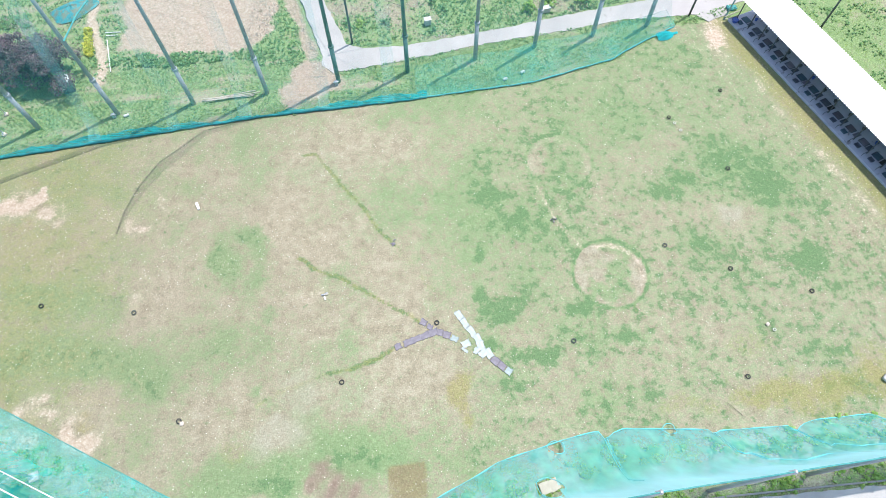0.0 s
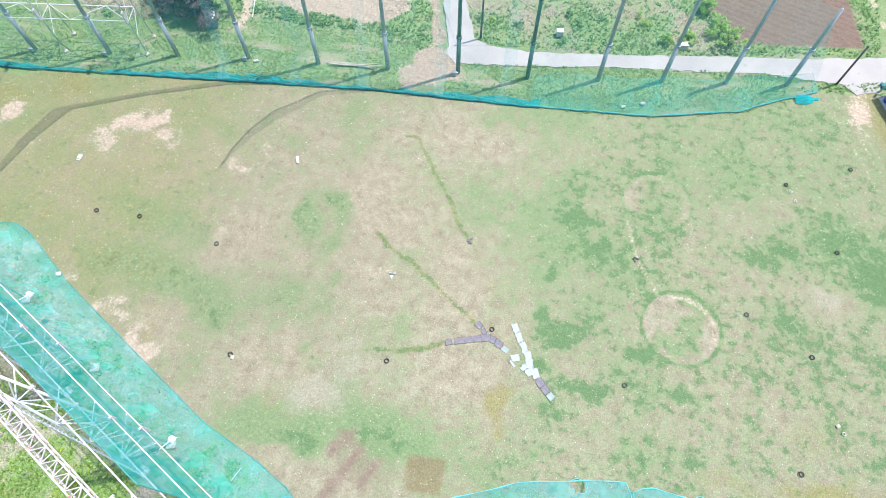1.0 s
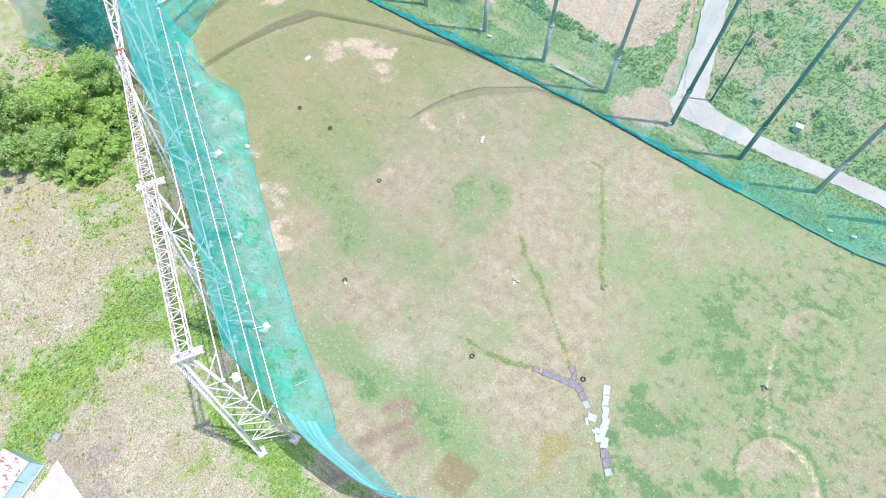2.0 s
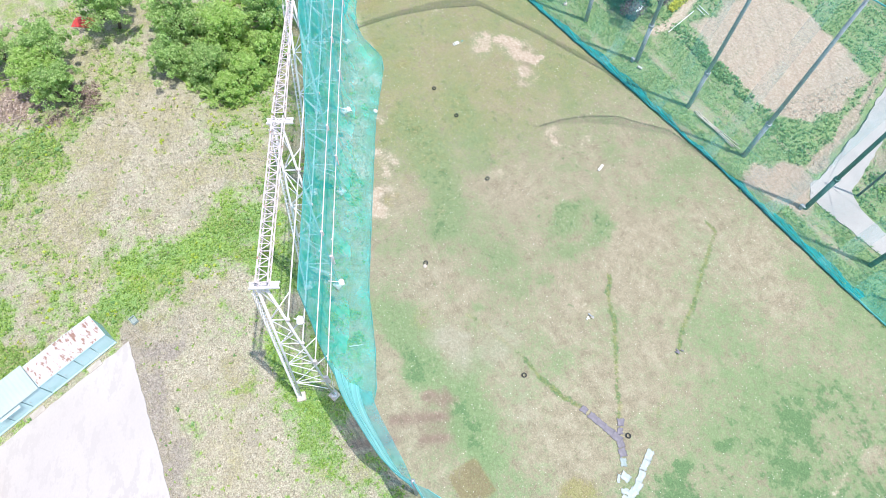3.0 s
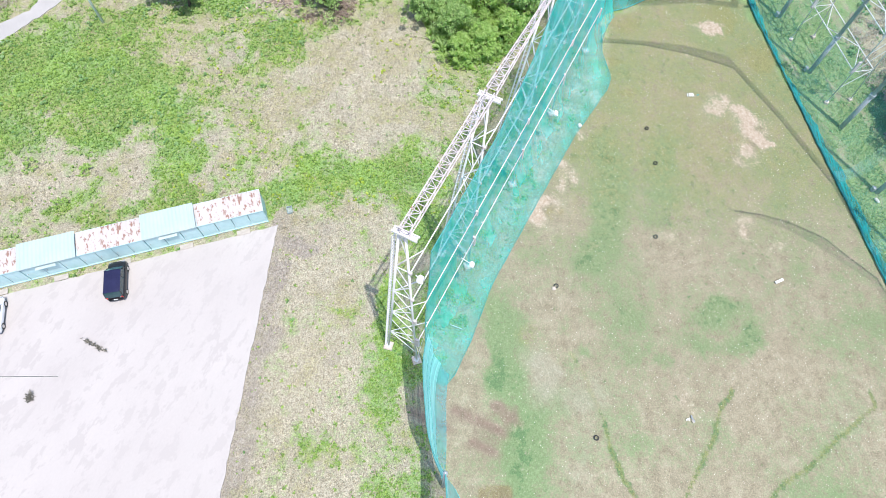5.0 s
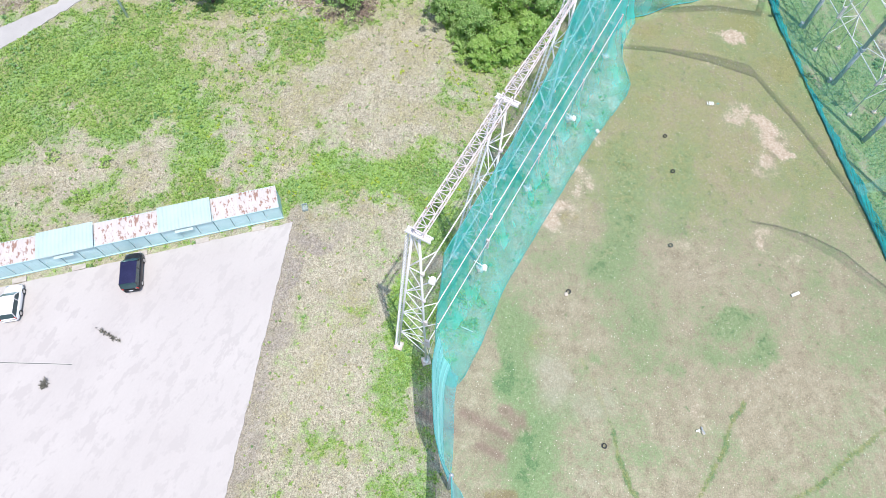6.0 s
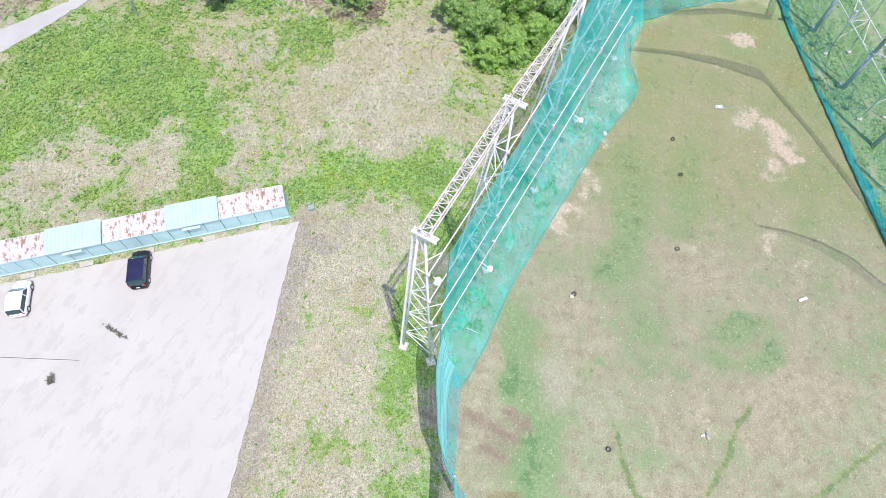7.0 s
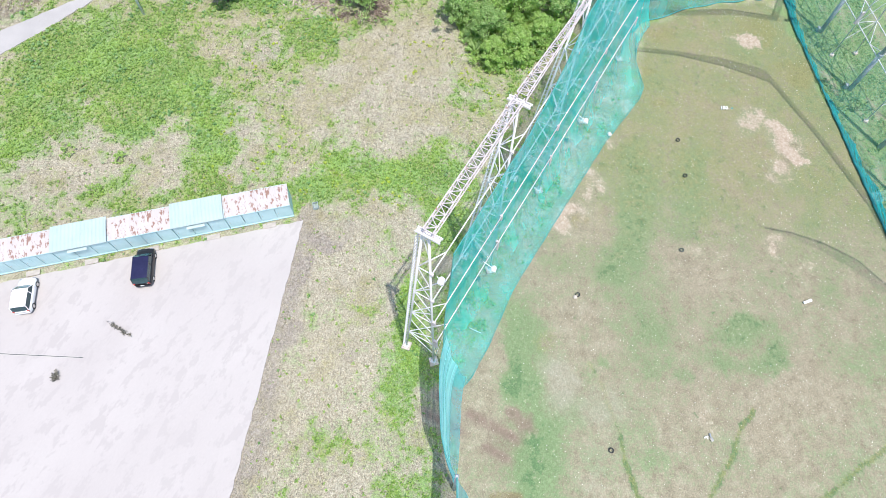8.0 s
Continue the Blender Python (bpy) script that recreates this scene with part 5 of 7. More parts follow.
# ---------------------------------------------------------------- nets
def curve_at(pts, x):
    xs = [p[0] for p in pts]
    return [float(np.interp(x, xs, [p[i] for p in pts])) for i in range(1, len(pts[0]))]


def net_west():
    t = thing("boundary_net", (*TW0, 0), "tall teal green safety net hung on the towers", "safety net", "boundary nets")
    inv = t.matrix_world.inverted()
    foot = [(-1.0, 3.3), (-0.6, 3.5), (0.4, 3.7), (4.0, 3.6), (10.0, 2.95), (20.0, 3.2), (30.0, 3.5), (38.0, 4.4), (40.0, 4.2), (43.0, 2.0), (47.0, 0.3)]
    rnd = np.random.default_rng(3)
    ss = np.linspace(-1.0, 47.0, 150)
    upper, skirt = [], []
    ph = rnd.uniform(0, 6, 6)

    def ripple(s, z):
        return 0.18 * math.sin(1.1 * s + ph[0] + 0.1 * z) + 0.10 * math.sin(2.7 * s + ph[1] - 0.13 * z) + 0.05 * math.sin(6.1 * s + ph[2])

    head = [(-1.0, 0.4), (-0.7, 2.0), (0.6, 5.0), (1.5, 8.5), (2.2, 12.0), (2.45, 18.2), (8.0, 18.4), (13.5, 18.7), (16.0, 19.8), (18.2, 20.9), (21.0, 23.6), (24.0, 24.2), (47.0, 24.2)]
    for s in ss:
        s = float(s)
        ztop = curve_at(head, s)[0] - (0.15 * math.sin(math.pi * ((s / TW_STEP * 3) % 1.0)) if s > 2.5 else 0.0)
        fo = curve_at(foot, s)[0]
        tin = 0.095 + (2.0 * ((2.45 - s) / 3.45) ** 2 if s < 2.45 else 0.0)
        kn = max(tin, 1.35 + 0.1 * math.sin(0.5 * s))
        zk = min(2.3, 0.7 * ztop)
        row = []
        for i in range(19):
            f = i / 18
            z = ztop * (1 - f) + zk * f
            hang = tin + 0.12 * step(z, 11.6, 14.2)
            row.append(inv @ west(s, hang + (kn - hang) * f ** 10 + ripple(s, z) * f ** 10 * (1 - 0.4 * f), z))
        upper.append(row)
        row2 = []
        for i in range(8):
            f = i / 7
            z = zk * (1 - f) ** 1.5 + 0.06
            row2.append(inv @ west(s, kn * (1 - f) + fo * f + ripple(s, 2.3) * 0.6 * (1 - f), z))
        skirt.append(row2)
    Build().sheet(upper).done("net_sheet", NET_WEST, t, smooth_faces=True)
    Build().sheet(skirt).done("net_skirt", NET_WEST_LOW, t, "loose skirt of net lying on the grass", True)
    Build().pipe([r[0] for r in upper], 0.04).done("head_rope", ROPE, t)
    Build().pipe([inv @ (west(float(s), curve_at(foot, float(s))[0], 0.1) + Vector((0, 0, 0.03 * math.sin(3 * s)))) for s in np.linspace(-1.0, 47, 130)], lambda i: 0.012 + 0.03 * abs(math.sin(i * 0.37)) ** 3).done("foot_rope", ROPE, t, "gathered teal hem of the net")


NET_WEST_LOW = netting("teal_net_skirt", (0.03, 0.74, 0.74), 0.31, 0.15, (0.35, 0.35, 0.2))
net_west()

S_POLES = [(-4.2, 0.53, 10.5), (4.7, 1.6, 12.8), (13.4, 3.1, 13.6), (21.95, 4.25, 13.65), (30.5, 5.5, 13.6), (39.0, 6.9, 13.5), (47.7, 8.2, 13.5), (56.4, 9.5, 13.5)]


def plain_pole(name, x, y, h, r, material, label, category, group, lean=(0, 0), joint=0.0, r_top=None):
    t = thing(name, (x, y, 0), label, category, group)
    rt = r * 0.72 if r_top is None else r_top
    top = Vector((lean[0], lean[1], h))
    if joint:
        m = top * (joint / h)
        Build().tube((0, 0, -0.3), m, r, r * 0.94, 12).done("lower_tube", material, t, smooth_faces=True)
        Build().tube(m, top, r * 0.84, rt, 12).done("upper_tube", material, t, smooth_faces=True)
        z = top.normalized()
        Build().tube(m - z * 0.14, m + z * 0.14, r * 1.22, seg=12).done("flange", material, t, "bolted flange")
    else:
        Build().tube((0, 0, -0.3), top, r, rt, 12).done("tube", material, t, smooth_faces=True)
    Build().tube(top, top + Vector((0, 0, 0.12)), rt * 1.15, rt * 0.5, 10).done("cap", material, t)
    return t


for x, y, h in S_POLES:
    plain_pole("net_pole", x, y, h, 0.17, STEEL_POLE, "grey steel pole carrying the south net", "net pole", "south net poles", r_top=0.14)


def net_south():
    t = thing("boundary_net", (13.4, 3.1, 0), "bright teal safety net sagging onto the grass", "safety net", "boundary nets")
    inv = t.matrix_world.inverted()
    tops = S_POLES + [(66.0, 11.0, 13.5)]
    foot = [(-4.2, 1.5), (-3.0, 2.3), (0.0, 4.0), (4.5, 6.5), (10.0, 8.3), (13.4, 9.1), (13.9, 8.3), (14.5, 8.9), (15.5, 9.3), (22.8, 9.2), (23.3, 8.8), (24.0, 9.1), (29.9, 9.5), (30.5, 8.9), (31.2, 9.6), (32.4, 10.0), (37.5, 10.5), (38.3, 10.2), (39.0, 9.6), (40.0, 10.4), (48.0, 12.2), (66.0, 15.0)]
    rows, head = [], []
    for x in np.linspace(-4.2, 60.0, 165):
        x = float(x)
        ty, tz = curve_at(tops, x)
        bay = ((x + 4.2) / 8.7) % 1.0
        tz -= 0.5 * 4 * bay * (1 - bay)
        by = curve_at(foot, x)[0]
        deep = by - ty
        row = []
        for i in range(22):
            f = i / 21
            # hangs steeply, then runs out over the grass
            yy = ty + deep * (0.42 * f + 0.58 * step(f, 0.35, 1.0) * f)
            zz = tz * (1 - f) ** 1.15 + 0.06 + 0.2 * math.sin(2.1 * x + 3 * f) * f * (1 - f)
            zz = max(zz, 0.06)
            row.append(inv @ Vector((x + 0.1 * math.sin(5 * f + x), yy + 0.15 * math.sin(0.9 * x) * f * (1 - f) * 4, zz)))
        rows.append(row)
        head.append(row[0])
    low = Build().sheet(rows)
    # torn holes
    torn = [(inv @ Vector((9.55, 7.65, 0)), 0.62), (inv @ Vector((19.5, 9.2, 0)), 0.5), (inv @ Vector((8.0, 4.1, 0)), 0.85)]

    def whole(face):
        c = sum((low.v[i] for i in face), Vector()) / 4
        return all(math.hypot(c.x - h.x, c.y - h.y) > r for h, r in torn)

    low.f = [q for q in low.f if whole(q)]
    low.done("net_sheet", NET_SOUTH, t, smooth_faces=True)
    for h, r in torn:
        ring = [Vector((h.x + r * (1.1 + 0.12 * math.sin(3 * a + r * 9)) * math.cos(a), h.y + r * math.sin(a), 0.0)) for a in np.linspace(0, 2 * math.pi, 18)]
        for p in ring:
            p.z = min(low.v, key=lambda w: (w.x - p.x) ** 2 + (w.y - p.y) ** 2).z + 0.03
        Build().pipe(ring, 0.03).done("torn_edge", NET_SEAM, t)
    Build().pipe(head, 0.05).done("head_rope", ROPE, t)
    Build().pipe([r[-1] for r in rows], lambda i: 0.02 + 0.04 * abs(math.sin(i * 0.41)) ** 3).done("foot_rope", NET_SEAM, t)
    for x0, turn in ((13.9, 0.5), (23.3, 4.5), (30.5, 5.5), (39.0, 5.0)):
        i0 = int((x0 + 4.2) / 64.2 * 164)
        for off in (0.0, 0.22):
            pts = [rows[min(163, i0 + int(4.0 * turn * ((1 - f) / 0.55) ** 4))][int(f * 21)] + Vector((off, 0, 0.06)) for f in np.linspace(0.45, 1.0, 18)]
            Build().pipe(pts, 0.03).done("net_seam", NET_SEAM, t)


net_south()


def net_gate():
    """Dense gathered net drawn from the first tower to the first south pole, its folds running along it."""
    t = thing("boundary_net", (-4.2, 0.53, 0), "bright teal net drawn tight in long folds beside the tower", "safety net", "boundary nets")
    inv = t.matrix_world.inverted()
    a, b = Vector((-13.3, -1.25)), Vector((-4.25, 0.5))
    out = Vector((0.19, -0.98))
    rows = []
    for k in range(70):
        u = k / 69
        bay = 4 * u * (1 - u)
        p = a.lerp(b, u)
        ztop = 13.2 + (10.3 - 13.2) * u ** 0.7 - 0.9 * bay
        row = []
        for i in range(22):
            f = i / 21
            bulge = (0.95 * bay + 0.1) * (1 - f) ** 0.45 * (1 + 0.2 * math.sin(6 * u + 2)) - (0.55 * bay + 0.15 + 1.5 * (1 - u) ** 4) * f ** 2 + 0.07 * math.sin(16 * f + 4 * u)
            q = p + out * bulge
            row.append(inv @ Vector((q.x, q.y, ztop * (1 - f) + 0.05)))
        rows.append(row)
    Build().sheet([r[:16] for r in rows]).done("net_sheet", NET_GATE, t, smooth_faces=True)
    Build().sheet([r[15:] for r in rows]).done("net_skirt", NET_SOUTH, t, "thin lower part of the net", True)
    for i in (0, 5, 10, 15):
        Build().pipe([r[i] for r in rows], 0.03).done("fold_rope", ROPE, t)


NET_GATE = netting("teal_net_folded", (0.36, 0.90, 0.95), 0.80, 0.45, (0.12, 0.12, 1.6))
net_gate()

N_POLES = [(-73.8, 35.6, 22), (-61.9, 38.1, 22), (-53.0, 40.1, 22), (-45.0, 42.0, 22), (-36.7, 44.0, 22), (-28.4, 45.5, 22), (-20.2, 47.0, 22), (-12.1, 48.7, 22), (-4.1, 50.2, 21.5), (3.9, 52.2, 20), (11.1, 54.1, 17.5), (18.3, 55.9, 14.5), (25.15, 57.6, 10.8)]
for x, y, h in N_POLES:
    plain_pole("net_pole", x, y, h, 0.26, STEEL_POLE if x < -14 or x > 0 else POLE_GREEN, "tall blue-grey steel pole with a flanged joint" if x < -14 or x > 0 else "tall green painted steel pole with a flanged joint", "net pole", "north net poles", joint=5.4, r_top=0.16)
plain_pole("net_pole", 30.75, 59.3, 5.75, 0.13, POLE_DARK, "short dark steel pole beside the road", "net pole", "north net poles", r_top=0.11)


def net_north():
    t = thing("boundary_net", (-20.2, 43.4, 0), "thin teal safety net hung between tall poles", "safety net", "boundary nets")
    inv = t.matrix_world.inverted()
    tops = [(x, y, h - 0.3) for x, y, h in N_POLES]
    foot = [(-74.0, 33.5), (-62.0, 35.0), (-48.1, 37.9), (-32.9, 41.0), (-19.4, 43.7), (-2.8, 46.0), (10.4, 48.3), (20.0, 51.8), (25.4, 55.4), (28.8, 57.3)]
    rows, low, hem = [], [], []
    for x in np.linspace(-73.5, 28.6, 230):
        x = float(x)
        ty, tz = curve_at(tops, min(x, 25.1))
        by = curve_at(foot, x)[0]
        if x > 25.1:
            ty, tz = ty + (x - 25.1) * 0.2, max(0.6, 10 * (1 - (x - 25.1) / 3.3))
        row = []
        zk = min(3.0, tz * 0.5)
        ky = ty * 0.55 + by * 0.45 + 0.25 * math.sin(0.7 * x)
        for i in range(9):
            f = i / 8
            row.append(inv @ Vector((x, ty * (1 - f) + ky * f + 0.2 * math.sin(1.3 * x + 4 * f) * f, tz * (1 - f) + zk * f)))
        rows.append(row)
        lo = []
        for i in range(8):
            f = i / 7
            lo.append(inv @ Vector((x + 0.1 * math.sin(7 * f + x), ky * (1 - f) + by * f + 0.03 * math.sin(2.1 * x) * f, zk * (1 - f) ** 1.7 + 0.05)))
        low.append(lo)
        hem.append(lo[-1])
    Build().sheet(rows).done("net_sheet", NET_NORTH, t, smooth_faces=True)
    # loose folds hanging beside the poles
    for k, (pole_x, _, _) in enumerate(N_POLES[4:9]):
        i0 = int((pole_x - 1.9 - 0.3 * (k % 3) + 73.5) / 102.1 * 229)
        fold = [[p + Vector((0.3 * math.sin(2 * j + k), -0.06, 0)) for p in rows[i0 + j] + low[i0 + j][1:]] for j in range(4)]
        Build().sheet(fold).done("hanging_fold", NET_PALE, t, "pale doubled fold of the net", True)
    cut = int(230 * (70.5 / 102.1))
    Build().sheet(low[:cut + 1]).done("net_skirt", NET_NORTH, t, smooth_faces=True)
    Build().sheet(low[cut:]).done("net_skirt", NET_NORTH_LOW, t, "sagging lower part of the net", True)
    rr = random.Random(4)
    fold = []
    for i, p in enumerate(hem[:cut + 4]):
        w = 0.80 + 0.35 * math.sin(i * 0.083 + 1) + 0.16 * math.sin(i * 0.51) + rr.uniform(-0.14, 0.14)
        fold.append([p + Vector((0, -0.12 + w * j / 4, 0.05 + 0.05 * math.sin(1.4 * j + 0.16 * i))) for j in range(5)])
    Build().sheet(fold).done("hem_fold", NET_HEM, t, "dark folds of net along the hem", True)
    Build().pipe([p + Vector((0, -0.08, 0.10)) for i, p in enumerate(hem[:cut + 4])], lambda i: 0.10 + 0.03 * math.sin(i * 0.11) + rr.uniform(-0.025, 0.025), 8).done("rolled_hem", NET_ROLL, t, "net gathered in a dark teal roll along the grass")
    Build().pipe([p + Vector((0, 0.1, 0.06)) for p in hem[cut:]], lambda i: 0.06 + 0.04 * abs(math.sin(i * 0.4))).done("foot_rope", ROPE, t)


net_north()


def shadow_strip(name_pts, label, drop, outer=None, mesh=NET_SHADE):
    """A strip of net on a cable, added high over the far end for its shadow."""
    t = thing("shadow_net", name_pts[0], label, "slung net", "slung nets")
    inv = t.matrix_world.inverted()
    pts = [inv @ Vector(p) for p in name_pts]
    fine = []
    for a, b in zip(pts, pts[1:]):
        for k in range(8):
            fine.append(a.lerp(b, k / 8))
    fine.append(pts[-1])
    Build().pipe(fine, 0.06).done("cable", ROPE, t)
    wide = [p - Vector((0, 0, drop)) for p in fine]
    if outer:
        far_pts = [inv @ Vector(p) for p in outer]
        wide = [a.lerp(b, k / 8) for a, b in zip(far_pts, far_pts[1:]) for k in range(8)] + [far_pts[-1]]
    Build().sheet([[p, p.lerp(q, 0.5), q] for p, q in zip(fine, wide)]).done("net_strip", mesh, t, smooth_faces=True)


def over(x, y, z=21.5):
    """The place at height z that lies between the sun and (x, y) on the ground."""
    k = SUN_H * (z / math.tan(SUN_EL))
    return (x + k.x, y + k.y, z)


# strips added between sun and turf, each placed where its shadow band should fall
shadow_strip([(-20.2, 47.0, 21.5), over(-37.2, 39.6), over(-45.7, 35.4), over(-52.9, 31.2), over(-54.7, 25.9), over(-55.6, 20.7), over(-55.6, 15.5)], "strip of dark net added on a high cable to cast a shadow band", 3.6,
             [(-20.4, 47.0, 21.3), over(-37.5, 40.2, 21.3), over(-46.0, 35.9, 21.3), over(-54.8, 30.8, 21.3), over(-55.9, 25.9, 21.3), over(-56.3, 20.7, 21.3), over(-56.2, 15.5, 21.3)])
shadow_strip([(-12.1, 48.7, 21.5), over(-26.6, 41.6), over(-28.8, 39.2), over(-30.6, 37.4), over(-32.1, 34.3), over(-32.9, 31.2), over(-33.1, 28.5)], "strip of dark net added on a high cable to cast a shadow band", 1.6,
             [(-12.1, 48.6, 21.5), over(-26.2, 41.0), over(-28.0, 38.5), over(-29.6, 36.6), over(-31.2, 33.9), over(-32.4, 31.0), over(-33.05, 28.5)], NET_LOOSE)

shadow_strip([over(-62.4, 15.6), over(-62.9, 18.0), over(-63.2, 22.0), over(-64.2, 27.2), over(-63.8, 32.5), (-61.9, 38.1, 21.5)], "strip of dark net added on a high cable to cast a shadow band", 3.0)

# far west end: net, towers and banner
RZ_N = math.degrees(math.atan2(2.3, 9.6))
for x, y in ((-58.1, 38.8), (-48.5, 41.1), (-67.7, 36.5)):
    lattice_tower((x, y), RZ_N, "slender white steel lattice tower behind the poles", (5.0, 10.0, 15.0), 20.0, 0.06, foot=0.3, ladder=False, pad=0.45)
for z in (5.0, 10.0):
    t = thing("horizontal_pipe", (-67.7, 36.5, z), "white steel pipe rail between slender towers", "steel rail", "tower rails", RZ_N)
    for k in range(2):
        for y in (0.0, 2.93 - 0.126 * z):
            Build().tube((9.87 * k, y, 0), (9.87 * (k + 1), y, 0), 0.055, seg=6).done("pipe_length", WHITE_PAINT, t)
        for j in range(3):
            xa = 9.87 * (k + j / 3)
            Build().tube((xa, 0 if j % 2 else 2.93 - 0.126 * z, 0), (xa + 3.29, 2.93 - 0.126 * z if j % 2 else 0, 0), 0.045, seg=5).done("brace", WHITE_PAINT, t)


def net_far():
    t = thing("boundary_net", (-64.0, 24.0, 0), "teal safety net closing the far end", "safety net", "boundary nets")
    inv = t.matrix_world.inverted()
    foot = [(-57.0, 14.0), (-60.4, 16.6), (-64.2, 23.5), (-66.0, 29.0), (-66.8, 32.5), (-70.0, 35.5)]
    back = [(-60.0, 12.0), (-66.0, 16.5), (-69.0, 23.0), (-71.0, 30.0), (-72.0, 34.0), (-75.0, 37.0)]
    rows = []
    for k in range(60):
        f = k / 59 * (len(foot) - 1)
        i = min(int(f), len(foot) - 2)
        a, b = Vector(foot[i]).lerp(Vector(foot[i + 1]), f - i), Vector(back[i]).lerp(Vector(back[i + 1]), f - i)
        row = []
        for j in range(12):
            g = j / 11
            p = b.lerp(a, step(g, 0.3, 1.0))
            row.append(inv @ Vector((p.x + 0.15 * math.sin(k * 0.7 + 3 * g), p.y, 18.0 * (1 - g) ** 1.3 + 0.06)))
        rows.append(row)
    Build().sheet(rows).done("net_sheet", NET_FAR, t, smooth_faces=True)
    Build().pipe([r[-1] for r in rows], 0.07).done("foot_rope", ROPE, t)


def net_outer():
    """Loose net running out from the last tower past the dark conifers."""
    t = thing("boundary_net", (-59.0, 10.5, 0), "teal net hung loosely in front of dark conifers", "safety net", "boundary nets")
    inv = t.matrix_world.inverted()
    a, b = Vector((-56.5, 12.2)), Vector((-73.5, 4.2))
    rows = []
    for k in range(40):
        u = k / 39
        p = a.lerp(b, u)
        ztop = 13.0 - 5.5 * u - 1.5 * 4 * u * (1 - u)
        row = []
        for i in range(10):
            f = i / 9
            w = 0.35 * math.sin(9 * u + 4 * f) * f + 1.3 * f ** 3
            row.append(inv @ Vector((p.x + 0.43 * w, p.y - 0.9 * w, ztop * (1 - f) + 0.3)))
        rows.append(row)
    Build().sheet(rows).done("net_sheet", NET_FAR, t, smooth_faces=True)
    Build().pipe([r[0] for r in rows], 0.04).done("head_rope", ROPE, t)
    Build().pipe([r[-1] for r in rows], 0.03).done("foot_rope", ROPE, t)


NET_FAR = netting("teal_net_far", (0.05, 0.55, 0.55), 0.38, 0.25, (0.3, 0.3, 0.1))
net_far()
net_outer()


def banner():
    """White banner tied along the far net, with a line of hand-painted characters."""
    a, b = Vector((-62.18, 15.84, 5.5)), Vector((-65.32, 23.96, 3.5))
    X = (b - a).normalized()
    N = X.cross(Vector((0, 0, 1))).normalized()
    U = N.cross(X)
    t = thing("banner", a, "white cloth banner with hand-painted black and red characters", "banner")
    t.matrix_world = Matrix(((X.x, U.x, N.x, a.x), (X.y, U.y, N.y, a.y), (X.z, U.z, N.z, a.z), (0, 0, 0, 1)))
    L = (b - a).length
    rows = []
    for k in range(41):
        x = L * k / 40
        e = 0.05 * math.sin(2.3 * x)
        rows.append([Vector((x, 0.75 * j + e, 0.05 * math.sin(3.1 * x + 2 * j))) for j in (-1, -0.5, 0, 0.5, 1)])
    Build().sheet(rows).done("cloth", CLOTH_WHITE, t)
    cu = bpy.data.curves.new("lettering", 'FONT')
    cu.body, cu.size, cu.extrude, cu.offset = "ことです。", 1.0, 0.01, 0.02
    cu.materials.append(INK_BLACK)
    ob = new("lettering", cu)
    ob.parent = t
    ob.matrix_local = pose(1.75, -0.36, 0.09)
    ob["label"] = "black painted characters"
    for k, (x, y, w, h, r) in enumerate(((6.0, 0.05, 0.1, 0.9, 8), (6.25, 0.1, 0.5, 0.09, 12), (6.3, -0.2, 0.45, 0.09, -8), (6.55, 0.0, 0.1, 0.8, -5), (6.85, 0.05, 0.1, 0.7, 4), (7.05, 0.0, 0.1, 0.85, 0))):
        Build().box(pose(x, y, 0.09, 0, 0, r), w, h, 0.03).done("red_stroke", INK_RED, t)
    for k, (x, y, w, h, r) in enumerate(((0.3, 0.1, 0.12, 0.7, 20), (0.7, 0.0, 0.5, 0.1, -15), (1.2, 0.05, 0.12, 0.8, 10), (7.5, 0.0, 0.1, 0.5, 15), (7.8, 0.1, 0.4, 0.1, 10), (8.2, 0.0, 0.1, 0.6, -12))):
        Build().box(pose(x, y, 0.09, 0, 0, r), w, h, 0.03).done("black_stroke", INK_BLACK, t)


banner()


TEE_FLOOR = surface("tee_floor_concrete", (0.42, 0.43, 0.50), (0.54, 0.55, 0.62), 0.6, 0.9, 0, 20, (0.28, 0.27, 0.29), 0.6, 0.9)
TARP = surface("teal_tarpaulin", (0.02, 0.20, 0.23), (0.05, 0.32, 0.35), 1.2, 0.7, 0, 20, (0.14, 0.20, 0.16), 0.50, 1.4)
STEP_STONE = surface("worn_step_concrete", (0.36, 0.32, 0.29), (0.46, 0.42, 0.39), 2, 0.9, 0, 25)
MAT_RED = surface("brown_mat", (0.13, 0.11, 0.13), (0.18, 0.155, 0.17), 3, 0.95, 0, 50)


# ---------------------------------------------------------------- tee shelter
def stall(t, depth, z=0.0):
    """A place by its run along the front of the tee line and its depth behind it."""
    p = STALL_A + STALL_DIR * t + Vector((0.909, 0.416)) * depth
    return Vector((p.x, p.y, z))


RZ_S = math.degrees(math.atan2(STALL_DIR.y, STALL_DIR.x))
BAY, N_BAY = 2.05, 24
LEN = BAY * N_BAY


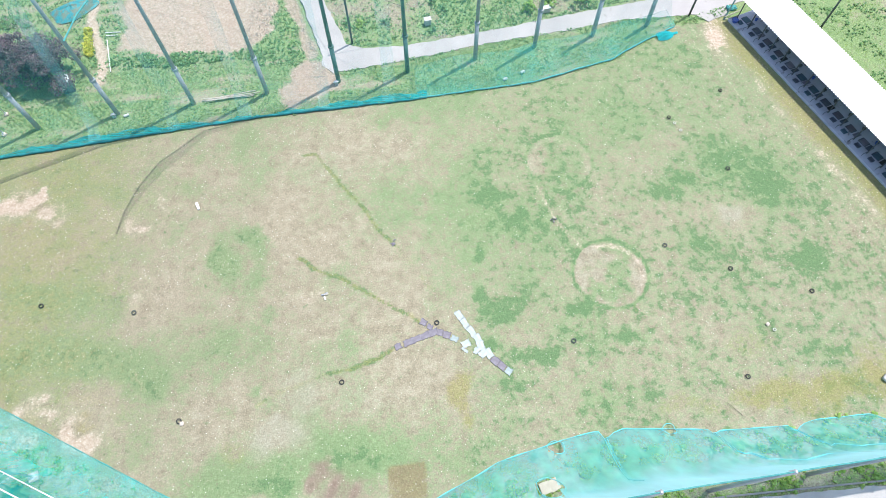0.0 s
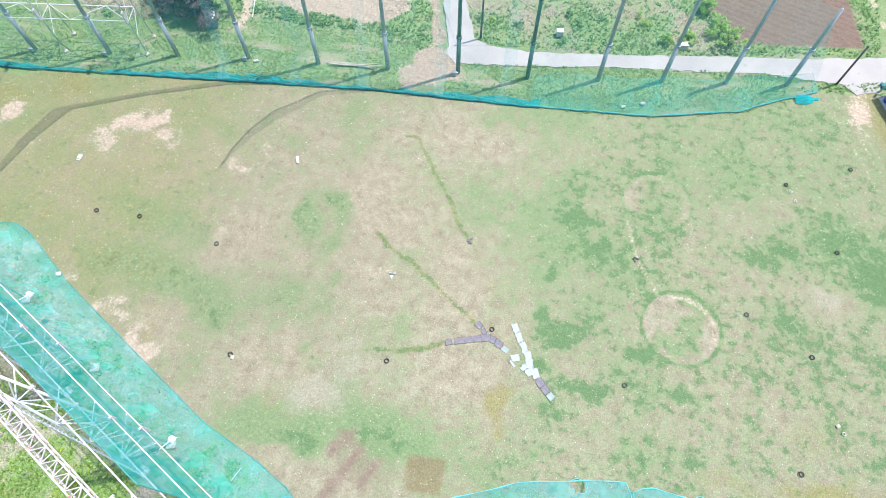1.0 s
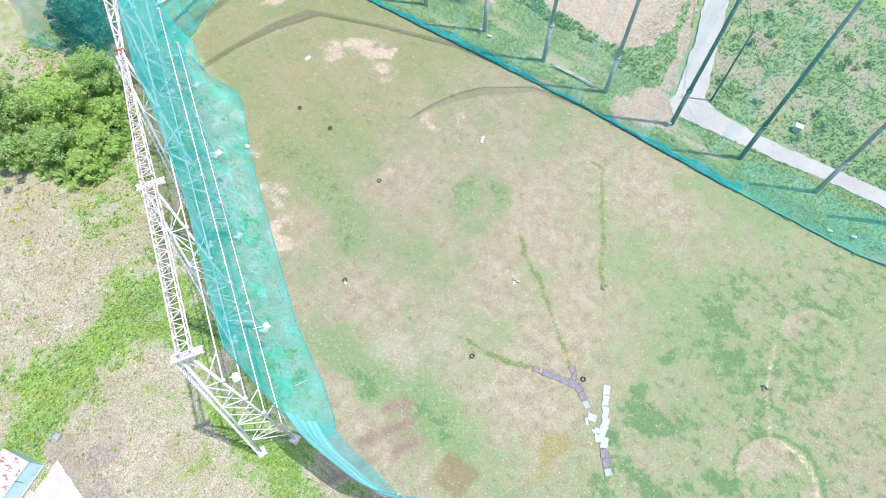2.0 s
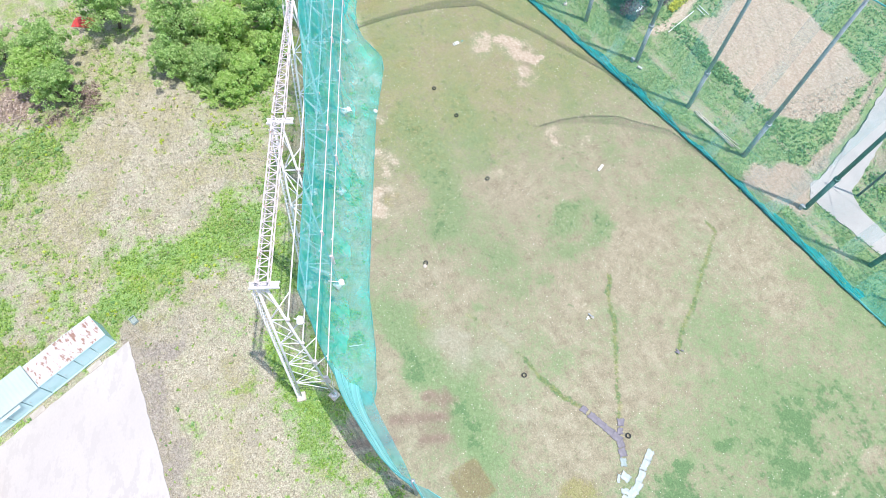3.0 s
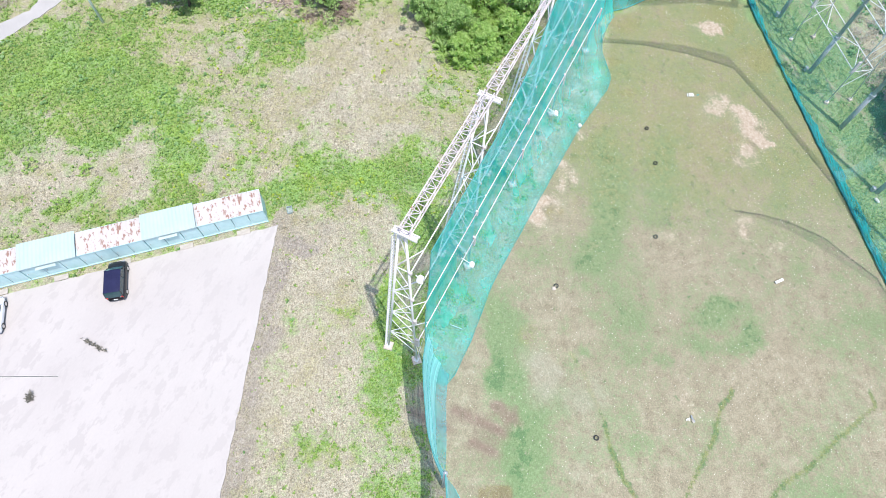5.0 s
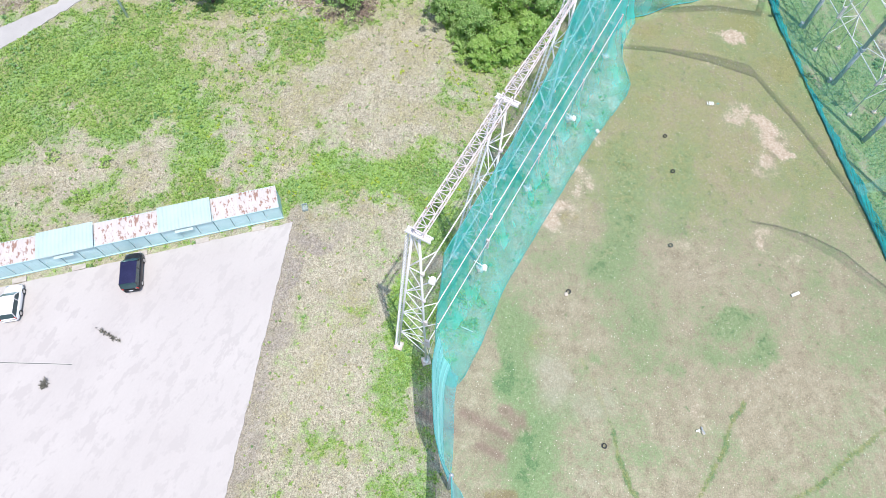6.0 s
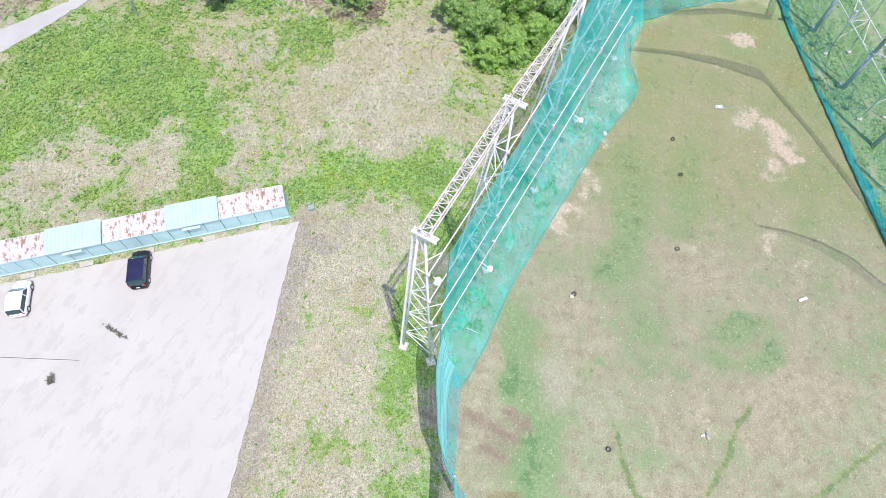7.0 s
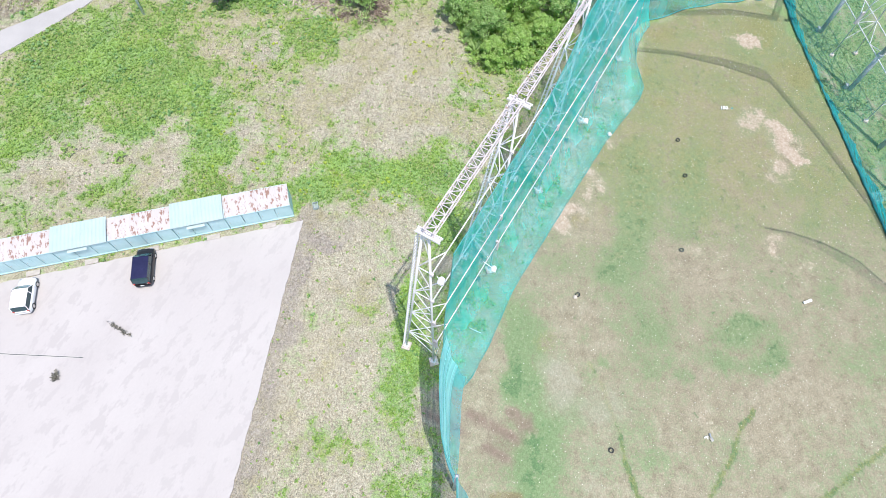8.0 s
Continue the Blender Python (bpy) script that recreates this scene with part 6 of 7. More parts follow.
def tee_shelter():
    t = thing("tee_shelter", stall(0, 0), "long open tee shelter with a white corrugated roof", "shelter", rz=RZ_S)
    # local x along the front, y behind it
    f = Build()
    f.box(pose(LEN / 2, 2.3, 0.06), LEN + 0.6, 4.9, 0.30, 0.03)
    f.done("floor_slab", TEE_FLOOR, t, "grey concrete tee floor")
    rows = []
    n = int(LEN / 0.055)
    for k in range(n + 1):
        x = -0.5 + (LEN + 1.0) * k / n
        c = 0.045 * math.sin(2 * math.pi * x / 0.33)
        rows.append([Vector((x, 0.10 + 0.02 * c, 3.25 + c)), Vector((x, 2.3, 3.39 + c)), Vector((x, 5.0, 3.55 + c))])
    Build().sheet(rows).done("roof_sheet", ROOF_WHITE, t, smooth_faces=True)
    end = None
    for k in range(0, n - 5, 6):
        x = -0.5 + (LEN + 1.0) * (k + 1.5) / n
        if end is None:
            end = Build().box(pose(0, 0, 0), 0.13, 0.12, 0.07, 0.01).done("ridge_end", ROOF_WHITE, t)
            ob = end
        else:
            ob = new("ridge_end", end.data)
            ob.parent = t
        ob.matrix_local = pose(x, 0.07, 3.29)
    for y, z in ((0.4, 3.12), (2.4, 3.24), (4.75, 3.40)):
        Build().box(pose(LEN / 2, y, z), LEN + 0.8, 0.08, 0.14, 0.01).done("purlin", POLE_DARK, t)
    for k in range(0, N_BAY + 1):
        for y, h in ((1.0, 3.15), (4.65, 3.36)):
            if y == 1.0 and k % 1 == 0:
                Build().box(pose(k * BAY, y, 0.2 + (h - 0.2) / 2), 0.1, 0.1, h - 0.2, 0.01).done("post", POLE_DARK, t)
            elif k % 2 == 0:
                Build().box(pose(k * BAY, y, 0.2 + (h - 0.2) / 2), 0.1, 0.1, h - 0.2, 0.01).done("post", POLE_DARK, t)
    wall = Build()
    wall.box(pose(LEN / 2, 4.73, 1.75), LEN + 0.2, 0.06, 3.1)
    wall.done("back_wall", SHED_BLUE, t, "pale sheet back wall")


tee_shelter()

for k in range(N_BAY):
    rnd = random.Random(300 + k)
    tm = (k + 0.5) * BAY
    m = thing("tee_mat", stall(tm - 0.22, 1.75, 0.21), "square artificial turf tee mat in a rubber frame", "tee mat", "tee mats", RZ_S + rnd.uniform(-3, 3))
    Build().box(pose(0, 0, 0.02), 1.05, 0.85, 0.04, 0.01).done("rubber_base", MAT_DARK, m)
    Build().box(pose(0.0, 0, 0.05), 0.80, 0.82, 0.03, 0.005).done("turf", (MAT_TEE, MAT_PURPLE, MAT_RED, MAT_DARK)[(k * 7 + k // 3) % 4], m, "worn turf")
    m = thing("ball_tray", stall(tm - 0.1 + rnd.uniform(-0.15, 0.15), 0.75, 0.21), "low dark ball tray at the front of a tee bay", "ball tray", "ball trays", RZ_S + rnd.uniform(-6, 6))
    b = Build()
    b.box(pose(0, 0, 0.02), 0.62, 0.48, 0.04)
    for sx, sy, px, py in ((0.62, 0.05, 0, 0.23), (0.62, 0.05, 0, -0.23), (0.05, 0.42, 0.29, 0), (0.05, 0.42, -0.29, 0)):
        b.box(pose(px, py, 0.07), sx, sy, 0.10)
    b.done("tray", MAT_DARK if k % 3 else MAT_TEE, m)
    m = thing("bay_divider", stall(k * BAY + 0.02, 0.55, 0.21), "low dark divider rail between tee bays", "divider", "bay dividers", RZ_S)
    b = Build()
    b.tube((0, -0.35, 0), (0, -0.35, 0.42), 0.03, seg=6)
    b.tube((0, 0.35, 0), (0, 0.35, 0.42), 0.03, seg=6)
    b.tube((0, -0.38, 0.42), (0, 0.38, 0.42), 0.03, seg=6)
    b.done("rail", POLE_DARK, m)
    m = thing("stance_mat", stall(tm + 0.66 + rnd.uniform(-0.08, 0.08), 1.75, 0.21), "dark rubber stance mat beside a tee mat", "mat", "stance mats", RZ_S + rnd.uniform(-4, 4))
    Build().box(pose(0, 0, 0.02), 0.5, 0.9, 0.035, 0.01).done("pad", (MAT_DARK, MAT_PURPLE, MAT_DARK, RUBBER)[k % 4], m)
    m = thing("ball_basket", stall(tm + 0.35 + rnd.uniform(-0.2, 0.2), 2.75 + rnd.uniform(-0.2, 0.2), 0.21), "small dark plastic ball basket on the tee floor", "basket", "ball baskets", RZ_S + rnd.uniform(-40, 40))
    b = Build()
    b.tube((0, 0, 0), (0, 0, 0.26), 0.13, 0.18, 10)
    b.tube((0, 0, 0.24), (0, 0, 0.28), 0.20, 0.20, 10)
    b.done("basket_body", BLUE_PLASTIC if k % 5 == 0 else POLE_DARK, m)
    if k % 2 == 0:
        m = thing("bench_seat", stall(tm + 0.5, 3.6, 0.21), "dark plastic seat at the back of a tee bay", "seat", "tee seats", RZ_S + rnd.uniform(-15, 15))
        Build().box(pose(0, 0, 0.42), 0.5, 0.48, 0.06, 0.02).done("seat", MAT_DARK, m)
        Build().box(pose(0, 0.22, 0.7, 10, 0, 0), 0.5, 0.05, 0.5, 0.02).done("backrest", MAT_DARK, m)
        for sx in (-0.2, 0.2):
            for sy in (-0.18, 0.18):
                Build().tube((sx, sy, 0), (sx, sy, 0.4), 0.02, seg=5).done("leg", POLE_DARK, m)

b = Build()
rs = random.Random(61)
for k in range(230):
    p = stall(rs.uniform(-1, LEN), rs.gauss(6.3, 0.35))
    s = rs.uniform(0.08, 0.3)
    b.box(pose(p.x, p.y, s * 0.2, rs.uniform(-20, 20), rs.uniform(-20, 20), rs.uniform(0, 180)), s * 1.4, s, s * 0.7, s * 0.16)
tagged(b.done("edging_stones", CONCRETE), "grey broken stones along the back of the shelter", "stones", kind="stuff")

m = thing("pipe_frame", (34.9, 58.5, 0), "leaning teal and pale pipe frame at the end of the shelter", "pipe frame")
Build().tube((0, 0, 0), (0.9, 1.3, 1.9), 0.09).done("leaning_post", POLE_GREEN, m)
Build().tube((0, 0.1, 0.35), (2.0, 0.7, 0.9), 0.06).done("pale_pipe", WOOD, m)
Build().tube((0.1, -0.1, 0.2), (1.7, 0.1, 0.5), 0.05).done("pale_pipe", WOOD, m)
m = thing("plastic_tub", (36.0, 57.9, 0.21), "blue plastic tub at the end of the shelter", "tub", rz=20)
b = Build()
b.tube((0, 0, 0), (0, 0, 0.35), 0.28, 0.36, 14)
b.tube((0, 0, 0.33), (0, 0, 0.38), 0.40, 0.40, 14)
b.done("tub_body", BLUE_PLASTIC, m)
m = thing("net_heap", (36.2, 60.4, 0), "crumpled heap of spare teal net", "net heap")
b = Build()
for k in range(9):
    r = random.Random(k)
    b.pipe([(r.uniform(-0.6, 0.6), r.uniform(-0.4, 0.4), 0.1 + 0.05 * i) for i in range(5)], 0.13)
b.done("net_folds", ROPE, m)


# ---------------------------------------------------------------- storage sheds by the car park
def shed(u0, u1, rusty):
    d = (SHED_B - SHED_A).normalized()
    p = SHED_A + d * u0
    rz = math.degrees(math.atan2(d.y, d.x))
    L, D, H = u1 - u0, 2.4, 2.25
    t = thing("storage_shed", (p.x, p.y, 0), "pale blue steel storage shed with a rust-flaked white roof" if rusty else "pale blue steel storage shed with a clean pale roof", "shed", "storage sheds", rz)
    # local x along the row, y towards the car park is positive, back is negative
    b = Build()
    b.box(pose(L / 2, -D / 2, 0.12), L - 0.04, D - 0.05, 0.24)
    b.box(pose(L / 2, -D + 0.05, H / 2 + 0.1), L - 0.04, 0.05, H)
    for x in (0.04, L - 0.04):
        b.box(pose(x, -D / 2, H / 2 + 0.1), 0.05, D - 0.1, H)
    b.done("body", SHED_BLUE, t)
    n = max(2, round(L / 1.6))
    w = L / n
    for k in range(n):
        dr = Build()
        dr.box(pose((k + 0.5) * w, -0.03, H / 2 + 0.1), w - 0.05, 0.05, H - 0.12, 0.01)
        o = dr.done("door", SHED_BLUE, t)
        Build().box(pose((k + 0.85) * w, 0.02, 1.15), 0.04, 0.05, 0.22, 0.01).done("handle", CHROME, o)
        for j in (2,):
            Build().box(pose((k + j / 4) * w, 0.0, H / 2 + 0.1), 0.03, 0.02, H - 0.3).done("rib", SHED_BLUE, o)
    Build().box(pose(L / 2, 0.0, 0.1), L, 0.12, 0.16, 0.02).done("sill", SHED_BLUE, t)
    oh = 0.05 if rusty else 0.18
    z0 = H + (0.10 if rusty else 0.28)
    rows = []
    k = int(L / 0.06)
    for i in range(k + 1):
        x = -0.02 + (L + 0.04) * i / k
        c = (0.012 if rusty else 0.02) * math.sin(2 * math.pi * x / 0.36)
        rows.append([Vector((x, oh - (0.55 if rusty else 0.0) * 0, z0 - 0.06 + c)), Vector((x, -D / 2, z0 + 0.03 + c)), Vector((x, -D - oh, z0 + 0.05 + c))])
    Build().sheet(rows).done("roof_sheet", RUST_ROOF if rusty else SHED_ROOF, t, "rust-flaked roof sheet" if rusty else "clean pale roof sheet", True)
    for y in (oh, -D - oh):
        Build().box(pose(L / 2, y, z0 - 0.1 if y > 0 else z0), L, 0.04, 0.1).done("fascia", SHED_BLUE if rusty else SHED_ROOF, t)
    if not rusty:
        Build().box(pose(L * 0.55, 0.22, z0 - 0.42, -12, 0, 0), L * 0.35, 0.34, 0.03, 0.01).done("awning", SHED_ROOF, t)


EDGES = [0.0, 6.45, 11.5, 17.5, 22.7, 28.6, 33.9, 39.9, 45.2]
for i, (a, b_) in enumerate(zip(EDGES, EDGES[1:])):
    shed(a, b_ - 0.04, i % 2 == 0)
SHED_D = (SHED_B - SHED_A).normalized()
SHED_F = Vector((-SHED_D.y, SHED_D.x))
for u in (2.6, 8.2, 14.2, 20.0, 25.5):
    p = SHED_A + SHED_D * u + SHED_F * 0.55
    m = thing("step_slab", (p.x, p.y, 0.02), "pale concrete step in front of a shed door", "step", "shed steps", math.degrees(math.atan2(SHED_D.y, SHED_D.x)))
    Build().box(pose(0, 0, 0.03), 1.3, 0.55, 0.10, 0.02).done("slab", STEP_STONE, m)


t = thing("plastic_crate", (-29.1, -17.1, 0), "pale blue plastic crate in the weeds beside the sheds", "crate", rz=20)
b = Build()
b.box(pose(0, 0, 0.04), 0.75, 0.55, 0.06, 0.02)
for sx, sy, px_, py_ in ((0.75, 0.05, 0, 0.26), (0.75, 0.05, 0, -0.26), (0.05, 0.5, 0.35, 0), (0.05, 0.5, -0.35, 0)):
    b.box(pose(px_, py_, 0.2), sx, sy, 0.32, 0.01)
b.done("crate_body", MAT_GREY, t)


# ---------------------------------------------------------------- cars
def car(at, rz, label, L, W, H, hood, tail, paint, roof_paint, rims):
    """A small car, front towards local +x."""
    t = thing("car", (*at, 0.03), label, "car", "parked cars", rz)
    hx, hy = L / 2, W / 2
    wb = L * 0.31

    def ring(x, zlo, zhi, w, crown):
        """Section across the body at x."""
        pts = [(-w * 0.92, zlo), (-w, zlo + 0.15), (-w, zhi - 0.16), (-w * 0.94, zhi - 0.04), (-w * 0.6, zhi + crown * 0.7), (0, zhi + crown),
               (w * 0.6, zhi + crown * 0.7), (w * 0.94, zhi - 0.04), (w, zhi - 0.16), (w, zlo + 0.15), (w * 0.92, zlo)]
        return [Vector((x, y, z)) for y, z in pts]

    belt = H * 0.56
    b = Build()
    secs = [(-hx, 0.36, belt - 0.12, hy * 0.80, 0.0), (-hx + 0.10, 0.26, belt - 0.02, hy * 0.93, 0.01), (-hx + 0.5, 0.22, belt, hy, 0.02), (0, 0.22, belt, hy, 0.02),
            (hx - hood - 0.1, 0.22, belt - 0.02, hy, 0.03), (hx - hood * 0.5, 0.22, belt - 0.08, hy * 0.98, 0.04), (hx - 0.16, 0.26, belt - 0.17, hy * 0.92, 0.03), (hx, 0.36, belt - 0.30, hy * 0.76, 0.0)]
    b.sheet([ring(*s) for s in secs])
    b.f.append(tuple(range(11)))
    b.f.append(tuple(reversed(range(7 * 11, 8 * 11))))
    b.done("body", paint, t, smooth_faces=True)

    def green(x, w, z):
        return Vector((x, w, z))

    # cabin: glass all round, with the roof and pillars in paint
    x0, x1, x2, x3 = -hx + 0.08, -hx + tail, hx - hood - 0.52, hx - hood + 0.10
    wl, wu = hy * 0.95, hy * 0.90
    zt = H
    lower = [(x0 + 0.05, wl, belt - 0.02), (x3, wl * 0.94, belt - 0.03)]
    Build().sheet([[(x3, -wl * 0.92, belt), (x3 + 0.03, 0, belt + 0.01), (x3, wl * 0.92, belt)], [(x2 + 0.04, -wu * 0.97, zt - 0.05), (x2 + 0.06, 0, zt - 0.02), (x2 + 0.04, wu * 0.97, zt - 0.05)]]).done("windscreen", GLASS_TEAL, t, "sloping windscreen", True)
    Build().sheet([[(x1, -wu * 0.97, zt - 0.06), (x1 - 0.02, 0, zt - 0.03), (x1, wu * 0.97, zt - 0.06)], [(x0, -wl * 0.95, belt), (x0 - 0.03, 0, belt), (x0, wl * 0.95, belt)]]).done("rear_window", GLASS_DARK, t, "rear window", True)
    for s in (-1, 1):
        Build().sheet([[(x0 + 0.02, s * wl * 0.97, belt - 0.01), (x3, s * wl * 0.95, belt - 0.01)], [(x1, s * wu, zt - 0.07), (x2 + 0.03, s * wu, zt - 0.07)]]).done("side_window", GLASS_DARK, t)
        for xa, xb in ((x0, x1), (x3, x2 + 0.04), (-0.05, -0.05)):
            Build().tube((xa, s * wl * 0.97, belt - 0.01), (xb, s * wu * 1.0, zt - 0.06), 0.035, seg=5).done("pillar", paint, t)
        Build().box(pose(x3 - 0.25, s * (hy + 0.07), belt + 0.08), 0.12, 0.18, 0.14, 0.03).done("wing_mirror", paint, t)
        Build().box(pose(hx - 0.12, s * hy * 0.66, belt - 0.26, 0, 0, -s * 14), 0.16, 0.34, 0.14, 0.03).done("headlamp", CHROME, t)
        Build().box(pose(-hx + 0.07, s * hy * 0.80, belt - 0.10), 0.08, 0.16, 0.30, 0.02).done("tail_lamp", LAMP_RED, t)
    n = 8
    rows = []
    for i in range(n + 1):
        x = x1 - 0.05 + (x2 + 0.1 - x1) * i / n
        e = 0.05 * (abs(2 * i / n - 1) ** 4)
        rows.append([Vector((x, wu * q, zt - e - 0.07 * abs(q) ** 4)) for q in (-1, -0.85, -0.5, 0, 0.5, 0.85, 1)])
    Build().sheet(rows).done("roof", roof_paint, t, smooth_faces=True)
    for x in (-wb, wb):
        for s in (-1, 1):
            w = Build()
            w.tube((x, s * (hy - 0.2), 0.29), (x, s * (hy + 0.01), 0.29), 0.29, seg=18)
            o = w.done("wheel", RUBBER, t, smooth_faces=False)
            r = Build()
            r.tube((x, s * (hy + 0.01), 0.29), (x, s * (hy + 0.03), 0.29), 0.18, 0.15, 14)
            r.done("rim", rims, o)
    Build().box(pose(hx - 0.02, 0, 0.42), 0.10, W * 0.8, 0.16, 0.04).done("front_bumper", paint, t)
    Build().box(pose(-hx + 0.02, 0, 0.42), 0.12, W * 0.82, 0.18, 0.04).done("rear_bumper", paint, t)
    Build().box(pose(-hx - 0.035, 0, 0.62), 0.015, 0.34, 0.17).done("plate_bar", PLASTIC_WHITE, t, "blank pale number plate")
    return t


car((-19.85, -31.75), 196.0, "dark navy boxy compact car facing the sheds", 3.95, 1.68, 1.62, 0.85, 0.35, CAR_BLACK, CAR_NAVY, CHROME)
car((-15.45, -41.85), 197.0, "white compact hatchback parked facing the sheds", 3.6, 1.62, 1.48, 1.0, 0.28, CAR_WHITE, CAR_WHITE, CHROME)

# weeds sprouting from joints of the car park, and a barred strip added as a thin dark line
for k, (x, y, a, n) in enumerate(((-13.6, -32.0, 70, 34), (-8.5, -36.0, 20, 26))):
    r = np.random.default_rng(500 + k)
    s = r.normal(0, 0.65 if k == 0 else 0.22, n)
    q = r.normal(0, 0.03 if k == 0 else 0.14, n) + (0.12 * r.normal(0, 1, n) * (s > 0.3) if k == 0 else 0)
    c, d_ = math.cos(radians(a)), math.sin(radians(a))
    pts = np.stack([x + c * s - d_ * q, y + d_ * s + c * q, 0 * s + 0.03], -1)
    tufts("joint_weed", pts, (0.16, 0.42), 7, LEAF_WITHERED, "dry dark weed growing from a car park joint", "weed", (0.5, 1.3), 0.1, 40 + k)
m = thing("dark_line", (-10.2, -38.3, 0.03), "narrow dark line across the car park", "drain", rz=math.degrees(math.atan2(7.6, -0.7)))
Build().box(pose(0, 0, 0.005), 8.0, 0.14, 0.03).done("line_base", CONCRETE, m)
for k in range(40):
    Build().box(pose(-3.9 + 0.2 * k, 0, 0.022), 0.185, 0.07, 0.012).done("dark_bar", POLE_DARK, m)


# ---------------------------------------------------------------- things on the field
def tyre(x, y, label, material, tilt=(0, 0), r=0.19, w=0.048):
    b = Build()
    n, m_ = 22, 8
    for i in range(n):
        a = 2 * math.pi * i / n
        for j in range(m_):
            q = 2 * math.pi * j / m_
            rr = r + w * math.cos(q)
            b.v.append((rr * math.cos(a), rr * math.sin(a), w * 1.15 * math.sin(q)))
    for i in range(n):
        for j in range(m_):
            i1, j1 = (i + 1) % n, (j + 1) % m_
            b.f.append((i * m_ + j, i1 * m_ + j, i1 * m_ + j1, i * m_ + j1))
    ob = b.done("tyre", material, smooth_faces=True)
    ob.matrix_world = pose(x, y, 0.10 + 0.2 * math.sin(radians(abs(tilt[0]))), tilt[0], 0, tilt[1])
    return tagged(ob, label, "tyre", "target tyres")


for x, y in ((-9.1, 13.4), (-0.6, 19.0), (27.4, 13.8), (28.2, 24.5), (35.5, 22.1), (30.5, 36.3), (25.4, 43.2), (32.0, 47.1), (-42.9, 20.2), (-38.3, 20.8)):
    tyre(x, y, "black car tyre lying on the turf", RUBBER)
for x, y in ((-29.3, 20.1), (12.1, 17.2), (22.2, 27.1)):
    tyre(x, y, "dusty grey car tyre lying on the turf", TYRE_GREY)
tyre(-23.0, 10.0, "black car tyre leaning on a pale stone", RUBBER, (28, 40))
for x, y in ((25.9, 42.4), (26.4, 41.4), (30.9, 18.2)):
    tyre(x, y, "small white painted tyre on the turf", TYRE_WHITE, r=0.14, w=0.035)


def mat_piece(x, y, rz, sx, sy, material, label):
    """A limp piece of matting lying on the grass."""
    rnd = random.Random(int(100 * x + 7 * y))
    n = 7
    sx, sy = 1.1 * sx, 1.05 * sy
    top, rows = [], []
    for i in range(n):
        row = []
        for j in range(n):
            u, v = i / (n - 1) - 0.5, j / (n - 1) - 0.5
            e = 0.06 if i in (0, n - 1) or j in (0, n - 1) else 0.0
            row.append(Vector((u * sx + rnd.uniform(-e, e), v * sy + rnd.uniform(-e, e), 0.03 + 0.012 * math.sin(5 * u + x) * math.cos(4 * v + y) + rnd.uniform(0, 0.012))))
        rows.append(row)
    b = Build().sheet(rows)
    s = len(b.v)
    rim = [i * n for i in range(n)] + [(n - 1) * n + j for j in range(1, n)] + [i * n + n - 1 for i in range(n - 2, -1, -1)] + [j for j in range(n - 2, 0, -1)]
    for k in rim:
        b.v.append(Vector(b.v[k]) - Vector((0, 0, 0.12)))
    for k in range(len(rim)):
        k1 = (k + 1) % len(rim)
        b.f.append((rim[k], s + k, s + k1, rim[k1]))
    ob = b.done("turf_mat", material, smooth_faces=True)
    ob.matrix_world = pose(x, y, 0, 0, 0, rz)
    tagged(ob, label, "mat", "old mats on the field")


PURPLE, PALE = "faded purple-grey mat laid on the turf", "bleached pale mat laid on the turf"
for k in range(4):
    mat_piece(-0.95 - 0.76 * k, 18.05 - 0.31 * k, 22 + (k % 2) * 3, 0.86, 0.60, MAT_PURPLE, PURPLE)
mat_piece(-4.15, 16.72, 28, 0.55, 0.6, MAT_PURPLE, PURPLE)
mat_piece(-1.85, 19.05, -30, 0.62, 0.56, MAT_PURPLE, PURPLE)
mat_piece(-1.25, 18.6, -32, 0.5, 0.42, MAT_PURPLE, PURPLE)
mat_piece(-0.3, 18.05, -12, 0.55, 0.6, MAT_PURPLE, PURPLE)
mat_piece(0.35, 17.8, -14, 0.66, 0.60, MAT_PURPLE, PURPLE)
mat_piece(1.05, 17.45, -24, 0.62, 0.5, MAT_GREY, "grey-green mat laid on the turf")
for x, y, r, sx, sy in ((1.5, 19.75, 122, 0.86, 0.56), (2.02, 18.95, 120, 0.86, 0.52), (2.62, 18.15, 124, 0.9, 0.54), (3.2, 17.42, 118, 0.86, 0.62), (3.45, 16.75, 105, 0.84, 0.66), (3.05, 16.3, 60, 0.55, 0.42), (3.7, 16.05, 40, 0.8, 0.62), (4.2, 16.05, 122, 0.86, 0.6), (2.1, 16.95, 25, 0.72, 0.62), (1.95, 16.35, -40, 0.66, 0.24)):
    mat_piece(x, y, r, sx, sy, MAT_WHITE, PALE)
mat_piece(4.75, 15.35, -42, 0.7, 0.62, MAT_PURPLE, PURPLE)
mat_piece(5.35, 14.85, -42, 0.66, 0.58, MAT_PURPLE, PURPLE)
mat_piece(5.9, 14.4, -42, 0.55, 0.6, MAT_GREY, "grey-green mat laid on the turf")


def marker_heap(x, y, seed, label, mats):
    """A distance marker that has fallen into a small heap of boards and stones."""
    t = thing("fallen_marker", (x, y, 0), label, "marker", "field markers", seed * 37)
    r = random.Random(seed)
    for k in range(5):
        Build().box(pose(r.uniform(-0.3, 0.3), r.uniform(-0.25, 0.25), 0.06 + 0.03 * k, r.uniform(-20, 20), r.uniform(-20, 20), r.uniform(0, 180)), r.uniform(0.15, 0.4), r.uniform(0.08, 0.2), 0.06, 0.015).done("piece", mats[k % len(mats)], t)


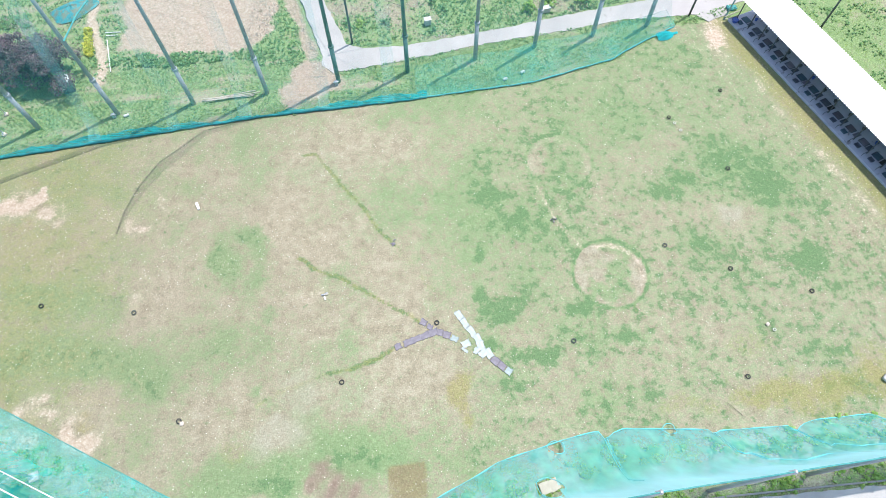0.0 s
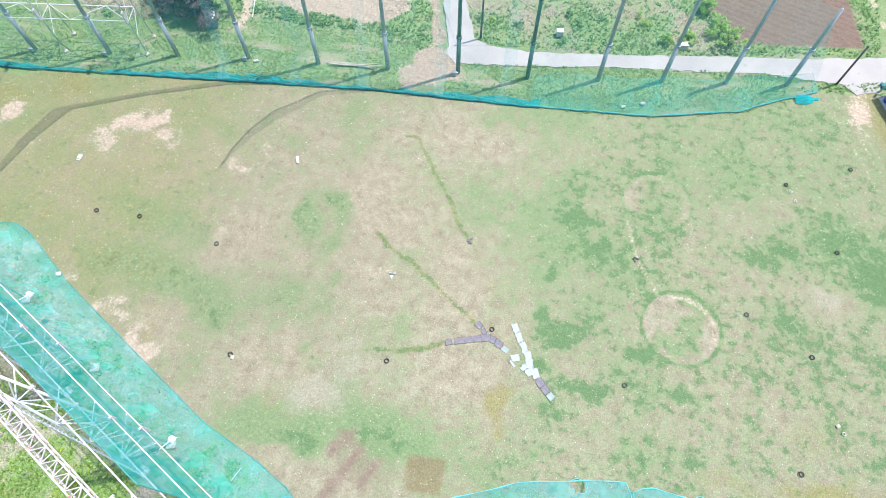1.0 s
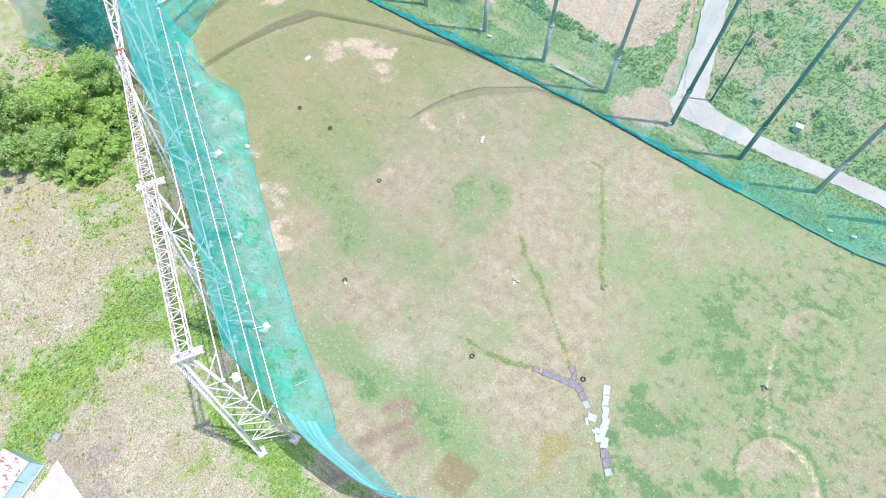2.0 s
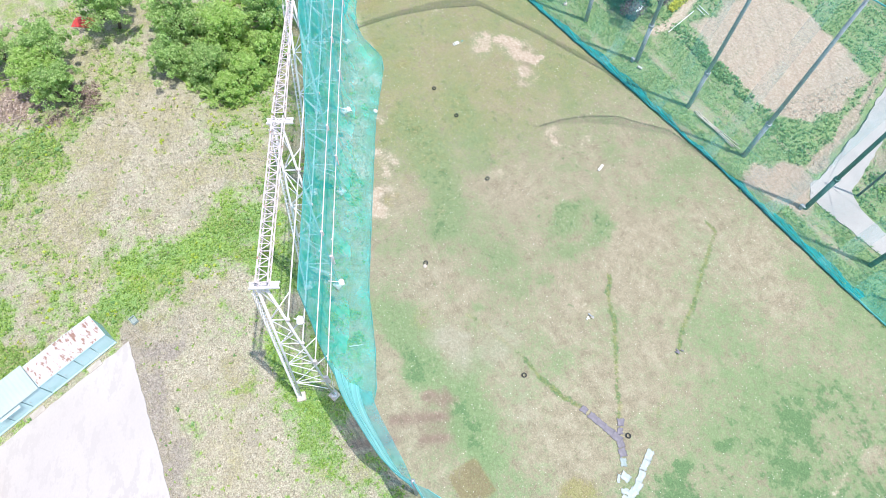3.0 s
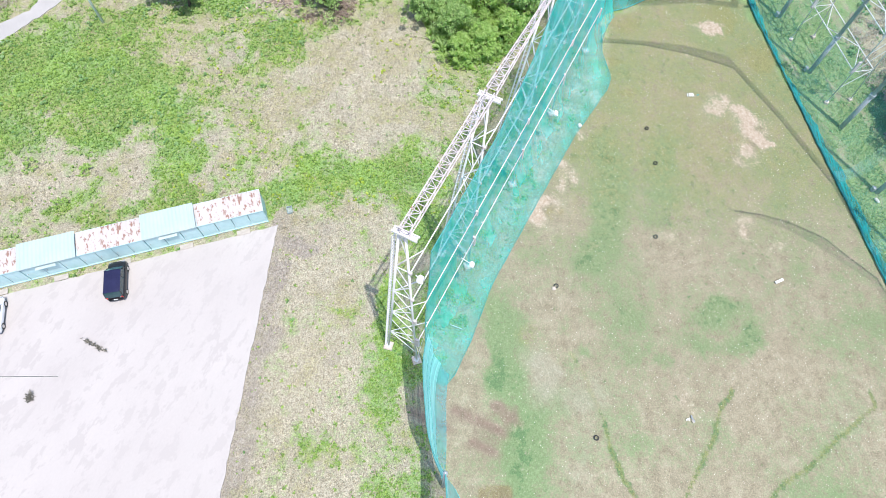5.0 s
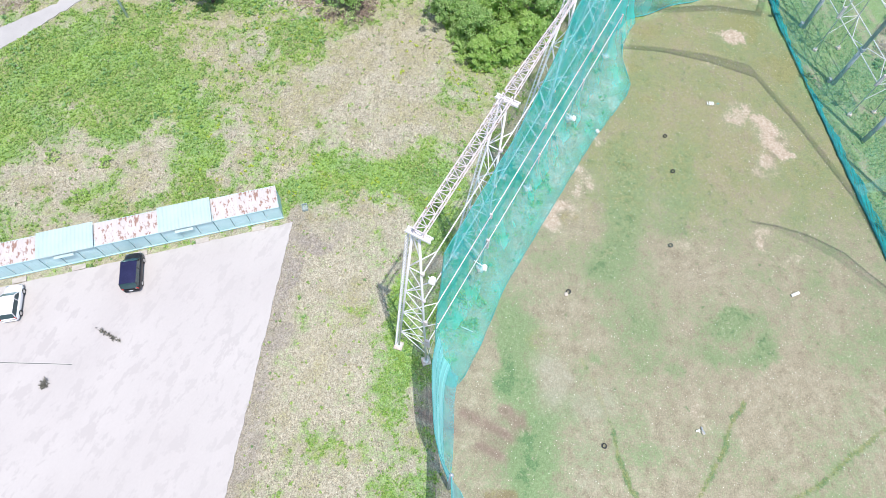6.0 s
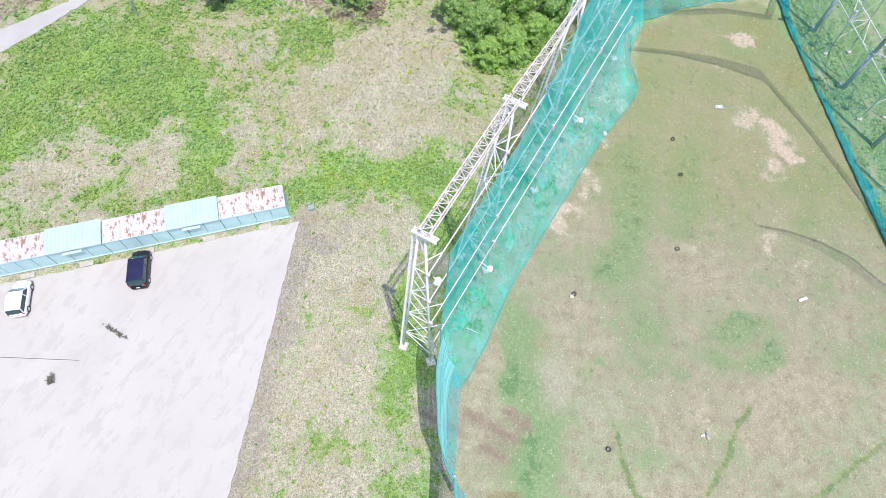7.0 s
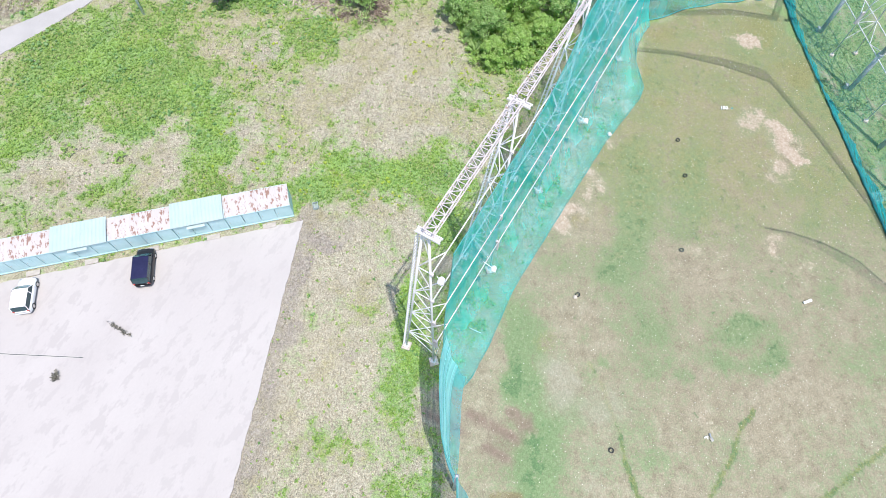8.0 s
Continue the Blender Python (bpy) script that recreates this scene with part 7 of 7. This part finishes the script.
marker_heap(-11.3, 21.75, 3, "heap of grey and white marker pieces on bare turf", (PLASTIC_WHITE, STEEL_POLE, WOOD))
marker_heap(11.3, 30.1, 4, "dark heap of broken marker pieces on the turf", (POLE_DARK, WOOD, MAT_PURPLE))
m = thing("yardage_marker", (-48.1, 25.1, 0.0), "white cut-out numerals lying on the turf as a yardage marker", "yardage marker", "field markers", 97)
cu = bpy.data.curves.new("numerals", 'FONT')
cu.body, cu.size, cu.extrude, cu.offset = "150", 0.56, 0.04, 0.015
cu.materials.append(PLASTIC_WHITE)
ob = new("numerals", cu)
ob.parent = m
ob.matrix_local = pose(0, -0.2, 0.07, 12, 0, 0)
Build().box(pose(1.35, 0.0, 0.05, 4, 8, 25), 0.32, 0.12, 0.05, 0.01).done("teal_batten", ROPE, m)
Build().box(pose(0.6, -0.05, 0.03), 1.3, 0.05, 0.04, 0.01).done("rail", WOOD, m)
marker_heap(-4.95, 27.45, 6, "small purple-grey marker lying on the turf", (MAT_PURPLE, MAT_PURPLE))


def marker_board(x, y, rz, label):
    t = thing("marker_board", (x, y, 0), label, "marker board", "field markers", rz)
    Build().box(pose(0, 0, 0.10, 8, 0, 0), 0.90, 0.26, 0.10, 0.02).done("board", PLASTIC_WHITE, t)
    for s in (-0.3, 0.3):
        Build().tube((s, 0.08, 0), (s, 0.08, 0.09), 0.03).done("leg", POLE_DARK, t)


marker_board(-25.4, 31.8, 118, "white oblong marker board lying on the turf")
t = thing("stone", (-42.6, 12.75, 0), "pale stone by the hem of the net", "stone")
Build().box(pose(0, 0, 0.12, 10, 5, 30), 0.5, 0.42, 0.3, 0.09).done("stone_block", CONCRETE, t)
t = thing("stone", (-22.75, 9.8, 0), "pale stone under a leaning tyre", "stone")
Build().box(pose(0, 0, 0.1, 5, 5, 10), 0.36, 0.36, 0.2, 0.07).done("stone_block", FOOTING, t)
t = thing("stone", (30.4, 18.75, 0), "pale stone lying on the turf", "stone")
Build().box(pose(0, 0, 0.1, 5, 5, 40), 0.38, 0.3, 0.2, 0.07).done("stone_block", FOOTING, t)
t = thing("stone", (39.8, 13.6, 0), "large pale stone by the south net", "stone")
Build().box(pose(0, 0, 0.2, 5, 5, 40), 0.8, 0.6, 0.45, 0.12).done("stone_block", CONCRETE, t)
for k, (x, y) in enumerate(((8.4, 4.5), (9.15, 4.75))):
    t = thing("board", (x, y, 0.05), "pale square board lying under the south net", "board", "loose boards", 20 + 8 * k)
    Build().box(pose(0, 0, 0.12, 6, -4, 0), 0.85, 0.95, 0.1, 0.02).done("panel", BOARD, t)
t = thing("white_pipe", (-17.97, 0.68, 0.45), "short white pipe caught in the net skirt", "pipe", rz=72)
Build().tube((-0.6, 0, 0), (0.6, 0, 0.05), 0.035).done("shaft", PLASTIC_WHITE, t)
t = thing("stick", (25.6, 10.9, 0.02), "thin brown stick lying on the turf", "stick", rz=-48)
Build().tube((-0.8, 0, 0.02), (0.8, 0.05, 0.02), 0.016).done("shaft", BARK, t)


# ---------------------------------------------------------------- trees and shrubs
def tree(x, y, h, r, leaves, material, label, category, seed, trunk_h=0.35, leaf=0.22, group="", squash=0.8, clumps=26, bark=None):
    rnd = random.Random(seed)
    rng = np.random.default_rng(seed)
    t = thing(category.replace(" ", "_"), (x, y, 0), label, category, group)
    b = Build()
    th = h * trunk_h
    b.pipe([(0, 0, -0.2), (0.1 * r * rnd.uniform(-1, 1), 0.1 * r, th * 0.5), (0.15 * r * rnd.uniform(-1, 1), 0.12 * r, th), (0.1 * r, 0.05 * r, h * 0.8)], lambda i: 0.055 * h * 0.5 * (1 - 0.22 * i), 8)
    b.done("trunk", bark or BARK, t, smooth_faces=True)
    cen = []
    clumps = int(1.9 * clumps)
    for k in range(clumps):
        a, q = rnd.uniform(0, 2 * math.pi), math.sqrt(rnd.random())
        z = th + (h - th) * rnd.uniform(0.12, 0.95)
        wide = r * (1 - 0.55 * ((z - th) / (h - th)) ** 2) * rnd.uniform(0.5, 1.4)
        cen.append((q * wide * math.cos(a), q * wide * math.sin(a), z, rnd.choice((0.10, 0.14, 0.19, 0.27)) * r * rnd.uniform(0.8, 1.15)))
    for cx, cy, cz, cr in cen[:7]:
        li = Build()
        li.pipe([(0.1 * r, 0.05 * r, th * rnd.uniform(0.6, 1.0)), (cx * 0.5, cy * 0.5, (th + cz) / 2), (cx, cy, cz)], lambda i: 0.012 * h * (1 - 0.3 * i), 5)
        li.done("limb", bark or BARK, t)
    per = leaves // clumps
    P, N = [], []
    for cx, cy, cz, cr in cen:
        u = rng.normal(size=(per, 3))
        u /= np.linalg.norm(u, axis=1)[:, None]
        rad = cr * rng.uniform(0.55, 1.08, per)[:, None]
        P.append(np.array([cx, cy, cz]) + u * rad * np.array([1, 1, squash]))
        N.append(u)
    P, N = np.concatenate(P), np.concatenate(N)
    n = len(P)
    nn = N + 0.8 * rng.normal(size=(n, 3)) + np.array([0, 0, 1.3])
    nn /= np.linalg.norm(nn, axis=1)[:, None]
    a = np.cross(nn, rng.normal(size=(n, 3)))
    a /= np.linalg.norm(a, axis=1)[:, None]
    c = np.cross(nn, a)
    s = (leaf * rng.uniform(0.55, 1.3, n))[:, None]
    v = np.stack([P - a * s * 0.5, P + c * s * 0.28 + nn * s * 0.06, P + a * s * 0.5 - nn * s * 0.08, P - c * s * 0.28 + nn * s * 0.06], 1).reshape(-1, 3)
    f = np.arange(n * 4).reshape(-1, 4)
    me = bpy.data.meshes.new("crown")
    me.vertices.add(n * 4)
    me.vertices.foreach_set("co", v.ravel().astype(np.float32))
    me.loops.add(n * 4)
    me.loops.foreach_set("vertex_index", f.ravel().astype(np.int32))
    me.polygons.add(n)
    me.polygons.foreach_set("loop_start", (np.arange(n) * 4).astype(np.int32))
    me.update(calc_edges=True)
    me.materials.append(material)
    ob = new("crown", me)
    ob.parent = t
    return t


SHRUB, TREE_L, CON = "bright green leafy shrub at the edge of the lot", "dark green broadleaf tree casting shade on the grass", "dark conifer behind the far net"
tree(-51.4, -1.1, 3.0, 2.0, 9000, LEAF_SHRUB, SHRUB, "shrub", 11, 0.1, 0.22, "shrubs", clumps=44)
tree(-52.8, 1.4, 3.6, 2.3, 10000, LEAF_SHRUB, SHRUB, "shrub", 12, 0.1, 0.22, "shrubs", clumps=46)
tree(-55.2, -2.4, 4.2, 2.5, 10000, LEAF_TREE, "dark green shrub at the edge of the lot", "shrub", 13, 0.12, 0.22, "shrubs", clumps=46)
tree(-57.6, -5.8, 4.6, 2.7, 11000, LEAF_TREE, "grey-green shrub at the edge of the lot", "shrub", 30, 0.12, 0.22, "shrubs", clumps=46)
tree(-58.6, 1.0, 5.6, 3.1, 13000, LEAF_SHRUB, "tall bright green shrub at the edge of the lot", "shrub", 14, 0.15, 0.24, "shrubs", clumps=54)
tree(-55.4, 4.4, 3.6, 2.1, 8000, LEAF_SHRUB, SHRUB, "shrub", 31, 0.12, 0.22, "shrubs", clumps=40)
tree(-60.5, 6.2, 5.2, 3.0, 10000, LEAF_TREE, "dark green shrub beside the net", "shrub", 15, 0.15, 0.24, "shrubs", clumps=46)
tree(-62.8, -3.8, 6.6, 3.4, 12000, LEAF_TREE, TREE_L, "tree", 16, 0.25, 0.26, "trees", clumps=50)
tree(-67.5, -10.5, 7.5, 3.6, 11000, LEAF_TREE, TREE_L, "tree", 33, 0.25, 0.28, "trees", clumps=48)
tree(-58.3, -18.2, 5.0, 2.7, 11000, LEAF_TREE, "olive green shrub beside bare rubble", "shrub", 17, 0.15, 0.22, "shrubs", clumps=46)
tree(-61.2, -19.6, 5.6, 2.8, 11000, LEAF_SHRUB, "olive green shrub beside bare rubble", "shrub", 18, 0.15, 0.23, "shrubs", clumps=46)
tree(-63.6, -18.0, 6.2, 3.0, 11000, LEAF_TREE, TREE_L, "tree", 19, 0.25, 0.24, "trees", clumps=46)
tree(-66.3, -23.2, 6.8, 2.9, 10000, LEAF_TREE, TREE_L, "tree", 20, 0.3, 0.24, "trees", clumps=42)
CEDAR = "tall blue-green tree with drooping sprays shading the grass"
tree(-56.9, -35.0, 8.0, 2.7, 15000, LEAF_BLUE, CEDAR, "tree", 21, 0.35, 0.26, "trees", 1.0, 46)
tree(-58.0, -38.6, 7.6, 2.9, 15000, LEAF_BLUE, CEDAR, "tree", 22, 0.35, 0.26, "trees", 1.0, 46)
tree(-59.4, -42.4, 7.2, 2.6, 13000, LEAF_BLUE, CEDAR, "tree", 23, 0.35, 0.26, "trees", 1.0, 42)
tree(-67.8, 8.6, 6.0, 3.0, 10000, LEAF_CONIFER, CON, "conifer", 24, 0.15, 0.3, "conifers", 1.0, 30)
tree(-71.0, 10.5, 8.0, 4.0, 10000, LEAF_CONIFER, CON, "conifer", 25, 0.15, 0.3, "conifers", 1.0, 30)
tree(-76.0, 18.0, 8.0, 4.2, 10000, LEAF_CONIFER, CON, "conifer", 26, 0.15, 0.3, "conifers", 1.0, 30)
tree(-77.0, 27.0, 7.5, 4.2, 9000, LEAF_CONIFER, CON, "conifer", 27, 0.15, 0.3, "conifers", 1.0, 30)
tree(-45.3, 49.0, 5.0, 3.7, 16000, LEAF_PURPLE, "plum-leaved tree beside the verge hut", "tree", 28, 0.25, 0.24, "trees", clumps=40)
tree(-48.7, 49.7, 5.0, 3.3, 14000, LEAF_PURPLE, "plum-leaved tree beside the verge hut", "tree", 29, 0.25, 0.24, "trees", clumps=36)
for k, (x, y, h, r) in enumerate(((18.2, 61.9, 2.4, 1.7), (16.6, 64.0, 2.0, 1.5), (15.0, 67.0, 2.0, 1.4), (14.5, 70.5, 2.2, 1.6), (13.2, 61.2, 1.5, 1.1), (10.8, 60.2, 1.2, 0.9))):
    tree(x, y, h, r, 2600, LEAF_SHRUB, "green bush at the edge of the ploughed field", "bush", 50 + k, 0.1, 0.22, "field bushes", clumps=16)
rb = random.Random(77)
for k in range(34):
    x, y = rb.uniform(-16, 14), rb.uniform(56.2, 76)
    if poly_dist(np.array([x]), np.array([y]), WEEDS)[0] > -0.6:
        continue
    tree(x, y, rb.uniform(0.5, 0.9), rb.uniform(0.5, 0.9), 420, LEAF_VERGE if k % 3 else LEAF_SHRUB, "low dark green bush on the fallow plot", "bush", 600 + k, 0.1, 0.18, "fallow bushes", clumps=8)
for k, (x, y) in enumerate(((-27.6, -40.4), (-32.3, -39.4), (-32.1, -45.2), (-50.7, -41.1), (-37.0, 1.2), (-39.5, 2.5))):
    tree(x, y, 0.55, 1.0, 800, LEAF_SHRUB, "low bright green bush on the lot", "bush", 700 + k, 0.1, 0.14, "lot bushes", clumps=9)

# undergrowth that ties the shrubs together
THICKET = [(-53.0, -4.6), (-49.6, -1.4), (-51.0, 3.6), (-55.5, 7.0), (-63.5, 8.5), (-68.0, 3.0), (-66.0, -5.0), (-60.0, -8.6)]
tufts("shrub_undergrowth", scatter(5200, (-70, -10, -48, 10), lambda x, y, c, i: (poly_dist(x, y, THICKET) + 2.4 * (fbm(x, y, 2.0, 250) - 0.5) < -0.2) * step(fbm(x, y, 1.6, 251), 0.34, 0.5), 130), (0.3, 0.75), 14, LEAF_SHRUB, "leafy green undergrowth between the shrubs", "undergrowth", (0.35, 1.3), 0.22)
tufts("thicket_sprays", scatter(1600, (-70, -10, -48, 10), lambda x, y, c, i: (poly_dist(x, y, THICKET) + 2.4 * (fbm(x, y, 2.0, 250) - 0.5) < -0.6) * step(fbm(x, y, 1.6, 252), 0.45, 0.6), 131), (0.6, 1.5), 16, LEAF_TREE, "grey-green leafy sprays rising from the thicket", "undergrowth", (0.2, 1.1), 0.12)

# dead brush beside the rubble, rubble stones
tufts("dead_brush", scatter(2600, (-60.5, -22, -55, -14.5), lambda x, y, c, i: (blob(x, y, -58.2, -16.6, 1.7, 1.9) + 0.5 * blob(x, y, -57.0, -19.6, 1.4)) * step(fbm(x, y, 1.2, 230), 0.36, 0.56), 120), (0.15, 0.45), 6, LEAF_DEAD, "brown dead brush between the shrubs", "brush", (0.5, 1.3), 0.12)
tufts("broken_wood", scatter(1500, (-63.5, -26.5, -57.5, -20.5), lambda x, y, c, i: blob(x, y, -60.4, -23.4, 2.4) * unpaved(x, y), 121), (0.15, 0.5), 4, LEAF_DEAD, "brown broken wood and litter among the rubble", "litter", (0.9, 1.45), 0.08)
b = Build()
rq = random.Random(8)
for k in range(260):
    x, y = rq.gauss(-60.6, 1.8), rq.gauss(-23.6, 2.0)
    s = rq.choice((0.06, 0.09, 0.13, 0.2))
    b.box(pose(x, y, s * 0.2, rq.uniform(-30, 30), rq.uniform(-30, 30), rq.uniform(0, 180)), s * 1.4, s, s * 0.7, s * 0.15)
for k in range(34):
    x, y = rq.gauss(-60.8, 1.7), rq.gauss(-23.8, 1.8)
    b.box(pose(x, y, 0.08, rq.uniform(-12, 12), rq.uniform(-12, 12), rq.uniform(0, 180)), rq.uniform(0.5, 1.3), 0.09, 0.05)
tagged(b.done("rubble", RUBBLE), "pale broken rubble by the lane", "rubble", kind="stuff")

# ---------------------------------------------------------------- poles, hut, timber and small things north of the net
plain_pole("utility_pole", -10.9, 54.75, 10.2, 0.13, POLE_DARK, "dark utility pole at the road junction", "utility pole", "utility poles", r_top=0.1)
plain_pole("utility_pole", 46.1, 56.6, 8.0, 0.13, POLE_DARK, "dark utility pole behind the tee shelter", "utility pole", "utility poles", r_top=0.1)
plain_pole("street_lamp", -62.2, -26.45, 8.8, 0.17, GALVANISED, "pale grey lamp pole beside the lane and rubble", "lamp pole", "lamp poles", r_top=0.11)
plain_pole("street_lamp", -53.0, -44.5, 8.5, 0.16, GALVANISED, "pale grey lamp pole standing in the grass", "lamp pole", "lamp poles", r_top=0.11)

t = thing("hut", (-43.1, 47.6, 0), "small grey hut under the plum tree", "hut", rz=25)
b = Build()
b.box(pose(0, 0, 0.75), 1.25, 1.1, 1.5, 0.02)
b.done("hut_wall", POLE_DARK, t)
Build().box(pose(0, 0, 1.55, 7, 0, 0), 1.45, 1.3, 0.08, 0.02).done("hut_roof", HUT_GREY, t)
Build().box(pose(0.52, 0, 1.63, 7, 0, 0), 0.36, 1.2, 0.05, 0.02).done("roof_sheet", GALVANISED, t, "pale sheet along the roof edge")
Build().box(pose(0.25, -0.57, 0.72), 0.55, 0.04, 1.3).done("hut_door", HUT_GREY, t)
for k in range(6):
    r = random.Random(90 + k)
    t = thing("timber_pole", (-24.4 + 0.1 * k, 46.15 + 0.16 * (k % 4), 0.12), "weathered grey timber pole lying on the verge", "timber", "stacked timber", 10 + r.uniform(-5, 5))
    Build().tube((-2.8 + r.uniform(-0.4, 0.4), 0, 0.10 * (k // 4)), (2.7 + r.uniform(-0.5, 0.3), 0, 0.10 * (k // 4)), 0.06, 0.05, 7).done("pole_shaft", WOOD, t)
for k, (a, c) in enumerate((((-40.7, 55.3), (-39.0, 50.2)), ((-41.2, 56.5), (-39.4, 56.6)), ((-41.0, 56.0), (-39.6, 56.1)))):
    t = thing("white_pipe", (*a, 0.05), "white pipe lying beside the plot", "pipe", "loose pipes")
    Build().tube((0, 0, 0.06), (c[0] - a[0], c[1] - a[1], 0.06), 0.055).done("shaft", PLASTIC_WHITE, t)
t = thing("utility_box", (-1.8, 57.9, 0), "grey utility box in the fallow plot", "utility box", rz=15)
Build().box(pose(0, 0, 0.4), 0.8, 0.6, 0.8, 0.03).done("box_body", CONCRETE, t)
Build().box(pose(0, 0, 0.83), 0.9, 0.7, 0.06, 0.02).done("box_lid", CONCRETE, t)
t = thing("crate", (12.9, 60.0, 0), "grey crate beside the farm road", "crate", rz=15)
Build().box(pose(0, 0, 0.35), 1.0, 0.6, 0.7, 0.03).done("crate_body", WOOD, t)
Build().box(pose(0, 0, 0.72), 1.05, 0.65, 0.05, 0.01).done("crate_lid", PLASTIC_WHITE, t)
t = thing("tarpaulin", (-46.3, 60.4, 0), "crumpled teal tarpaulin over a garden heap", "tarpaulin", rz=25)
rows = []
for i in range(9):
    q = i / 8
    rows.append([Vector((2.9 * q * (1 + 0.16 * math.sin(3 * a + 1)) * math.cos(a), 1.8 * q * (1 + 0.16 * math.sin(2 * a)) * math.sin(a), max(0.03, 0.8 * (1 - q ** 2) + 0.09 * math.sin(5 * a + 4 * q) * (1 - q)))) for a in np.linspace(0, 2 * math.pi, 33)])
Build().sheet(rows).done("cover", TARP, t, smooth_faces=True)
t = thing("net_heap", (27.4, 55.9, 0), "bright teal heap of gathered net at the pole foot", "net heap", rz=18)
rows = []
for i in range(24):
    a = i / 23
    w = 0.25 + 0.75 * math.sin(math.pi * min(1, a * 1.15 + 0.1)) ** 0.6
    rows.append([Vector((2.8 * (a - 0.5), w * (j / 8 - 0.5) * 1.5, 0.04 + 0.42 * w * math.sin(math.pi * j / 8) * (0.7 + 0.3 * math.sin(2.9 * i + 1.7 * j)))) for j in range(9)])
Build().sheet(rows).done("net_folds", NET_BRIGHT, t, smooth_faces=True)
for x, y, lab in ((7.3, 48.9, "pale stone under the north net"), (9.4, 50.0, "pale stone under the north net"), (-35.6, 43.7, "pale clamp block at a pole foot")):
    t = thing("stone", (x, y, 0), lab, "stone", "verge stones", 20)
    Build().box(pose(0, 0, 0.12, 8, 4, 10), 0.6, 0.3, 0.26, 0.07).done("stone_block", CONCRETE, t)
for x, y in ((-36.9, 43.5), (-53.2, 39.6), (-12.3, 48.2), (-62.0, 37.7)):
    t = thing("clamp_block", (x, y, 0), "grey steel winch block at a pole foot", "winch", "pole winches", 15)
    Build().box(pose(0, 0, 0.3), 0.4, 0.35, 0.6, 0.05).done("winch_body", STEEL_POLE, t)
    Build().tube((-0.3, 0, 0.45), (0.3, 0, 0.45), 0.08).done("drum", CHROME, t)
for a, c, sag in (((-10.9, 54.75, 9.8), (-4.1, 50.2, 9.4), 0.5), ((-10.9, 54.75, 9.8), (-24.0, 77.0, 9.5), 0.8), ((-10.9, 54.75, 9.8), (40.0, 67.5, 9.5), 2.0)):
    t = thing("overhead_wire", a, "thin dark overhead wire", "wire", "overhead wires")
    A_, C_ = Vector(a), Vector(c)
    Build().pipe([A_.lerp(C_, k / 14) - A_ - Vector((0, 0, sag * 4 * (k / 14) * (1 - k / 14))) for k in range(15)], 0.025, 4).done("strand", WIRE, t)

t = thing("tarpaulin", (-70.1, -14.2, 0), "crumpled red tarpaulin over a heap behind the shrubs", "tarpaulin", rz=60)
rows = []
for i in range(16):
    rows.append([Vector(((i / 15 - 0.5) * 2.6, (j / 15 - 0.5) * 1.7, max(0.03, 0.9 * math.exp(-((i - 7.5) / 6) ** 2 - ((j - 7.5) / 6) ** 2) - 0.1 + 0.06 * math.sin(i * 1.9) * math.cos(j * 1.1)))) for j in range(16)])
Build().sheet(rows).done("cover", RED_PAINT, t, smooth_faces=True)
t = thing("log", (-66.1, -27.7, 0.1), "thin pale log lying in the shade of the trees", "log")
Build().tube((0, 0, 0.05), (-0.5, 3.1, 0.12), 0.09, 0.06, 8).done("log_shaft", WOOD, t)
